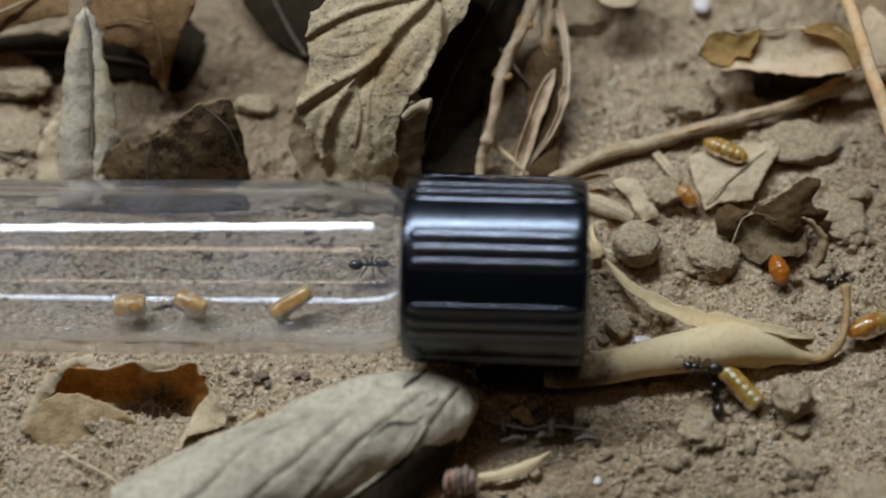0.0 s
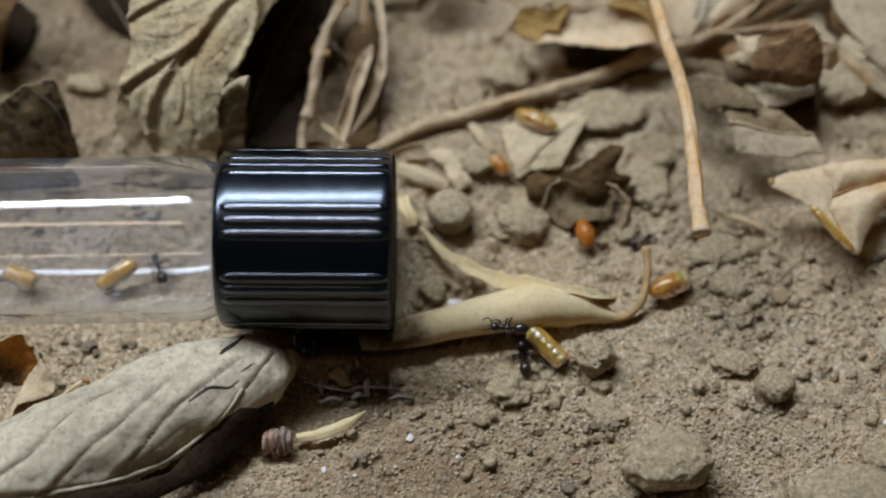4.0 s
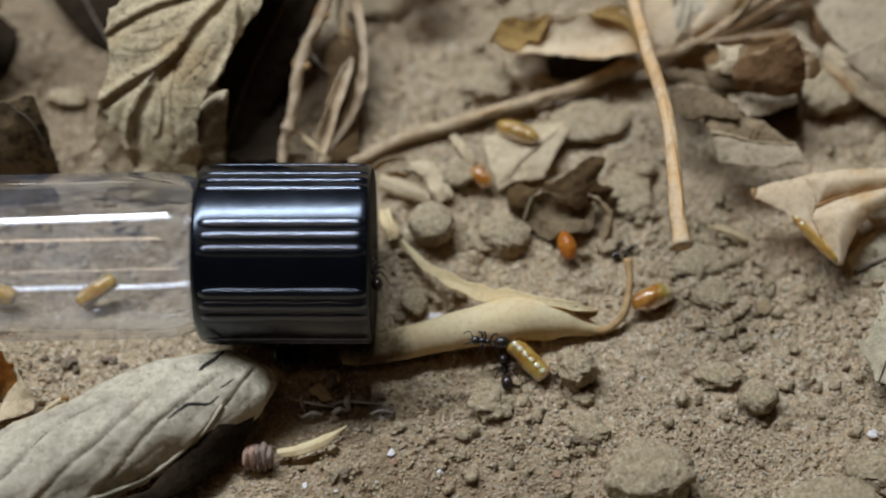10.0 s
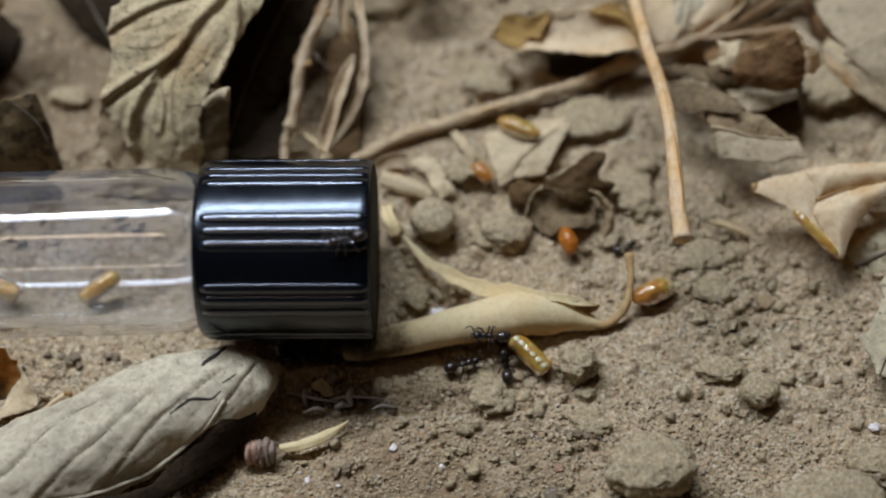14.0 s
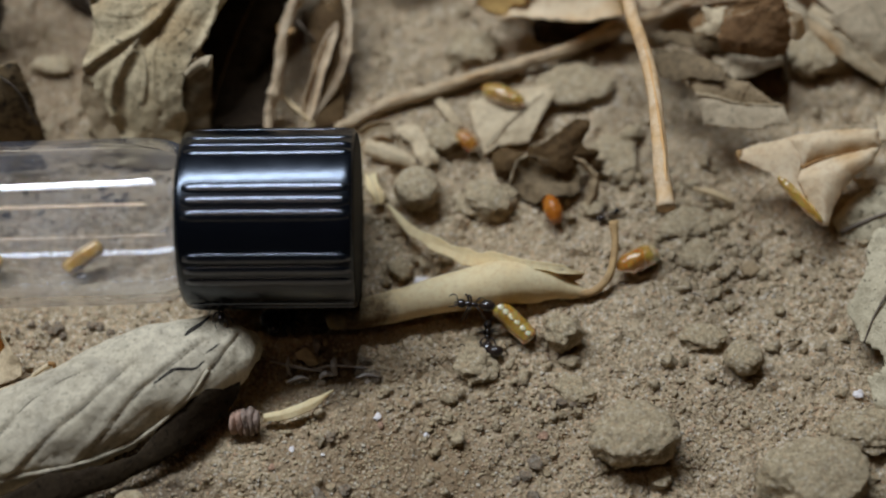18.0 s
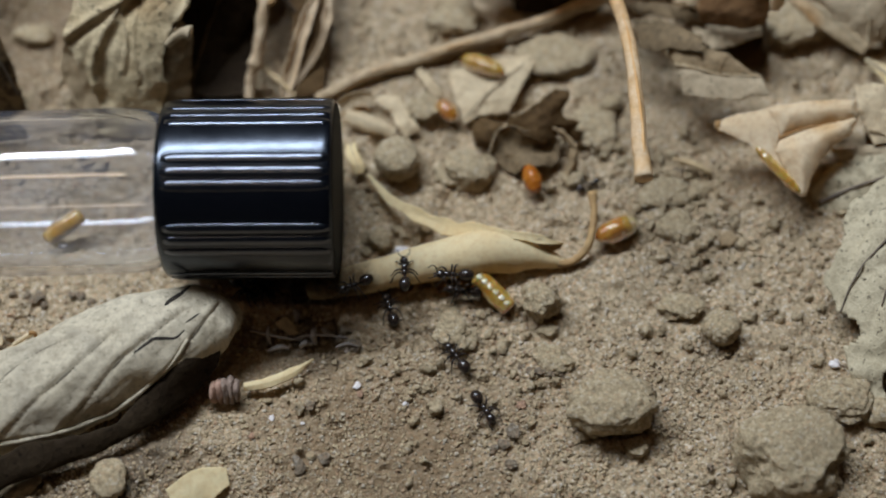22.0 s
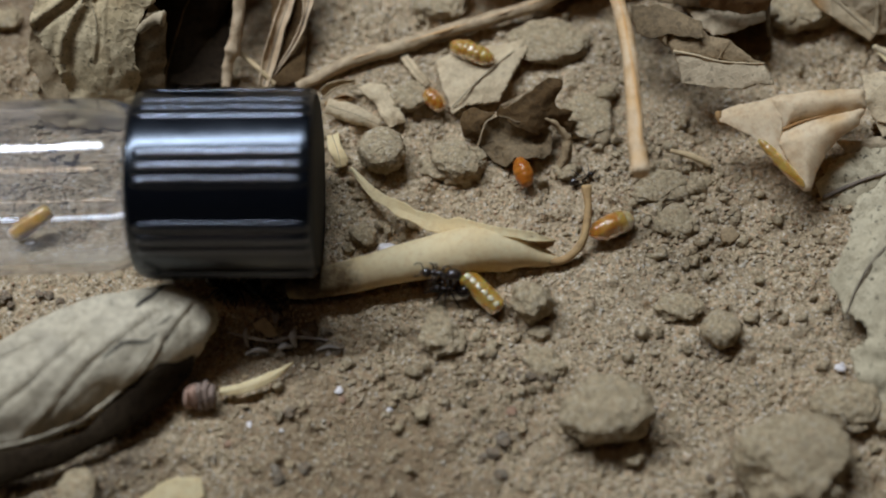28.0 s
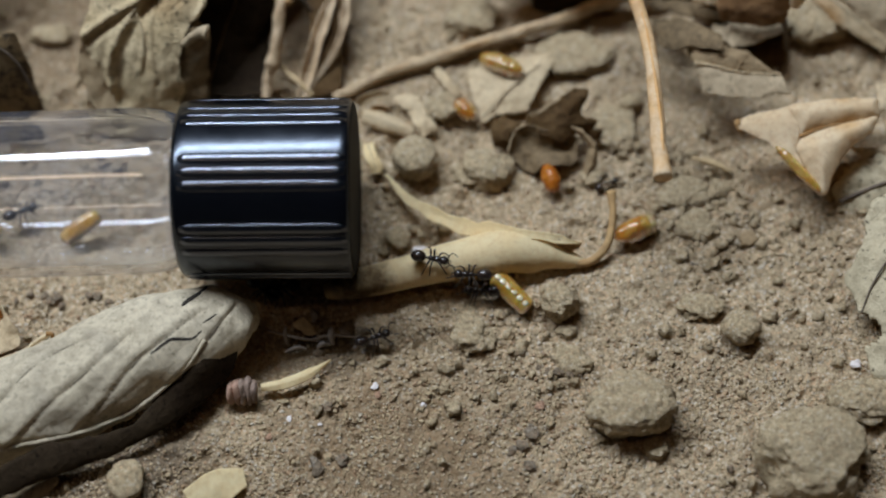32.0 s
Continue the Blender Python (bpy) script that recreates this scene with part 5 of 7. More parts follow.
    # shaded_end has the overhang's shade in its dusky colour
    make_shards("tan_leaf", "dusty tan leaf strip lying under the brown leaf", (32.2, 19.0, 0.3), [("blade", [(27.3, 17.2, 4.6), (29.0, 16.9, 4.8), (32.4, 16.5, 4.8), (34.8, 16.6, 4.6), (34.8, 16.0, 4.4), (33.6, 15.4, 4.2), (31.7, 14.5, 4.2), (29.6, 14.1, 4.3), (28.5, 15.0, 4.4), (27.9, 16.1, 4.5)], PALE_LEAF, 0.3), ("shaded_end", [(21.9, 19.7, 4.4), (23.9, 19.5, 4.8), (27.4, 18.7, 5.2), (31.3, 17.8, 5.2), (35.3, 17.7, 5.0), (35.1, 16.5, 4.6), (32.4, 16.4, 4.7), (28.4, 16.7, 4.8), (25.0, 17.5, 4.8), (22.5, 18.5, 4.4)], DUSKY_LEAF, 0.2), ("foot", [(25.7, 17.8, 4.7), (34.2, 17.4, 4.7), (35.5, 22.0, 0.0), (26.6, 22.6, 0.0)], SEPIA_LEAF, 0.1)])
    # umber sheet for the shadow under the overhanging brown leaf
    make_shards("shade_leaf", "dark brown leaf sheet with shade put into its colour", (33.7, 15.7, 0.2), [("blade", [(27.8, 15.2, 0.9), (30.8, 16.9, 1.0), (33.7, 17.6, 1.0), (36.0, 18.6, 1.0), (35.9, 14.5, 0.8), (34.0, 13.0, 0.7), (31.1, 13.3, 0.8)], UMBER_LEAF, 0.2)])
    # near-black sheet added as the shadow beneath the trough-shaped leaf
    make_shards("shade_leaf", "dark brown leaf sheet with shade put into its colour", (15.3, 22.4, 0.2), [("blade", [(10.0, 23.3, 1.0), (13.0, 24.5, 1.0), (17.7, 24.7, 1.0), (19.4, 23.3, 1.0), (18.8, 22.0, 0.9), (15.8, 20.9, 0.8), (12.3, 20.4, 0.8), (9.9, 21.2, 0.8)], SHADE_LEAF, 0.2)])
    # flat scrap beneath the grubs
    at = np.array((6.8, 11.1, 0.6))
    ob = thing("leaf_scrap", at, "flat torn pale leaf scrap on soil", "dry leaf", "fallen leaves")
    v, f = shard([(3.1, 13.4, 1.0), (4.4, 13.9, 1.3), (8.0, 14.7, 1.6), (11.7, 15.4, 1.5), (12.0, 14.3, 1.5), (10.9, 12.3, 1.3), (10.0, 10.7, 1.1), (9.3, 8.9, 0.9), (6.0, 8.6, 0.9), (4.7, 7.7, 0.8), (3.8, 10.3, 1.0)], 0.35, 61, 0.16, 0.14, 0.25)
    mesh_object("blade", v - at, f, SCRAP_LEAF, ob)
    v, f = sweep(spline([(4.7, 8.2, 1.2), (6.8, 10.4, 1.7), (9.3, 12.8, 1.9), (11.6, 14.8, 1.7)], 30) - at, np.linspace(0.10, 0.06, 30), 6, 0.3)
    mesh_object("vein", v, f, VEIN, ob)
    # dark jagged leaf beside the orange pupa: a dusty dome, two dark flaps and a pale curl
    at = np.array((11.1, 3.2, 0.5))
    ob = thing("jagged_leaf", at, "dark brown jagged leaf piece curling off the soil", "dry leaf", "fallen leaves")
    for name, sides, mat, bulge in (("flap", [(8.9, 6.2, 3.4), (9.2, 6.9, 4.0), (9.6, 6.5, 4.0), (11.2, 7.3, 4.6), (12.7, 8.3, 5.2), (13.8, 8.9, 5.4), (15.1, 8.9, 5.2), (14.8, 8.0, 4.6), (14.3, 7.3, 4.0), (14.4, 6.9, 3.6), (16.1, 6.9, 3.0), (16.1, 6.5, 2.6), (15.5, 6.2, 2.2), (16.6, 6.2, 1.6), (16.2, 5.5, 1.0), (15.2, 5.6, 1.4), (14.2, 5.8, 2.2), (13.2, 5.2, 2.4), (12.5, 4.5, 2.4), (11.0, 5.0, 3.0), (9.8, 5.6, 3.4)], UMBER_LEAF, 0.25),
                                    ("flap", [(8.9, 6.4, 3.2), (7.9, 6.8, 2.8), (6.8, 7.3, 2.8), (5.8, 7.0, 2.4), (5.4, 6.3, 1.8), (5.7, 5.7, 1.4), (5.9, 5.1, 0.8), (7.0, 4.8, 0.7), (7.7, 5.0, 1.4), (8.0, 5.9, 2.6)], UMBER_LEAF, 0.5),
                                    ("dome", [(8.9, 6.0, 3.5), (7.9, 5.7, 2.9), (7.5, 5.0, 2.2), (7.1, 4.0, 1.2), (8.4, 3.0, 0.6), (9.7, 2.1, 0.5), (10.5, 2.5, 1.6), (12.0, 2.4, 1.8), (13.5, 2.8, 0.9), (14.2, 3.7, 1.0), (14.2, 5.1, 2.0), (13.2, 5.8, 2.8), (11.2, 5.2, 3.6), (9.9, 5.7, 3.7)], DUSKY_LEAF, -0.7),
                                    ("pale_curl", [(13.1, 6.0, 3.4), (14.1, 5.7, 3.4), (15.1, 5.0, 3.0), (15.9, 4.4, 2.2), (15.9, 2.9, 0.9), (15.1, 1.6, 0.4), (14.4, 2.0, 0.5), (14.9, 3.0, 1.2), (15.1, 4.3, 1.8), (14.5, 5.3, 2.4)], DUSTY_LEAF, 0.5)):
        v, f = shard(sides, bulge, 70 + len(sides), 0.13, 0.14, 0.22, 60)
        mesh_object(name, v - at, f, mat, ob)
    make_line("edge", [(7.1, 3.9, 1.4), (7.5, 4.9, 2.4), (7.9, 5.6, 3.1), (8.9, 5.9, 3.7)], 0.07, SCRAP_LEAF, ob, "pale torn leaf edge")
    make_line("edge", [(9.2, 6.8, 4.1), (10.1, 7.0, 4.4), (11.4, 7.6, 4.9), (12.2, 8.2, 5.2)], 0.05, SCRAP_LEAF, ob, "pale torn leaf edge")

    # folded pale leaf
    at = np.array((37.2, -0.2, 0.5))
    ob = thing("folded_leaf", at, "pale dry leaf folded into a peak with tan creases", "dry leaf", "fallen leaves")
    for name, sides, mat, bulge in (("near_fold", [(29.5, 5.4, 5.2), (30.8, 5.8, 5.6), (33.5, 6.1, 6.1), (34.9, 6.3, 6.3), (35.2, 4.9, 6.0), (35.3, 3.3, 5.5), (34.9, 2.0, 5.1), (35.6, 0.3, 4.7), (37.0, -2.1, 4.0), (36.0, -1.0, 4.2), (34.2, 1.0, 4.6), (32.4, 3.0, 5.0), (30.5, 4.0, 5.1), (29.6, 4.4, 5.1)], FOLD_LEAF, 0.3),
                                    ("upper_fold", [(34.1, 6.3, 6.2), (37.4, 6.7, 6.5), (40.7, 7.0, 6.5), (42.9, 6.9, 6.4), (43.0, 5.3, 6.0), (40.1, 4.8, 5.8), (37.3, 4.3, 5.6), (35.4, 3.5, 5.4), (34.7, 4.9, 6.0)], FOLD_LEAF, 0.8),
                                    ("right_fold", [(35.3, 3.4, 5.3), (37.3, 4.2, 5.5), (40.1, 4.9, 5.7), (43.1, 5.4, 5.9), (42.2, 3.7, 5.6), (40.2, 2.4, 5.2), (39.1, 1.1, 4.9), (38.2, -0.5, 4.4), (37.7, -2.1, 3.9), (37.0, -2.2, 3.9), (36.3, -0.7, 4.4), (35.4, 1.2, 4.8), (34.9, 2.1, 5.1)], FOLD_LEAF, 1.1),
                                    ("back_fold", [(39.5, 6.6, 6.2), (42.6, 6.7, 6.1), (42.6, 8.4, 0.0), (38.8, 8.6, 0.0)], DUSTY_LEAF, 0.2)):
        v, f = shard(sides, bulge, 80 + len(sides), 0.16, 0.08, 0.08, 60)
        mesh_object(name, v - at, f, mat, ob)
    make_line("crease", [(35.2, 3.3, 5.6), (37.3, 4.1, 5.8), (40.1, 4.8, 5.9), (42.9, 5.3, 6.0)], 0.14, RUST_LEAF, ob, "rusty crease between the folds")
    v, f = sweep(spline([(29.5, 5.5, 5.2), (29.7, 4.6, 4.8), (30.4, 4.1, 4.9)], 12) - at, [0.35, 0.4, 0.4, 0.4, 0.35, 0.3, 0.3, 0.25, 0.2, 0.15, 0.1, 0.05], 8, 0.3)
    mesh_object("hooked_tip", v, f, RUST_LEAF, ob, "rusty hooked leaf tip")

    # broad pale leaf with dark veins
    leaf = Leaf([(43.7, -23.9, 0.8), (43.9, -19.8, 2.6), (45.8, -13.6, 4.2), (49.1, -6.8, 4.6), (55.1, 0.7, 4.0)], (-0.05, -0.3, 0.95), [(0.8, 2.5), (3.6, 5.0), (7.2, 7.5), (7.8, 8.0), (4.5, 6.0)], [-50, -60, -60, -50, -40], 79, 0.7, 0.07, 0.0, 80, 39, 0.3)
    leaf.jag, leaf.crumple = 0.08, 0.34
    cracks = ([(0.68, -0.72), (0.60, -0.762), (0.517, -0.80), (0.433, -0.95)], [(0.72, -0.05), (0.646, -0.112), (0.546, -0.225), (0.462, -0.30), (0.40, -0.36)], [(0.64, 0.32), (0.579, 0.20), (0.496, 0.075), (0.408, -0.10)], [(0.70, -0.94), (0.754, -0.662), (0.821, -0.337)], [(0.60, -0.55), (0.704, -0.412), (0.825, -0.312)])
    leaf.ridges = [(line, -0.18) for line in cracks]
    broad = make_leaf("broad_leaf", "broad pale dry leaf with dark cracked veins", leaf, SPECKLED_LEAF, DARK_VEIN, 0, 1.0, 0.2, 0.2, midrib=0,
                      keep=lambda u, v: (((u - 0.37) / 0.05) ** 2 + ((v + 1.0) / 0.42) ** 2 > 1) & (((u - 0.20) / 0.06) ** 2 + ((v - 0.1) / 0.22) ** 2 > 1))
    for line in cracks:
        v, f = leaf.crease(line, 0.13, 0.08, n=40)
        mesh_object("crack", v - np.array(broad.location) / MM, f, FURROW_LEAF, broad)
    for pts in ([(49.0, -2.4, 5.2), (47.4, -4.3, 4.9), (45.6, -6.3, 4.9), (43.7, -8.4, 5.1), (42.2, -9.9, 4.5), (40.9, -12.0, 3.5), (40.1, -13.9, 2.7)], [(47.2, -8.8, 4.9), (46.3, -9.7, 4.9), (45.2, -11.0, 4.9), (44.4, -12.0, 4.7), (43.7, -13.8, 4.1)], [(48.0, -13.6, 4.1), (46.2, -14.8, 4.2), (44.4, -16.2, 4.4)]):
        make_line("vein", pts, 0.13, DARK_VEIN, broad)
    leaf = Leaf([(39.4, -1.3, 0.4), (42.4, -0.3, 1.6), (46.6, 1.0, 2.4), (53.4, 4.2, 2.8)], FACE, [(1.4, 1.2), (2.6, 4.0), (3.2, 4.5), (3.0, 3.5)], [-30, -40, -40, -30], 83, 0.5, 0.10, 0.0, 60, 27, 0.25)
    make_leaf("pale_leaf", "pale grey dry leaf with a scalloped edge", leaf, SPECKLED_LEAF, DARK_VEIN, 0, 1.0)
    make_shards("leaf_scrap", "pale torn leaf scrap standing against the folded leaf", (46.5, 4.0, 0.4), [("blade", [(43.3, 9.0, 5.6), (44.6, 9.2, 5.8), (46.0, 9.2, 5.8), (47.4, 6.5, 5.0), (48.0, 4.3, 4.2), (46.9, 3.7, 4.0), (44.9, 3.6, 3.8), (43.8, 5.3, 4.4), (43.3, 6.7, 5.0)], SCRAP_LEAF, 0.3), ("foot", [(44.4, 4.6, 4.6), (47.8, 3.4, 4.0), (48.2, 5.6, 0.0), (44.8, 6.2, 0.0)], DUSTY_LEAF, 0.1)])
    make_shards("pale_leaf", "pale pointed leaf piece lying over another leaf", (45.6, 1.5, 0.4), [("blade", [(40.5, 3.5, 3.0), (43.0, 3.3, 3.2), (45.8, 3.7, 3.6), (48.6, 4.3, 3.8), (50.6, 4.6, 3.9), (50.5, 1.9, 3.0), (44.4, 2.5, 2.6), (41.7, 2.6, 2.6)], PALE_LEAF, 0.3), ("foot", [(46.0, 1.8, 2.8), (50.0, 2.6, 2.9), (50.2, 4.4, 0.0), (46.4, 3.8, 0.0)], DUSTY_LEAF, 0.1)])
    leaf = Leaf([(38.1, 22.8, 3.0), (41.8, 18.7, 3.4), (45.8, 15.5, 1.8)], FACE, [0.8, 1.6, 0.7], [-50, -60, -50], 87, 0.3, 0.1, 0.0, 40, 19, 0.2)
    make_leaf("leaf_strip", "narrow tan leaf strip among the litter", leaf, TAN_LEAF, VEIN, 1, 1.0)
    leaf = Leaf([(46.0, 16.1, 1.2), (45.7, 18.3, 4.0), (43.5, 22.5, 6.0)], FACE, [(1.0, 1.4), (2.6, 2.6), (4.5, 3.0)], [-40, -50, -40], 89, 0.4, 0.1, 0.0, 50, 25, 0.25)
    make_leaf("pale_leaf", "pale grey dry leaf among the litter", leaf, PALE_LEAF, VEIN, 0, 1.0)
    leaf = Leaf([(48.4, 21.6, 3.0), (49.8, 16.7, 4.4), (52.4, 12.8, 2.0), (54.1, 10.6, 1.2)], (0.3, -0.3, 0.9), [1.6, 3.4, 2.8, 1.0], [90, 120, 110, 80], 91, 0.5, 0.1, 0.0, 50, 27, 0.25)
    make_leaf("curled_leaf", "pale leaf curled like a shell with a brown stain", leaf, TAN_LEAF, VEIN, 2, 1.0)
    leaf = Leaf([(45.6, 14.5, 1.6), (47.7, 11.9, 2.4), (49.1, 9.1, 2.2), (50.2, 6.1, 1.2)], FACE, [0.2, 0.9, 1.0, 0.3], [-60, -80, -80, -60], 93, 0.2, 0.1, 0.0, 40, 15, 0.15)
    make_leaf("leaf_sliver", "yellowish narrow leaf sliver", leaf, CREAM_LEAF, VEIN, 0, 1.0)
    leaf = Leaf([(26.5, 21.6, 1.4), (29.9, 21.9, 3.0), (35.1, 23.2, 4.0)], FACE, [1.2, 2.6, 2.2], [-40, -60, -50], 95, 0.5, 0.15, 0.0, 40, 21, 0.3)
    make_leaf("brown_leaf", "crumpled brown leaf piece under the twig", leaf, BROWN_LEAF, VEIN, 2, 1.0)
    # yellow scraps at the near edge
    leaf = Leaf([(-22.7, -30.9, 0.5), (-20.1, -29.5, 1.0), (-17.4, -28.8, 0.9)], (0.0, -0.2, 0.97), [(0.6, 1.5), (1.0, 2.6), (0.5, 1.2)], [-20, -30, -20], 97, 0.2, 0.1, 0.0, 40, 17, 0.15)
    make_leaf("leaf_scrap", "small yellow leaf scrap on sand", leaf, CREAM_LEAF, VEIN, 0, 1.0, midrib=0)
    leaf = Leaf([(-38.8, -30.6, 0.6), (-36.7, -29.5, 1.2), (-34.7, -28.8, 1.0)], (0.0, -0.2, 0.97), [(0.5, 1.2), (1.0, 2.2), (0.4, 0.8)], [-20, -30, -20], 99, 0.2, 0.1, 0.0, 40, 17, 0.15)
    make_leaf("leaf_scrap", "small tan leaf scrap in the shade", leaf, TAN_LEAF, VEIN, 0, 1.0, midrib=0)


build_leaves()


def build_cream_leaf():
    """The rolled cream leaf beside the cap: a scroll, a loose flap and a hooked stalk."""
    at = np.array((5.1, -9.6, 0.2))
    ob = thing("rolled_leaf", at, "cream dry leaf rolled like a scroll with a hooked stalk", "dry leaf", "fallen leaves")
    leaf = Leaf([(14.8, -7.9, 1.0), (13.1, -7.8, 1.9), (10.4, -7.5, 3.3), (6.1, -7.8, 4.3), (-0.2, -9.0, 3.8), (-3.6, -9.7, 3.3), (-6.3, -10.2, 2.8), (-8.6, -10.6, 2.2), (-10.6, -10.9, 1.6)], (0.0, 0.25, -1.0),
                [0.5, 2.6, 5.6, 7.2, 6.2, 5.5, 5.1, 4.4, 2.6], [240, 300, 350, 390, 400, 400, 400], 101, 0.12, 0.04, 0.0, 90, 49, 0.10)
    v, f = leaf.blade(0.14, lambda u, v: u > 0.02)
    mesh_object("blade", v - at, f, ROLL_LEAF, ob)
    leaf = Leaf([(-4.9, 1.8, 1.1), (-2.8, -1.1, 1.7), (-0.7, -2.7, 2.0), (1.5, -3.9, 2.4), (3.8, -5.1, 2.9), (6.6, -5.7, 3.5), (9.3, -6.2, 3.8), (12.0, -6.5, 3.5), (14.1, -6.5, 2.6)], (0.0, -0.35, 0.94),
                [0.12, 0.42, 0.58, 0.72, 0.85, 0.66, 0.45, 0.32, 0.1], [20, 20, 25, 30, 40, 60], 103, 0.2, 0.38, 0.0, 110, 17, 0.1)
    v, f = leaf.blade(0.14)
    mesh_object("flap", v - at, f, CREAM_LEAF, ob)
    v, f = shard([(11.2, -6.6, 3.5), (12.4, -6.4, 3.4), (14.1, -6.5, 2.6), (13.9, -6.7, 2.0), (13.0, -7.2, 1.7), (12.2, -7.0, 2.4)], -0.1, 107, 0.12, 0.1, 0.1)
    mesh_object("mouth", v - at, f, RUST_LEAF, ob, "shaded rusty inside of the scroll")
    pts = spline([(12.9, -7.8, 1.3), (14.6, -7.9, 1.1), (15.8, -7.2, 1.3), (16.8, -5.9, 1.9), (17.2, -3.6, 2.6), (17.1, -1.2, 3.2)], 36)
    v, f = sweep(pts - at, np.linspace(0.42, 0.34, 36) * (1 + 0.5 * np.exp(-((np.linspace(0, 1, 36) - 1) / 0.06) ** 2)), 10, 0.15, 3)
    mesh_object("stalk", v, f, HOOK, ob, "brown hooked leaf stalk")


build_cream_leaf()


# ---- twigs, stalks and straw ----
def build_sticks():
    make_stick("twig", "long thin tan twig lying across the soil",
               [(-10.4, 10.6, 0.6), (-8.1, 11.9, 0.7), (-4.8, 13.7, 0.9), (4.3, 16.5, 1.3), (12.4, 19.1, 1.7), (18.2, 21.6, 2.2), (23.9, 23.5, 2.8), (31.0, 27.2, 3.4), (41.2, 33.4, 2.2)], [0.5, 0.6, 0.64, 0.66, 0.7, 0.7, 0.66, 0.6, 0.5], TWIG, n=110, rough=0.22, knots=((0.30, 0.2, 0.02), (0.62, 0.25, 0.02)))
    make_stick("orange_twig", "bare orange-tan twig leaning over the soil",
               [(21.0, -4.6, 12.2), (20.9, 2.7, 12.2), (20.0, 11.9, 12.0), (18.3, 21.3, 11.5), (16.4, 33.3, 9.0), (14.8, 47.5, 5.0), (13.7, 60.9, 0.6)], [0.82, 0.72, 0.68, 0.66, 0.66, 0.7, 0.7], ORANGE_TWIG, n=100, rough=0.04, knots=((0.0, 0.12, 0.02),))
    long_twig, orange = bpy.data.objects["twig"], bpy.data.objects["orange_twig"]
    # a darker line along the twig's near underside
    make_line("groove", [(-4.8, 13.4, 0.5), (4.3, 16.1, 0.9), (12.4, 18.7, 1.3), (18.2, 21.2, 1.8), (24.0, 23.0, 2.4)], 0.24, DARK_VEIN, long_twig, "dark line along the twig's underside")
    make_line("bark_ridge", [(-5.3, 13.4, 1.4), (4.3, 16.4, 1.9), (12.3, 19.0, 2.3), (23.3, 23.0, 3.3)], 0.16, ORANGE_TWIG, long_twig, "orange bark ridge")
    # splinters of the frayed end
    for pts, mat, wide in (
                        ([(25.3, 23.5, 3.4), (30.0, 26.4, 5.1), (35.1, 29.6, 6.2)], STALK, 0.30),
                        ([(26.2, 23.8, 3.5), (30.8, 26.4, 5.1), (35.6, 29.1, 6.0)], UMBER_LEAF, 0.26),
                        ([(27.2, 24.1, 3.6), (31.7, 26.2, 4.9), (36.6, 29.0, 5.6)], SEPIA_LEAF, 0.34),
                        ([(25.3, 23.5, 3.4), (31.4, 25.4, 4.7), (37.2, 28.6, 5.4)], UMBER_LEAF, 0.24),
                        ([(26.2, 23.8, 3.5), (32.1, 26.0, 4.6), (37.8, 28.6, 5.0)], STALK, 0.20),
                        ([(27.2, 24.1, 3.6), (32.6, 25.8, 4.5), (38.0, 28.0, 4.8)], UMBER_LEAF, 0.22),
                        ([(25.3, 23.5, 3.4), (30.8, 25.4, 4.3), (36.8, 27.4, 4.6)], SEPIA_LEAF, 0.36),
                        ([(26.2, 23.8, 3.5), (31.0, 24.6, 4.2), (36.3, 26.9, 4.2)], UMBER_LEAF, 0.28),
                        ([(27.2, 24.1, 3.6), (30.9, 24.3, 4.0), (34.5, 25.8, 3.8)], SEPIA_LEAF, 0.36),
                        ([(25.3, 23.5, 3.4), (30.4, 23.7, 4.4), (35.2, 24.2, 4.8)], STALK, 0.20),
                        ([(26.2, 23.8, 3.5), (29.5, 26.2, 5.3), (33.1, 29.5, 6.6)], STALK, 0.16),
                        ([(27.2, 24.1, 3.6), (29.6, 26.1, 5.6), (31.9, 29.4, 6.9)], STRAW, 0.14)):
        make_line("splinter", pts, wide, mat, long_twig)
    make_line("bark_streak", [(21.2, -4.0, 12.7), (21.1, 2.4, 12.8), (20.3, 11.0, 12.6), (18.7, 19.5, 12.1)], 0.20, STREAK, orange, "deep orange streak in the bark")
    g = "dry stalks behind the cap"
    joint = make_stick("stalk", "jointed tan stalk leaning behind the cap", [(-17.3, 10.8, 0.6), (-17.0, 12.8, 1.8), (-16.5, 13.9, 3.0), (-16.0, 16.4, 4.6), (-15.3, 18.8, 6.0), (-14.3, 21.7, 7.2), (-13.0, 24.4, 8.2), (-11.3, 29.9, 9.5), (-9.5, 40.2, 9.0), (-8.7, 57.3, 0.8)], [0.46, 0.52, 0.66, 0.58, 0.60, 0.62, 0.60, 0.58, 0.55, 0.55], STALK, "stalk", 90, 0.25, ((0.10, 0.15, 0.02), (0.21, 0.2, 0.02)), 3, g)
    for knot, size in (((-15.2, 19.3, 6.1), (0.98, 0.82, 0.9)), ((-13.2, 24.1, 8.0), (0.86, 0.76, 0.8))):
        v, f = lump(size, 77, 0.25, 3)
        mesh_object("node", v + np.array(knot) - np.array(joint.location) / MM, f, RUST_LEAF, joint, "rusty swollen node")
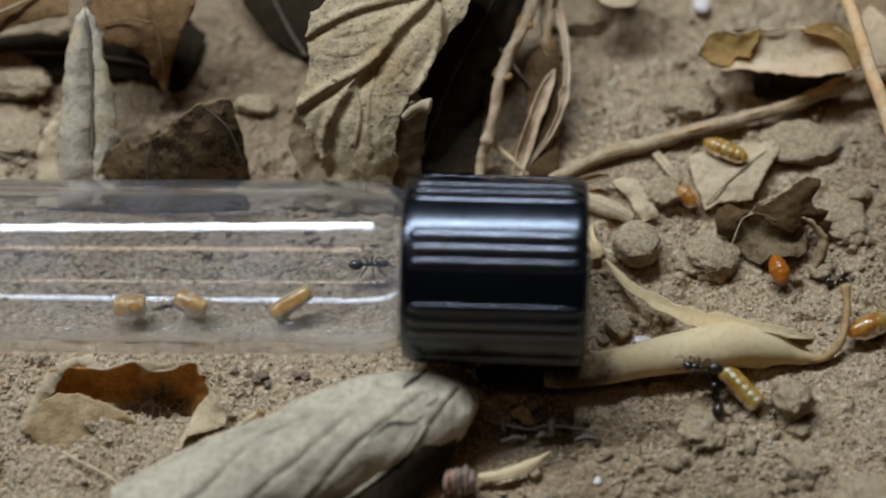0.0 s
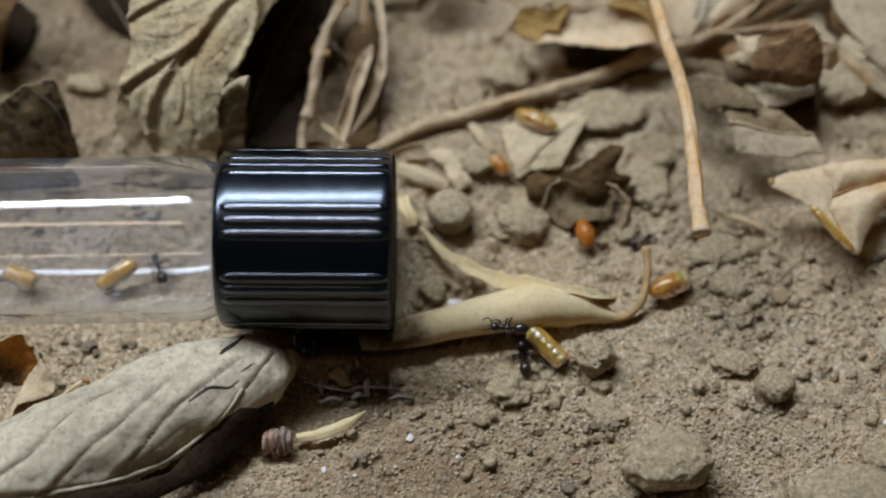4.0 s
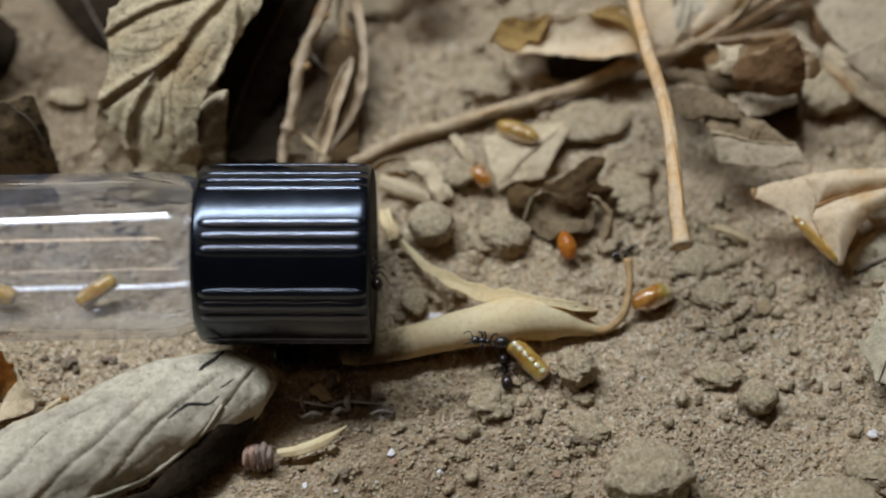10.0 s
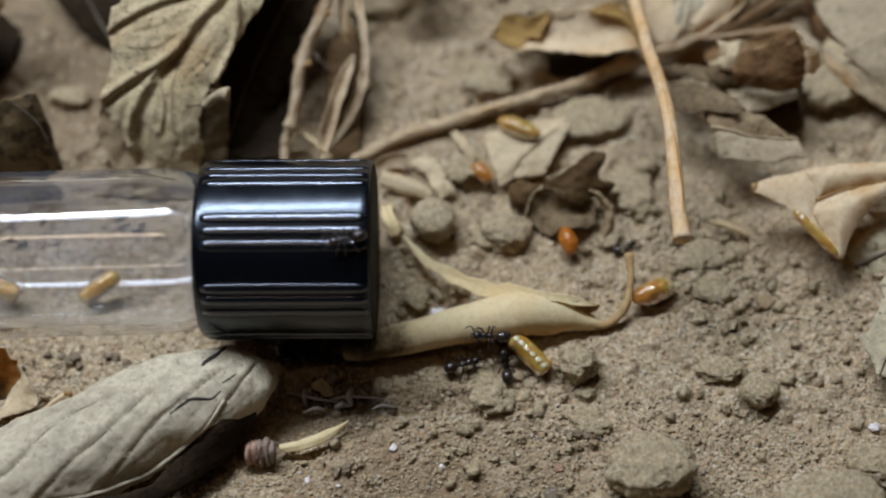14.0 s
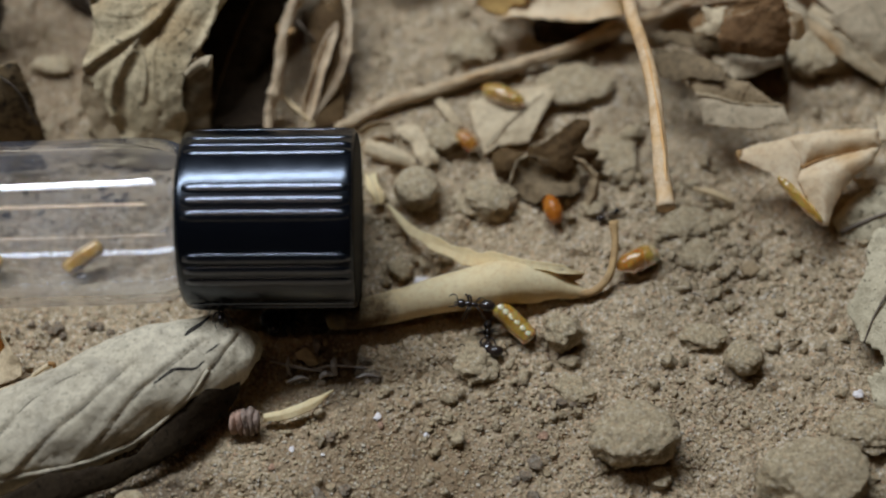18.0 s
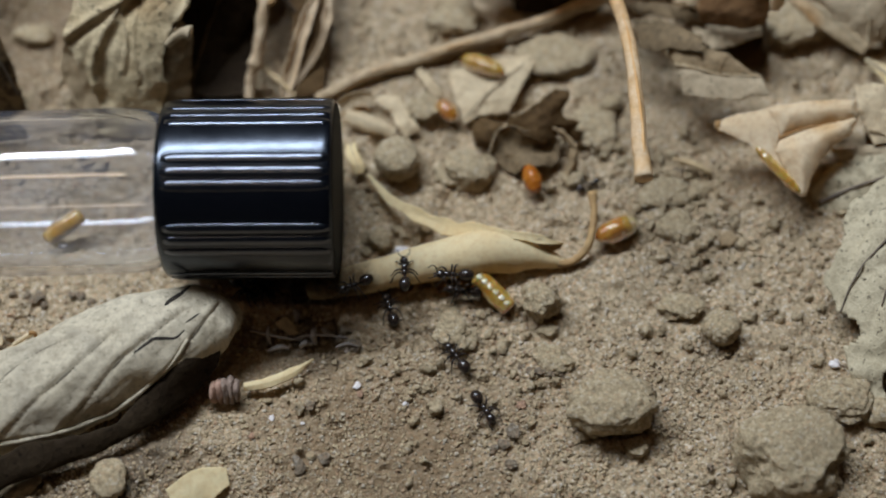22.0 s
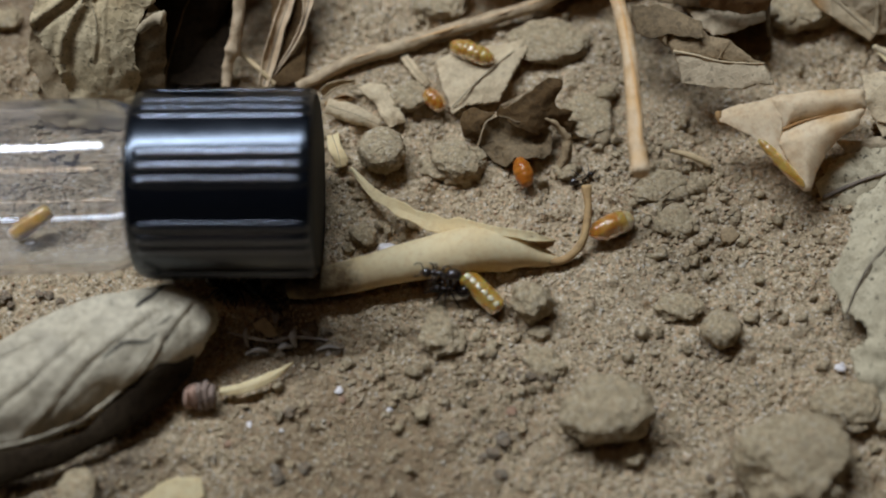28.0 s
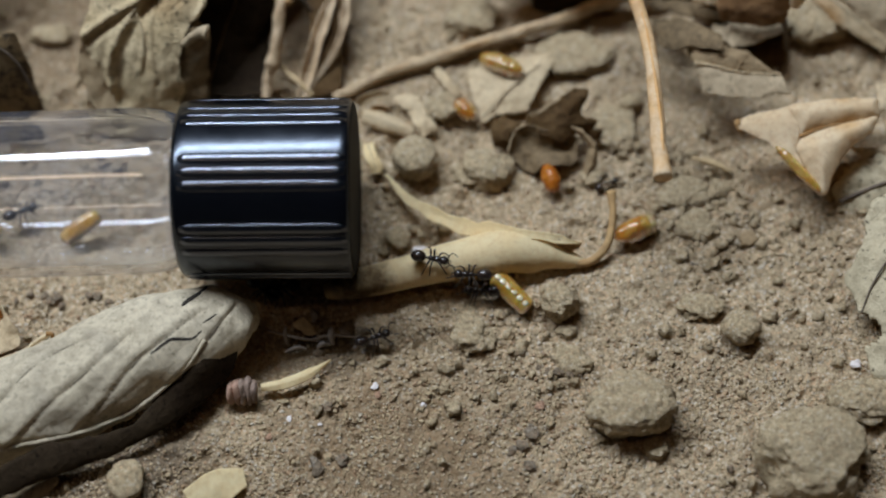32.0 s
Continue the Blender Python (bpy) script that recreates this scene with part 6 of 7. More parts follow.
    for pts, wide, curl, seed, mat, label in (
            ([(-13.6, 10.8, 0.6), (-12.4, 14.6, 2.6), (-11.1, 18.2, 4.2), (-10.2, 20.6, 5.2)], [(0.75, 0.75), (0.95, 0.9), (0.8, 0.9), (0.25, 0.3)], 170, 5, STALK, "split straw-coloured stalk behind the cap"),
            ([(-13.0, 11.4, 0.8), (-10.2, 14.9, 3.0), (-9.1, 18.0, 4.6), (-9.0, 21.8, 5.8), (-9.7, 25.9, 6.6), (-10.8, 30.4, 7.0), (-11.3, 39.7, 6.0), (-11.7, 54.8, 0.8)], [0.25, 0.4, 0.5, 0.5, 0.6, 0.6, 0.6, 0.5], 120, 7, STALK, "thin arched straw-coloured stalk behind the cap")):
        leaf = Leaf(pts, FACE, wide, [curl, curl, curl], seed, 0.15, 0.2, 0.0, 60, 13, 0.15)
        make_leaf("stalk", label, leaf, mat, DARK_VEIN, 0, 1.0, 0.14, midrib=0.07, category="stalk")
    make_shards("brown_leaf", "brown leaf piece behind the dry stalks", (-11.0, 12.8, 0.3), [("blade", [(-13.1, 20.9, 5.0), (-11.9, 22.9, 6.0), (-9.8, 23.2, 6.0), (-9.0, 19.0, 4.0), (-9.4, 15.0, 2.0), (-9.7, 11.4, 0.5), (-12.7, 10.9, 0.5), (-12.7, 15.9, 2.6)], UMBER_LEAF, 0.3)])
    make_stick("stalk", "thin dark stalk crossing the others", [(-17.0, 26.2, 3.0), (-14.7, 20.9, 6.4), (-12.4, 18.9, 4.0), (-11.1, 18.5, 0.6)], [0.16, 0.18, 0.18, 0.15], DARK_VEIN, "stalk", 40, 0.1, (), 9, g)
    make_stick("stalk", "thin straw lying behind the cap", [(-16.2, 14.7, 1.2), (-14.1, 12.4, 1.6), (-12.4, 11.0, 0.8)], [0.25, 0.28, 0.25], STRAW, "stalk", 30, 0.1, (), 11, g)
    leaf = Leaf([(-9.4, 21.8, 4.6), (-10.9, 22.9, 6.0), (-11.2, 26.3, 7.0), (-10.1, 31.8, 7.0), (-9.8, 47.0, 0.8)], FACE, [0.3, 0.9, 1.2, 1.0, 0.6], [120, 200, 220, 200, 120], 111, 0.2, 0.2, 0.0, 60, 17, 0.2)
    make_leaf("leaf_curl", "thin straw-coloured curled leaf among the stalks", leaf, TAN_LEAF, VEIN, 0, 1.0, 0.12, midrib=0.1)
    g = "straw scraps beside the cap"
    scraps = (([(-7.8, 9.9, 0.9), (-6.5, 10.3, 1.8), (-4.7, 11.0, 1.2)], [0.9, 1.2, 0.7], 230, TAN_LEAF), ([(-7.4, 9.1, 0.6), (-6.0, 9.1, 1.4), (-4.7, 9.4, 0.7)], [0.2, 0.5, 0.25], 120, RUST_LEAF),
              ([(-7.3, 8.5, 1.2), (-5.0, 7.5, 1.5), (-2.3, 6.6, 0.6)], [0.5, 0.8, 0.6], -120, SCRAP_LEAF), ([(-6.8, 5.5, 0.6), (-6.2, 3.5, 1.3), (-5.9, 2.1, 0.7)], [0.55, 0.75, 0.6], 40, CREAM_LEAF),
              ([(0.1, 14.1, 0.7), (1.2, 12.1, 1.1), (2.4, 10.9, 0.7)], [0.3, 0.5, 0.3], 100, SCRAP_LEAF))
    for k, (pts, wide, curl, mat) in enumerate(scraps):
        make_leaf("leaf_scrap", "small papery pale leaf scrap beside the cap", Leaf(pts, (0.1, -0.4, 0.9), wide, [curl, curl, curl], 140 + k, 0.3, 0.35, 0.0, 36, 15, 0.22), mat, VEIN, 0, 1.0, 0.12, midrib=0.06)
    at = np.array((-1.6, 8.7, 0.4))
    ob = thing("leaf_scrap", at, "small papery pale leaf scrap beside the cap", "dry leaf", "fallen leaves")
    v, f = shard([(-4.4, 10.5, 1.2), (-3.0, 10.9, 1.3), (-1.6, 10.5, 1.4), (-0.7, 8.5, 1.2), (0.2, 6.8, 0.8), (-1.2, 6.1, 0.8), (-2.1, 7.2, 0.9), (-2.7, 8.7, 1.1)], 0.3, 151, 0.14, 0.16, 0.25)
    mesh_object("blade", v - at, f, SCRAP_LEAF, ob)
    make_stick("straw_scrap", "short pale straw scrap on soil", [(25.4, 3.8, 0.5), (27.3, 3.1, 0.7), (29.2, 2.2, 0.4)], [0.22, 0.34, 0.24], STRAW, "straw", 20, 0.2, (), 31, g, 8)
    # fine grey plant debris before the cap
    g = "fine plant debris"
    debris = (((-15.9, -14.7, 0.9), (-13.3, -15.4, 1.0), (-10.8, -15.6, 0.5), 0.17), ((-14.0, -15.8, 0.3), (-14.2, -15.1, 1.2), (-14.1, -14.5, 1.6), 0.24), ((-12.0, -15.4, 0.4), (-9.6, -15.2, 1.0), (-6.6, -15.4, 0.6), 0.19),
              ((-9.6, -15.9, 0.3), (-9.8, -15.3, 1.2), (-9.6, -14.7, 1.6), 0.36), ((-8.2, -14.9, 0.3), (-8.7, -14.8, 1.0), (-9.1, -14.5, 1.2), 0.28), ((-11.1, -16.1, 0.3), (-10.6, -15.9, 0.7), (-9.9, -15.9, 0.4), 0.32),
              ((-7.7, -16.3, 0.4), (-6.7, -16.1, 0.7), (-5.6, -16.2, 0.4), 0.20), ((-11.8, -12.4, 0.5), (-11.5, -13.2, 1.0), (-11.6, -13.7, 0.6), 0.36), ((-14.2, -16.6, 0.3), (-13.1, -16.2, 0.5), (-12.2, -16.3, 0.3), 0.22))
    for k, (a, b, c, r) in enumerate(debris):
        make_stick("plant_bit", "tiny grey dried flower bit on sand", [a, b, c], [r * 0.6, r, r * 0.5], GREY_STRAW, "plant debris", 18, 0.3, (), 40 + k, g, 7)

    make_shards("leaf_flake", "tiny beige leaf flake among plant debris", (-12.4, -14.0, 0.3), [("blade", [(-13.6, -13.7, 1.0), (-12.6, -13.4, 1.2), (-11.4, -14.3, 1.0), (-11.2, -14.9, 0.7), (-12.2, -15.0, 0.6), (-13.2, -14.4, 0.8)], SCRAP_LEAF, 0.15)])


build_sticks()


# ---- bud and petal ----
def build_bud():
    at = np.array((-17.9, -20.9, 0.0))
    at[2] = float(ground_height(at[0], at[1], False))
    ob = thing("dried_bud", at, "purplish-brown ridged dried bud on sand", "bud")
    # upright scales packed side by side, the outer ones shorter
    for k, (x, tall, lean, skin) in enumerate(((-1.05, 1.25, -16, PINK_BUD), (-0.55, 1.5, -9, PINK_BUD), (0.0, 1.65, 0, PURPLE_BUD), (0.55, 1.6, 6, PURPLE_BUD), (1.05, 1.35, 13, PURPLE_BUD))):
        v, f = lump((0.44, 1.0, tall), 40 + k, 0.16, 4, 1.0)
        v[:, 0] += 0.10 * np.sin(1.9 * v[:, 2] + k)
        turn = np.array((Matrix.Rotation(radians(lean), 3, "Y") @ Matrix.Rotation(radians(-38), 3, "X")).to_3x3())
        mesh_object("scale", v @ turn.T + np.array([x, 0.1 * (k % 2), 1.15]), f, skin, ob)
    leaf = Leaf([(-16.3, -20.4, 0.8), (-14.2, -20.1, 1.1), (-11.9, -19.2, 1.1), (-9.8, -17.6, 0.7)], (0.0, -0.3, 0.95), [0.35, 0.5, 0.45, 0.04], [-20, -20, -20, -20], 121, 0.25, 0.22, 0.0, 40, 13, 0.08)
    make_leaf("petal", "narrow cream dried petal beside the bud", leaf, CREAM_LEAF, VEIN, 0, 1.0, 0.14, midrib=0, category="petal")


build_bud()


# ---- clods and pebbles ----
def build_clods():
    big = "rounded sandy soil clod"
    rows = (((-1.95, 3.4, 0.0), (2.3, 2.2, 2.2), 0.03, "round grey-brown soil pellet beside the cap"), ((5.0, 2.6, 0.0), (2.75, 2.2, 1.7), 0.3, big), ((6.7, 3.0, 0.0), (1.2, 1.2, 0.9), 0.3, big), ((0.3, 9.4, 0.0), (1.8, 1.6, 1.0), 0.3, "grey soil mound behind the pellet"),
            ((-3.6, -4.9, 0.0), (1.25, 1.1, 0.9), 0.2, "small grey soil crumb"), ((11.7, -12.4, 0.0), (1.95, 1.8, 2.1), 0.20, "grey soil pellet beside the carried grub"),
            ((29.0, -14.7, 0.0), (1.8, 1.7, 1.8), 0.15, big), ((25.6, -12.4, 0.0), (2.2, 1.5, 0.8), 0.35, big), ((17.9, -22.8, 0.0), (3.9, 3.0, 3.0), 0.20, "large flat-topped soil clod"),
            ((3.8, -15.3, 0.0), (2.0, 1.7, 1.0), 0.35, big), ((12.9, -17.8, 0.0), (1.9, 1.4, 0.8), 0.35, big), ((12.5, -14.7, 0.0), (1.0, 0.7, 0.6), 0.3, big),
            ((34.7, -27.7, 0.0), (5.0, 4.2, 3.6), 0.25, "large blunt soil clod"), ((39.9, -22.2, 0.0), (3.1, 2.4, 1.6), 0.25, big), ((20.5, -26.5, 0.0), (1.1, 0.9, 0.8), 0.25, "small grey soil crumb"),
            ((43.5, -23.4, 0.0), (1.6, 1.4, 1.2), 0.3, big), ((38.3, 19.2, 0.0), (3.2, 2.8, 2.2), 0.25, big), ((31.1, 17.9, 0.0), (2.8, 1.6, 1.5), 0.25, big),
            ((14.1, 15.8, 0.0), (3.4, 2.4, 1.2), 0.3, big), ((9.9, 13.8, 0.0), (1.6, 1.3, 1.0), 0.3, big), ((17.9, 7.4, 0.0), (2.4, 2.6, 1.0), 0.35, "crumbly brown soil mound on sand"), ((19.7, 10.0, 0.0), (1.2, 1.0, 0.9), 0.3, big),
            ((24.3, 0.1, 0.0), (2.4, 1.8, 0.6), 0.4, "crumbly brown soil mound on sand"), ((25.7, -3.6, 0.0), (2.0, 1.5, 0.6), 0.4, "crumbly brown soil mound on sand"), ((15.5, 1.9, 0.0), (1.2, 1.0, 0.7), 0.35, big),
            ((-28.2, -29.8, 0.0), (1.7, 2.0, 1.4), 0.2, "small grey soil crumb"), ((20.5, -26.2, 0.0), (1.0, 0.8, 0.7), 0.25, "small grey soil crumb"), ((3.3, -13.3, 0.0), (1.3, 1.1, 0.7), 0.3, big),
            ((12.6, -11.1, 0.0), (0.6, 0.5, 0.4), 0.2, "small grey soil crumb"), ((-3.9, -4.7, 0.0), (0.8, 0.7, 0.6), 0.2, "small grey soil crumb"), ((-39.8, 18.7, 0.0), (1.8, 1.2, 0.9), 0.3, big),
            ((-8.4, 30.7, 0.0), (3.0, 2.0, 1.0), 0.3, big), ((4.1, 20.3, 0.0), (2.6, 2.0, 1.2), 0.3, big), ((-64.5, 20.7, 0.0), (3.6, 2.6, 1.4), 0.3, big), ((-62.9, 14.0, 0.0), (3.0, 2.4, 1.0), 0.3, big),
            ((0.9, -3.4, 0.0), (0.8, 0.7, 0.6), 0.2, "small grey soil crumb"), ((2.9, 2.1, 0.0), (1.6, 1.0, 0.6), 0.35, big))
    for k, (at, size, rough, label) in enumerate(rows):
        make_clod(label, at, size, 200 + 7 * k, rough=rough, turn=(37 * k) % 60 - 30 if size[0] < 2 else 0)
    make_clod("tiny milky quartz pebble", (-1.4, -6.1, 0.0), (0.85, 0.55, 0.5), 401, QUARTZ, "pebble", "pebble", 0.15, 0.2)
    make_clod("tiny milky quartz pebble", (24.8, -0.4, 0.0), (0.5, 0.42, 0.4), 403, QUARTZ, "pebble", "pebble", 0.15, 0.0)
    make_clod("tiny milky quartz pebble", (43.8, 17.3, 3.0), (0.75, 0.7, 0.5), 405, QUARTZ, "pebble", "pebble", 0.2, -2.0)
    make_clod("tiny milky quartz pebble", (5.0, 32.1, 0.0), (0.8, 0.9, 0.7), 407, QUARTZ, "pebble", "pebble", 0.2, 0.0)
    make_clod("small pale leaf-coloured stone chip", (30.5, -4.8, 0.0), (0.7, 0.8, 0.25), 409, DUSTY_LEAF, "stone_chip", "stone", 0.3, 0.0)

    small = (("small grey-brown soil crumb on sand", CLOD, "soil_crumb", "crumb", ((20.3, -26.7, 0.6), (29.6, -17.0, 0.3), (43.6, -23.8, 0.65), (40.2, -26.5, 0.4), (26.4, -29.8, 0.35), (7.0, -14.9, 0.5), (12.5, -14.8, 0.56), (-4.9, -17.5, 0.56), (-8.8, -21.8, 0.39), (10.6, -23.9, 0.42), (10.1, -25.7, 0.33), (-3.1, -11.3, 0.33), (6.1, -13.1, 0.39), (-9.8, -27.0, 0.33))),
             # the last nine stand in for shadowed pits in front of the vial
             ("small dark crumb or shaded-pit stand-in on sand", DARK_CLOD, "soil_crumb", "crumb", ((-12.9, -13.3, 0.6), (-10.4, -13.6, 0.5), (-8.3, -13.9, 0.7), (-6.9, -14.3, 0.5), (-11.2, -16.6, 0.4), (-7.4, -15.2, 0.55), (-5.9, -16.0, 0.45), (-14.8, -15.6, 0.45), (27.2, -28.4, 0.35), (9.8, -18.3, 0.28), (10.7, -18.7, 0.36), (11.7, -19.1, 0.39), (12.7, -19.3, 0.33), (13.7, -19.1, 0.28), (-9.9, -22.2, 0.45), (9.1, -24.8, 0.61), (8.1, -26.0, 0.39), (8.7, -28.1, 0.45), (7.1, -26.6, 0.39), (-10.9, -27.9, 0.56), (-8.6, -27.3, 0.5), (-37.8, -10.5, 0.42), (-39.2, -10.3, 0.3), (-36.5, -10.7, 0.4), (-37.1, -11.1, 0.3), (-36.1, -11.6, 0.32), (-33.5, -10.5, 0.36), (-32.7, -10.6, 0.42), (-31.4, -11.4, 0.32), (-40.6, -11.0, 0.25))),
             ("tiny reddish soil crumb on sand", RED_CLOD, "soil_crumb", "crumb", ((9.9, -22.1, 0.39), (-15.4, -25.0, 0.28), (-5.3, -20.9, 0.31))),
             ("tiny milky quartz pebble", QUARTZ, "pebble", "pebble", ((39.6, -18.2, 0.4), (-5.6, -20.1, 0.33), (-13.6, -23.1, 0.28), (-10.7, -23.8, 0.17), (-6.7, -16.5, 0.22), (-1.0, -21.8, 0.25))))
    for label, skin, name, category, places in small:
        for k, (x, y, r) in enumerate(places):
            make_clod(label, (x, y, 0.0), (1.2 * r, 0.95 * r, 0.75 * r), 500 + 11 * k, skin, name, category, 0.55, 0.3, turn=(53 * k) % 180)


build_clods()


def build_grains():
    """Loose sand and crumbs, too many to count."""
    rnd = np.random.default_rng(5)
    base_v, base_f = ball(1)
    base_f = np.array(base_f)
    count = 130000
    x, y = rnd.uniform(-64, 56, count), -32 + 66 * rnd.random(count) ** 1.35
    dense = value_noise(flat(x, y) / 5.0, 77) + 0.5 * value_noise(flat(x, y) / 1.7, 78)
    keep = rnd.uniform(-1.3, 0.8, count) < dense
    x, y = x[keep], y[keep]
    size = 0.075 + 0.17 * rnd.random(len(x)) ** 3
    z = ground_height(x, y) - size * 0.05
    v = base_v[None] * (1 + 0.28 * rnd.standard_normal((len(x), len(base_v), 1)) * 0.6) * size[:, None, None] * rnd.uniform(0.7, 1.2, (len(x), 1, 3))
    v = v + np.stack([x, y, z], -1)[:, None]
    f = (base_f[None] + (np.arange(len(x)) * len(base_v))[:, None, None]).reshape(-1, 3)
    ob = mesh_object("sand_grains", v.reshape(-1, 3), f, GRAINS)
    tagged(ob, "loose sand grains and tiny soil crumbs", "sand", kind="stuff")
    # crumbs of soil, gathered in patches
    base_v, base_f = ball(2)
    base_f = np.array(base_f)
    count = 15000
    x, y = rnd.uniform(-64, 56, count), rnd.uniform(-32, 42, count)
    heap = 1.6 * np.exp(-(((x - 24) / 7.5) ** 2 + ((y + 1) / 6) ** 2)) + np.exp(-(((x - 2) / 8) ** 2 + ((y + 20) / 4) ** 2)) + np.exp(-(((x + 3) / 3) ** 2 + ((y + 4) / 4) ** 2))
    chance = 0.12 + 0.4 * value_noise(flat(x, y) / 4.0, 81) + 0.6 * heap
    keep = rnd.random(count) < chance
    x, y = x[keep], y[keep]
    count = len(x)
    size = 0.11 + 0.55 * rnd.random(count) ** (4.5 - 2.2 * np.minimum(1, heap[keep]))
    z = ground_height(x, y) + size * 0.25
    warp = np.stack([fbm(base_v * 1.0 + k * 4.7, 0.7, 3, 5) for k in range(40)])
    v = base_v[None] * (1 + 0.7 * warp[np.arange(count) % 40])[..., None] * size[:, None, None] * rnd.uniform(0.6, 1.25, (count, 1, 3))
    v = v + np.stack([x, y, z], -1)[:, None]
    f = (base_f[None] + (np.arange(count) * len(base_v))[:, None, None]).reshape(-1, 3)
    ob = mesh_object("soil_crumbs", v.reshape(-1, 3), f, CLOD)
    tagged(ob, "loose brown soil crumbs scattered on the sand", "soil crumbs", kind="stuff")


build_grains()


# ---- pupae and grubs ----
def make_pupa(label, a, b, radius, material, rings=7, groove=0.10, tip=None, name="pupa", group="ant brood", blunt=0.85, point=0.0, glints=0, rough=0.12):
    """A plump segmented body from a to b (millimetres); the row of pale patches along its back is a highlight put into
    colour.
    """
    a, b = np.array(a), np.array(b)
    at = (a + b) / 2
    at = np.array([at[0], at[1], min(a[2], b[2]) - radius])
    ob = thing(name, at, label, "ant pupa", group)
    n = 84
    s = np.linspace(0, 1, n)
    body = radius * np.sqrt(np.clip(1 - np.abs(2 * s - 1) ** (2.2 + 1.5 * blunt), 0, 1)) * (0.86 + 0.20 * np.sin(np.pi * (0.15 + 0.7 * s)))
    body = body * (1 - groove * np.abs(np.cos(np.pi * rings * s)) ** 6)
    body = body * (1 - point * np.clip(1 - 2.0 * s, 0, 1))
    bend = np.sin(np.pi * s)[:, None] * np.array([0, 0, 0.12 * radius])
    pts = a + (b - a) * s[:, None] + bend
    v, f = sweep(pts - at, np.maximum(body, 0.02), 24, rough, 3 + rings)
    mesh_object("body", v, f, material, ob)
    if tip is not None:
        for name, start, skin, more in (("band", 0.64, HONEY, 1.01), ("tip", 0.78, tip, 1.02)):
            cut = s > start
            v, f = sweep((pts - at)[cut], np.maximum(body[cut] * more, 0.02), 24, rough, 3 + rings)
            mesh_object(name, v, f, skin, ob, "milky pale end" if name == "tip" else "paler honey band")
    for k in range(glints):
        i = int((k + 0.8) / (glints + 0.6) * (n - 1))
        v, f = ball(2)
        along = unit(b - a)
        across = unit(np.cross(along, (0, 0, 1)))
        up = np.cross(across, along)
        size = np.linalg.norm(b - a) / (glints + 0.6) * 0.46
        v = v * (1 + 0.25 * fbm(v + k, 0.8, 2, 7))[:, None]
        v = v[:, :1] * along * size + v[:, 1:2] * across * radius * 0.32 + v[:, 2:] * up * 0.07
        v = v + pts[i] - at + up * body[i] * 0.96 + across * 0.10 * radius
        mesh_object("glint", v, f, GLINT_SKIN, ob, "pale patch painted as a highlight")
    return ob


def build_pupae():
    make_pupa("amber segmented pupa on a leaf scrap", (4.5, 14.6, 2.2), (8.8, 12.7, 2.2), 0.86, HONEY, 7, 0.07)
    make_pupa("small orange-brown pupa among straw", (2.1, 9.9, 1.4), (3.8, 7.9, 1.2), 0.80, AMBER, 4, 0.07)
    make_pupa("glossy orange pupa at the jagged leaf", (10.9, 2.6, 1.6), (11.8, -0.3, 1.2), 0.88, ORANGE_SKIN, 5, 0.04, point=0.35)
    make_pupa("amber pupa with a milky end on sand", (17.3, -5.3, 1.2), (21.6, -3.6, 1.2), 1.08, AMBER, 5, 0.04, MILKY, point=0.20)
    make_pupa("honey-coloured grub held by ants", (5.7, -9.5, 1.8), (9.0, -12.8, 1.2), 0.95, HONEY, 6, 0.02, blunt=9.0, glints=6, rough=0.04)
    make_pupa("honey-coloured pupa under the folded leaf", (33.0, 2.6, 5.1), (37.1, -2.0, 4.2), 0.50, HONEY, 6, 0.06)
    make_pupa("honey-coloured pupa inside the glass vial", (-50.6, -5.6, 2.6), (-47.5, -5.5, 2.6), 1.25, HONEY, 5, 0.025, group="brood in the vial", blunt=5.0)
    make_pupa("honey-coloured pupa inside the glass vial", (-45.0, -4.4, 2.8), (-41.9, -5.5, 2.4), 1.0, HONEY, 5, 0.025, group="brood in the vial", blunt=5.0)
    make_pupa("honey-coloured pupa inside the glass vial", (-36.0, -5.9, 2.2), (-32.3, -3.4, 3.2), 0.85, HONEY, 6, 0.025, group="brood in the vial", blunt=6.0)
    make_clod("tiny white crumb inside the vial", (-34.3, -6.4, 0.5), (0.45, 0.4, 0.4), 431, QUARTZ, "crumb", "crumb", 0.15, -3.2)


build_pupae()


# ---- ants ----
_ant_meshes = {}


def ant_part(name, key, build, material, parent, label=""):
    if key in _ant_meshes:
        ob = new(name, _ant_meshes[key])
        ob.parent = parent
    else:
        v, f = build()
        ob = mesh_object(name, v, f, material, parent)
        _ant_meshes[key] = ob.data
    if label:
        tagged(ob, label)
    return ob


def egg(at, size, level=3, pinch=0.0):
    v, f = ball(level)
    v = v * (1 + pinch * v[:, :1])
    return v * np.array(size) + np.array(at), f


def ant_thorax():
    v1, f1 = egg((0.42, 0, 1.02), (0.44, 0.31, 0.31))
    v2, f2 = egg((-0.12, 0, 0.98), (0.38, 0.24, 0.25))
    v3, f3 = egg((-0.52, 0, 0.92), (0.14, 0.13, 0.20), 2)
    n1, n2 = len(v1), len(v1) + len(v2)
    return np.vstack([v1, v2, v3]), f1 + [tuple(i + n1 for i in q) for q in f2] + [tuple(i + n2 for i in q) for q in f3]


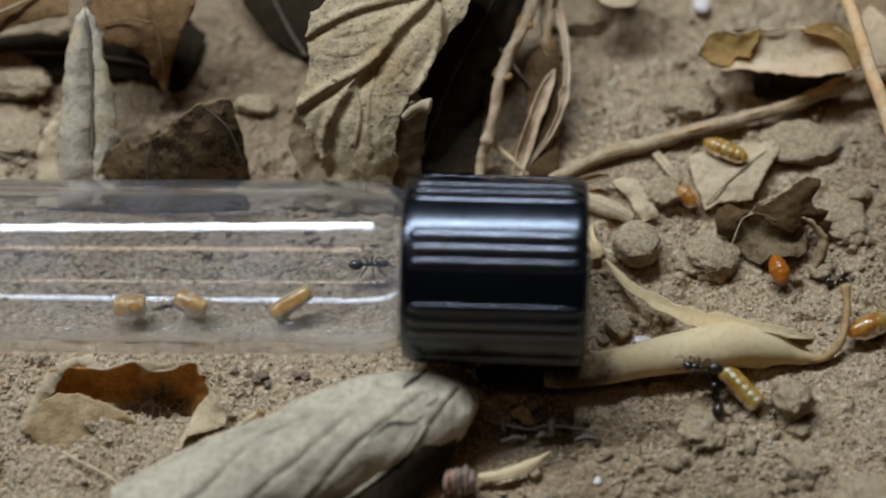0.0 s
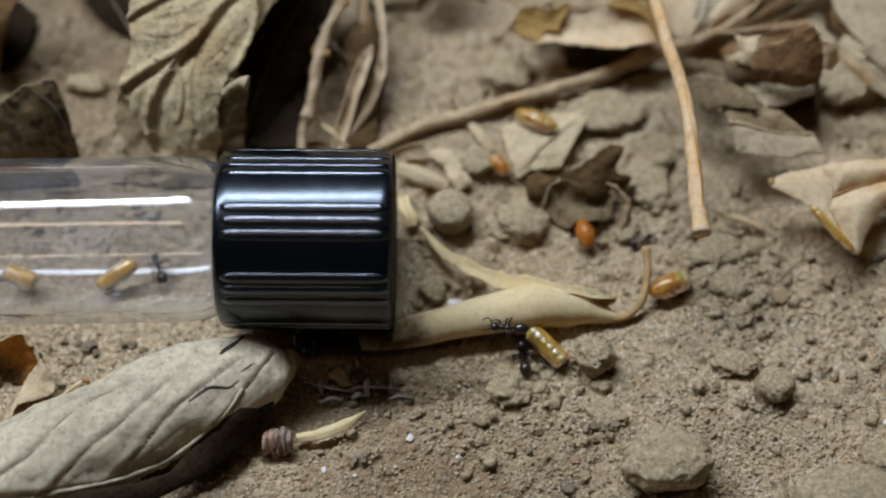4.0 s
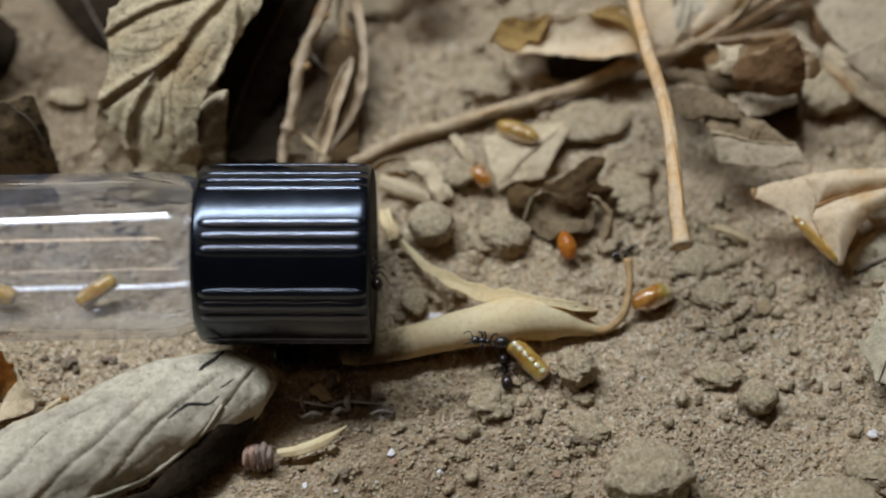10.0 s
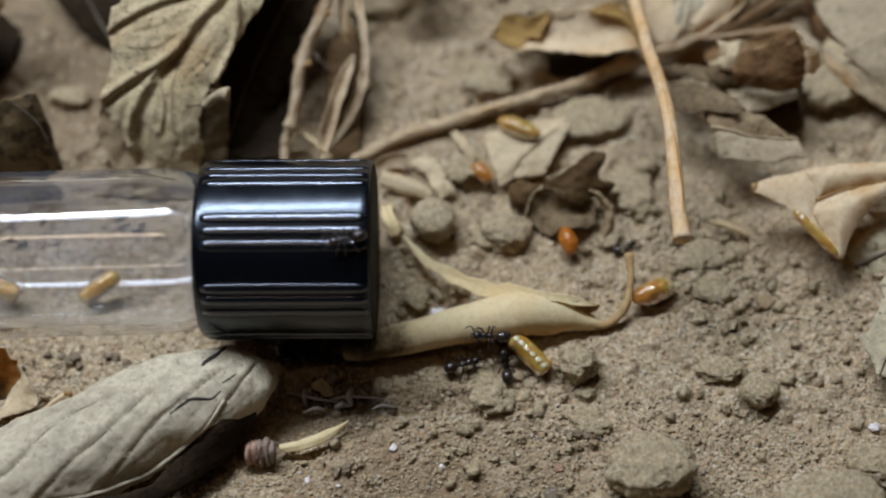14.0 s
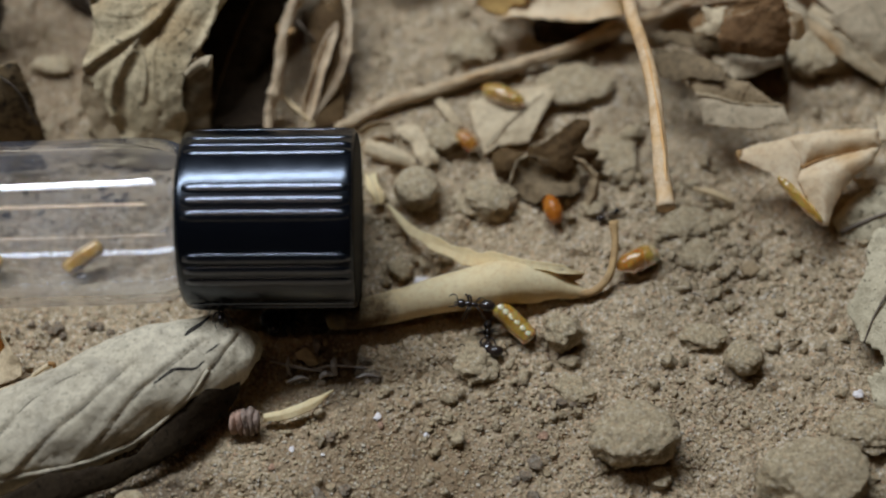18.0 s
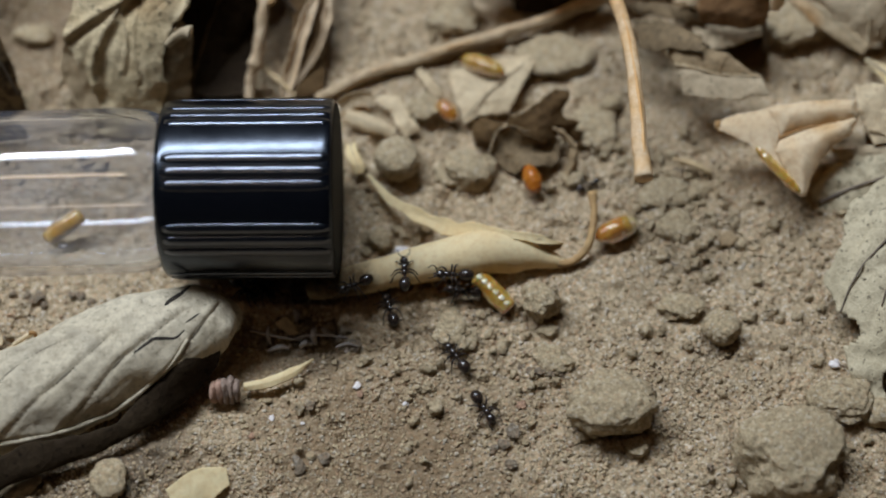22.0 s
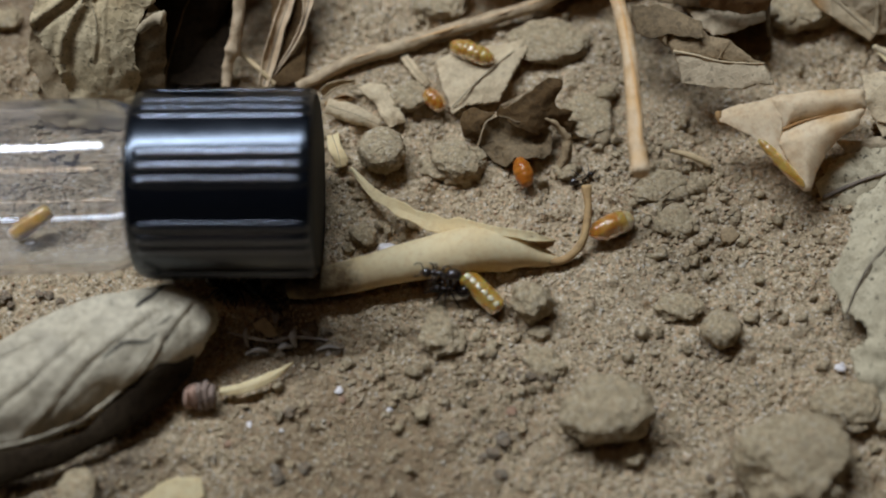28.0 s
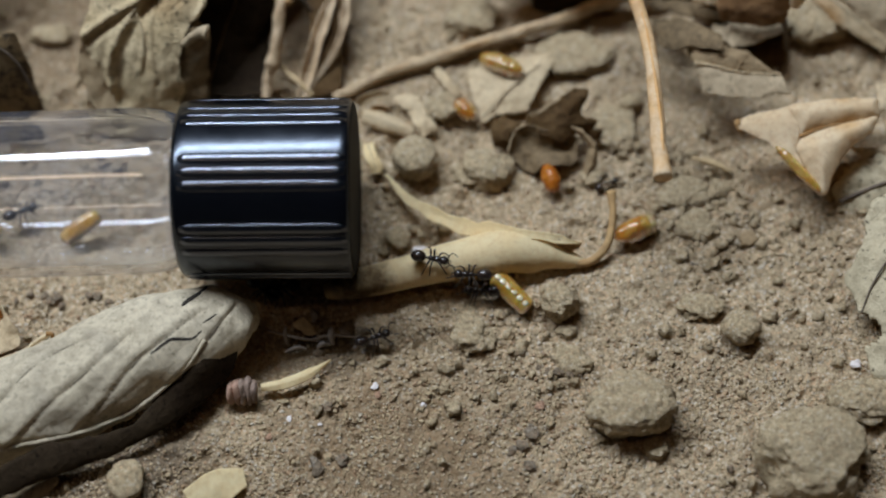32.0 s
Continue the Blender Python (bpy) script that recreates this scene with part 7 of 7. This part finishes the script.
def ant_leg(k, s):
    """One leg from its hip at the origin; k: pair, s: side."""
    reach = (0.75, 0.12, -0.85)[k]
    out = (0.80, 0.95, 0.88)[k]
    pts = [(0, 0, 0), (0.22 * reach, 0.45 * s * out, 0.42), (0.55 * reach, 0.85 * s * out, 0.10), (0.90 * reach, 1.10 * s * out, -0.62), (1.15 * reach, 1.28 * s * out, -0.86)]
    line = spline(pts, 18)
    return sweep(line, np.interp(np.linspace(0, 1, 18), [0, 0.3, 0.5, 0.8, 1], [0.085, 0.095, 0.06, 0.05, 0.03]), 6)


def make_ant(label, walking=True, size=1.0):
    ob = new("ant")
    ob.empty_display_size = 0.002
    tagged(ob, label, "ant", "ants")
    ob.scale = (size, size, size)
    ant_part("head", "head", lambda: egg((1.12, 0, 0.98), (0.46, 0.42, 0.36), 3, -0.12), ANT_SKIN, ob)
    ant_part("thorax", "thorax", ant_thorax, ANT_SKIN, ob)
    ant_part("gaster", "gaster", lambda: egg((-1.28, 0, 1.0), (0.74, 0.56, 0.54), 4, -0.10), ANT_SKIN, ob, "glossy black abdomen")
    for s in (-1, 1):
        ant_part("antenna", "antenna%d" % s, lambda s=s: sweep(spline([(1.38, 0.14 * s, 1.1), (1.62, 0.52 * s, 1.5), (1.95, 0.62 * s, 1.42), (2.25, 0.52 * s, 1.12)], 16), np.linspace(0.055, 0.045, 16), 6), ANT_LEG, ob)
        ant_part("mandible", "mandible%d" % s, lambda s=s: sweep(spline([(1.45, 0.14 * s, 0.86), (1.62, 0.13 * s, 0.82), (1.70, 0.02 * s, 0.80)], 8), np.linspace(0.08, 0.03, 8), 6), ANT_LEG, ob)
    legs = []
    for k in range(3):
        for s in (-1, 1):
            leg = ant_part("leg", "leg%d%d" % (k, s), lambda k=k, s=s: ant_leg(k, s), ANT_LEG, ob)
            leg.location = Vector(((0.45, 0.12, -0.2)[k], 0.16 * s, 0.88)) * MM
            legs.append((leg, k, s))
    return ob, legs


def ant_rows(keys, wobble=2.0, step=0.25):
    """Fills keys of (seconds, place, heading) so that each turn stays small."""
    out = []
    for (t0, p0, h0), (t1, p1, h1) in zip(keys, keys[1:]):
        turn = (h1 - h0 + 180) % 360 - 180
        n = max(1, int(math.ceil(max(min(t1 - t0, 3.0) / step, abs(turn) / 50))))
        for i in range(n):
            w = i / n
            out.append((t0 + (t1 - t0) * w, np.array(p0) + (np.array(p1) - np.array(p0)) * w, h0 + turn * w))
    out.append((keys[-1][0], np.array(keys[-1][1]), keys[-1][2]))
    return out


def key_ant(ob, legs, keys, pitch=0.0, roll=0.0, fidget=0.0):
    rows = ant_rows(keys)
    path, swings, far = [], [], 0.0
    for i, (t, p, h) in enumerate(rows):
        moved = float(np.linalg.norm(p - rows[i - 1][1])) if i else 0.0
        far += moved + fidget * 0.4
        sway = 5.0 * math.sin(far * 2.4) if moved > 0.05 or fidget else 0.0
        path.append((t, pose(p[0] * MM, p[1] * MM, p[2] * MM, roll, -pitch, h + sway * (1.0 if moved > 0.05 else fidget))))
        swings.append((t, far))
    walk(ob, path)
    if far > 2.0:
        for leg, k, s in legs:
            at = leg.location.copy()
            phase = (0.0 if (k + (s > 0)) % 2 else math.pi)
            walk(leg, [(t, Matrix.Translation(at) @ Matrix.Rotation(radians(16 * math.sin(d * 2.9 + phase)), 4, "Z")) for t, d in swings])


def motions():
    under_cap = (-15.0, -10.2, 0.0)
    # the two that pull at the grub
    ob, legs = make_ant("small black ant gripping a honey-coloured grub", size=1.02)
    a = (3.3, -10.3, 3.0)
    key_ant(ob, legs, [(0, a, 178), (3, a, 180), (8, a, 176), (13, a, 179), (18, a, 177), (23, a, 180), (28, a, 177), (32, a, 179)], 6, 0, 0.25)
    ob, legs = make_ant("small black ant tugging below the grub", size=1.0)
    b, b2 = (5.1, -11.9, 0.1), (4.3, -11.0, 0.8)
    key_ant(ob, legs, [(0, b, 96), (4, b, 99), (9, b, 95), (13, b, 98), (17.5, (4.6, -11.9, 0.1), 100), (19.0, (5.2, -12.9, 0.1), 80), (19.6, (5.4, -11.9, 0.1), 84), (20.3, (3.8, -12.8, 0.2), 118),
                       (21.0, (3.9, -12.2, 0.2), 130), (21.4, (3.2, -12.1, 0.3), 150), (21.8, b2, 172), (24.5, b2, 178), (28, b2, 174), (32, b2, 178)], 0, 0, 0.3)
    # the one that comes from under the cap and circles the pair
    ob, legs = make_ant("small black ant running over the sand", size=1.0)
    key_ant(ob, legs, [(0, under_cap, 10), (11.8, under_cap, 10), (12.5, (-5.1, -13.8, 0.2), -25), (13.0, (-4.6, -13.3, 0.2), 5), (13.5, (-0.7, -12.7, 0.3), 15), (14.0, (1.1, -12.0, 0.3), 18), (14.5, (1.5, -12.2, 0.3), 15),
                       (15.0, (1.9, -12.0, 0.3), 12), (15.5, (1.9, -12.2, 0.3), 10), (16.6, (3.2, -14.2, 0.3), 50), (17.5, (3.3, -14.6, 0.5), 120), (17.8, (4.1, -15.2, 0.4), 160), (18.0, (4.2, -14.0, 0.3), 185),
                       (18.3, (5.5, -14.2, 0.3), 230), (18.6, (7.7, -14.6, 0.3), 300), (19.0, (6.9, -15.3, 0.3), 340), (19.3, (5.8, -16.6, 0.3), 300), (19.6, (5.5, -16.3, 0.3), 270), (20.0, (4.9, -14.2, 0.3), 285),
                       (20.3, (6.4, -14.1, 0.3), 330), (20.6, (6.7, -15.2, 0.3), 320), (21.0, (6.4, -15.5, 0.3), 280), (21.3, (6.4, -16.0, 0.4), 220), (21.6, (4.5, -16.9, 0.5), 190), (22.0, (3.7, -17.6, 0.6), 130),
                       (22.3, (4.1, -16.8, 0.6), 100), (22.6, (3.8, -16.6, 0.6), 95), (23.0, (3.7, -14.1, 0.3), 110), (23.3, (2.4, -11.5, 1.0), 150), (23.6, (-0.9, -11.0, 1.6), 180), (24.0, (-3.7, -9.5, 1.2), 190),
                       (24.5, (-5.1, -9.0, 0.4), 230), (25.2, under_cap, 250), (32, under_cap, 250)])
    # three more that hurry about
    ob, legs = make_ant("small black ant running over the sand", size=0.98)
    key_ant(ob, legs, [(0, under_cap, 60), (18.2, under_cap, 60), (18.6, (-4.1, -9.6, 1.5), 60), (19.0, (-3.3, -9.9, 3.2), 85), (19.3, (-2.8, -10.5, 3.2), 90), (19.6, (-2.2, -11.2, 2.5), 70), (20.0, (-0.9, -11.2, 0.6), -40), (20.3, (1.2, -12.1, 0.3), -45),
                       (20.6, (0.6, -11.8, 0.3), -70), (21.0, (1.3, -11.6, 0.3), -100), (21.6, (1.5, -13.0, 0.3), -60), (21.8, (0.4, -11.2, 0.6), 10), (22.0, (-1.1, -10.1, 3.4), 95), (22.3, (-2.1, -9.4, 3.4), 130), (22.6, (-3.3, -7.5, 2.0), 140),
                       (23.0, (-4.2, -7.2, 0.6), 160), (23.5, (-4.5, -5.2, 0.2), 170), (24.3, (-14.0, 3.5, 0.1), 175), (32, (-14.0, 3.5, 0.1), 175)])
    ob, legs = make_ant("small black ant running over the sand", size=1.0)
    key_ant(ob, legs, [(0, under_cap, -30), (18.3, under_cap, -30), (18.6, (-3.1, -11.4, 0.3), -45), (19.0, (-0.8, -13.0, 0.3), -55), (19.3, (-0.7, -15.0, 0.3), -70), (19.6, (-0.4, -15.3, 0.3), -75), (20.0, (0.0, -15.5, 0.3), -50), (20.3, (-0.6, -14.7, 0.3), 0),
                       (20.6, (-0.3, -15.0, 0.3), 20), (21.0, (-0.6, -14.4, 0.3), 50), (21.3, (-0.9, -14.0, 0.3), 80), (21.6, (-1.7, -13.3, 0.3), 95), (22.0, (-2.6, -12.5, 0.3), 110), (22.3, (-3.6, -11.5, 0.3), 125), (22.7, (-5.3, -10.6, 0.2), 160), (23.2, under_cap, 190), (32, under_cap, 190)])
    ob, legs = make_ant("small black ant running over the sand", size=1.0)
    key_ant(ob, legs, [(0, under_cap, 0), (18.3, under_cap, 0), (18.6, (-7.9, -15.2, 0.3), -50), (19.0, (-4.9, -18.7, 0.2), -45), (19.3, (-1.8, -21.1, 0.2), -40), (19.6, (1.9, -23.1, 0.2), -20), (20.0, (2.1, -21.9, 0.2), 60), (20.3, (2.5, -19.7, 0.3), 85),
                       (20.6, (3.2, -18.9, 0.5), 60), (21.0, (4.0, -18.0, 0.5), 10), (21.3, (3.8, -18.7, 0.5), -20), (21.6, (3.9, -20.0, 0.3), -70), (22.0, (6.4, -22.8, 0.2), -55), (22.3, (8.1, -24.5, 0.2), -50), (22.6, (8.8, -24.9, 0.2), -60), (23.0, (12.1, -27.4, 0.2), -50),
                       (23.3, (14.5, -28.8, 0.2), -45), (24.0, (19.7, -33.1, 0.2), -60), (25.0, (22.6, -36.7, 0.2), -70), (32, (22.6, -36.7, 0.2), -70)])
    ob, legs = make_ant("small black ant at the end of the cream leaf", size=1.0)
    key_ant(ob, legs, [(0, under_cap, 20), (18.4, under_cap, 20), (19.0, (-6.4, -10.6, 2.4), 60), (19.5, (-5.3, -10.8, 2.8), 100), (20.0, (-5.7, -10.9, 2.6), 140), (20.5, (-3.8, -11.0, 3.6), 175), (21.0, (-3.2, -10.5, 3.4), 172), (21.5, (-4.8, -10.5, 2.8), 230),
                       (22.0, (-6.0, -11.1, 2.4), 200), (22.5, (-4.7, -10.6, 2.4), 130), (23.2, under_cap, 190), (32, under_cap, 190)])
    ob, legs = make_ant("small black ant crossing reddish sand", size=1.0)
    key_ant(ob, legs, [(0, (-15.2, -36.8, 0.2), 60), (21.8, (-15.2, -36.8, 0.2), 60), (22.3, (-9.3, -28.3, 0.2), 50), (22.6, (-6.9, -25.5, 0.2), 20), (23.0, (-4.9, -26.5, 0.2), -40), (23.3, (-2.7, -29.1, 0.2), -70), (24.0, (0.8, -34.6, 0.2), -80), (32, (0.8, -34.6, 0.2), -80)])
    # the one that climbs over the cap
    ob, legs = make_ant("small black ant on the black cap", size=0.95)
    key_ant(ob, legs, [(0, (-8.5, -9.8, 0.1), 20), (7.0, (-8.5, -9.8, 0.1), 20), (8.0, (-7.0, -10.7, 1.0), 40), (9.0, (-6.4, -11.2, 1.2), 80), (9.8, (-6.6, -8.3, 9.0), 95), (10.5, (-8.3, -3.7, 16.6), 120), (11.2, (-8.1, -4.9, 17.0), 160), (12.0, (-8.3, -6.5, 16.9), 190),
                       (12.5, (-10.3, -6.1, 16.8), 200), (13.0, (-10.5, -5.8, 16.7), 200), (13.5, (-10.0, -6.7, 16.4), 195), (14.0, (-9.5, -6.9, 16.4), 190), (14.5, (-10.6, -8.1, 16.3), 185), (15.0, (-13.9, -8.2, 16.3), 180), (15.5, (-16.1, -8.9, 16.2), 200),
                       (16.5, (-20.0, -11.0, 12.0), 250), (17.4, (-20.5, -12.3, 8.0), 270), (18.5, (-19.5, -11.5, 4.5), 290), (19.5, (-16.5, -10.5, 0.1), 320), (32, (-16.5, -10.5, 0.1), 320)])
    # late comers
    ob, legs = make_ant("small glossy black ant on the cream leaf", size=1.02)
    key_ant(ob, legs, [(0, (-13.0, 3.0, 0.1), 0), (28.2, (-13.0, 3.0, 0.1), 0), (28.7, (-5.1, -6.0, 1.0), -30), (29.0, (-4.2, -8.4, 2.6), -45), (29.4, (-3.1, -9.0, 3.4), -25), (29.8, (-2.0, -8.9, 3.6), -20), (30.2, (-0.9, -9.2, 3.6), -12), (30.6, (-1.0, -9.0, 3.6), -10),
                       (31.0, (-0.2, -8.9, 3.6), -8), (31.5, (0.4, -9.1, 3.8), -12), (32, (-0.1, -9.0, 3.8), -12)])
    ob, legs = make_ant("small black ant among fine plant debris", size=1.0)
    key_ant(ob, legs, [(0, under_cap, -40), (27.8, under_cap, -40), (28.5, (-5.9, -14.7, 0.4), -60), (29.0, (-5.5, -16.9, 0.4), -85), (29.4, (-5.4, -16.6, 0.4), -88), (29.8, (-5.2, -17.0, 0.4), -85), (30.2, (-5.1, -17.5, 0.3), -88), (30.6, (-5.2, -18.0, 0.3), -90),
                       (31.0, (-5.4, -18.1, 0.3), -85), (31.5, (-5.3, -17.6, 0.3), -40), (32, (-5.6, -15.6, 0.5), 20)])
    # inside the vial
    ob, legs = make_ant("small black ant inside the glass vial", size=0.95)
    key_ant(ob, legs, [(0, (-27.2, 0.1, 1.3), 5), (2.0, (-29.7, 0.4, 1.3), 10), (3.5, (-29.5, -3.2, 1.0), 100), (6.0, (-34.0, -3.6, 1.0), 170), (9.0, (-52.0, -3.8, 0.9), 180), (12.0, (-70.0, -3.9, 0.8), 185), (25.0, (-70.0, -3.9, 0.8), 185), (27.5, (-58.0, -3.5, 0.9), 20), (29.0, (-39.2, -3.7, 1.2), 15), (30.5, (-39.8, -2.4, 1.2), 5), (32, (-40.2, -2.5, 1.3), 20)])
    # a dead one with its wings, still
    ob, legs = make_ant("dead winged black ant lying on crumbly soil", size=0.9)
    ob.matrix_basis = pose(*[c * MM for c in (16.8, 1.6, 0.2)], 70, 0, 25) @ Matrix.Diagonal((0.72, 0.72, 0.72, 1))
    v, f = egg((-0.5, 0.5, 1.3), (0.9, 0.35, 0.04), 3)
    mesh_object("wing", v, f, WING, ob, "pale shiny wing")


motions()
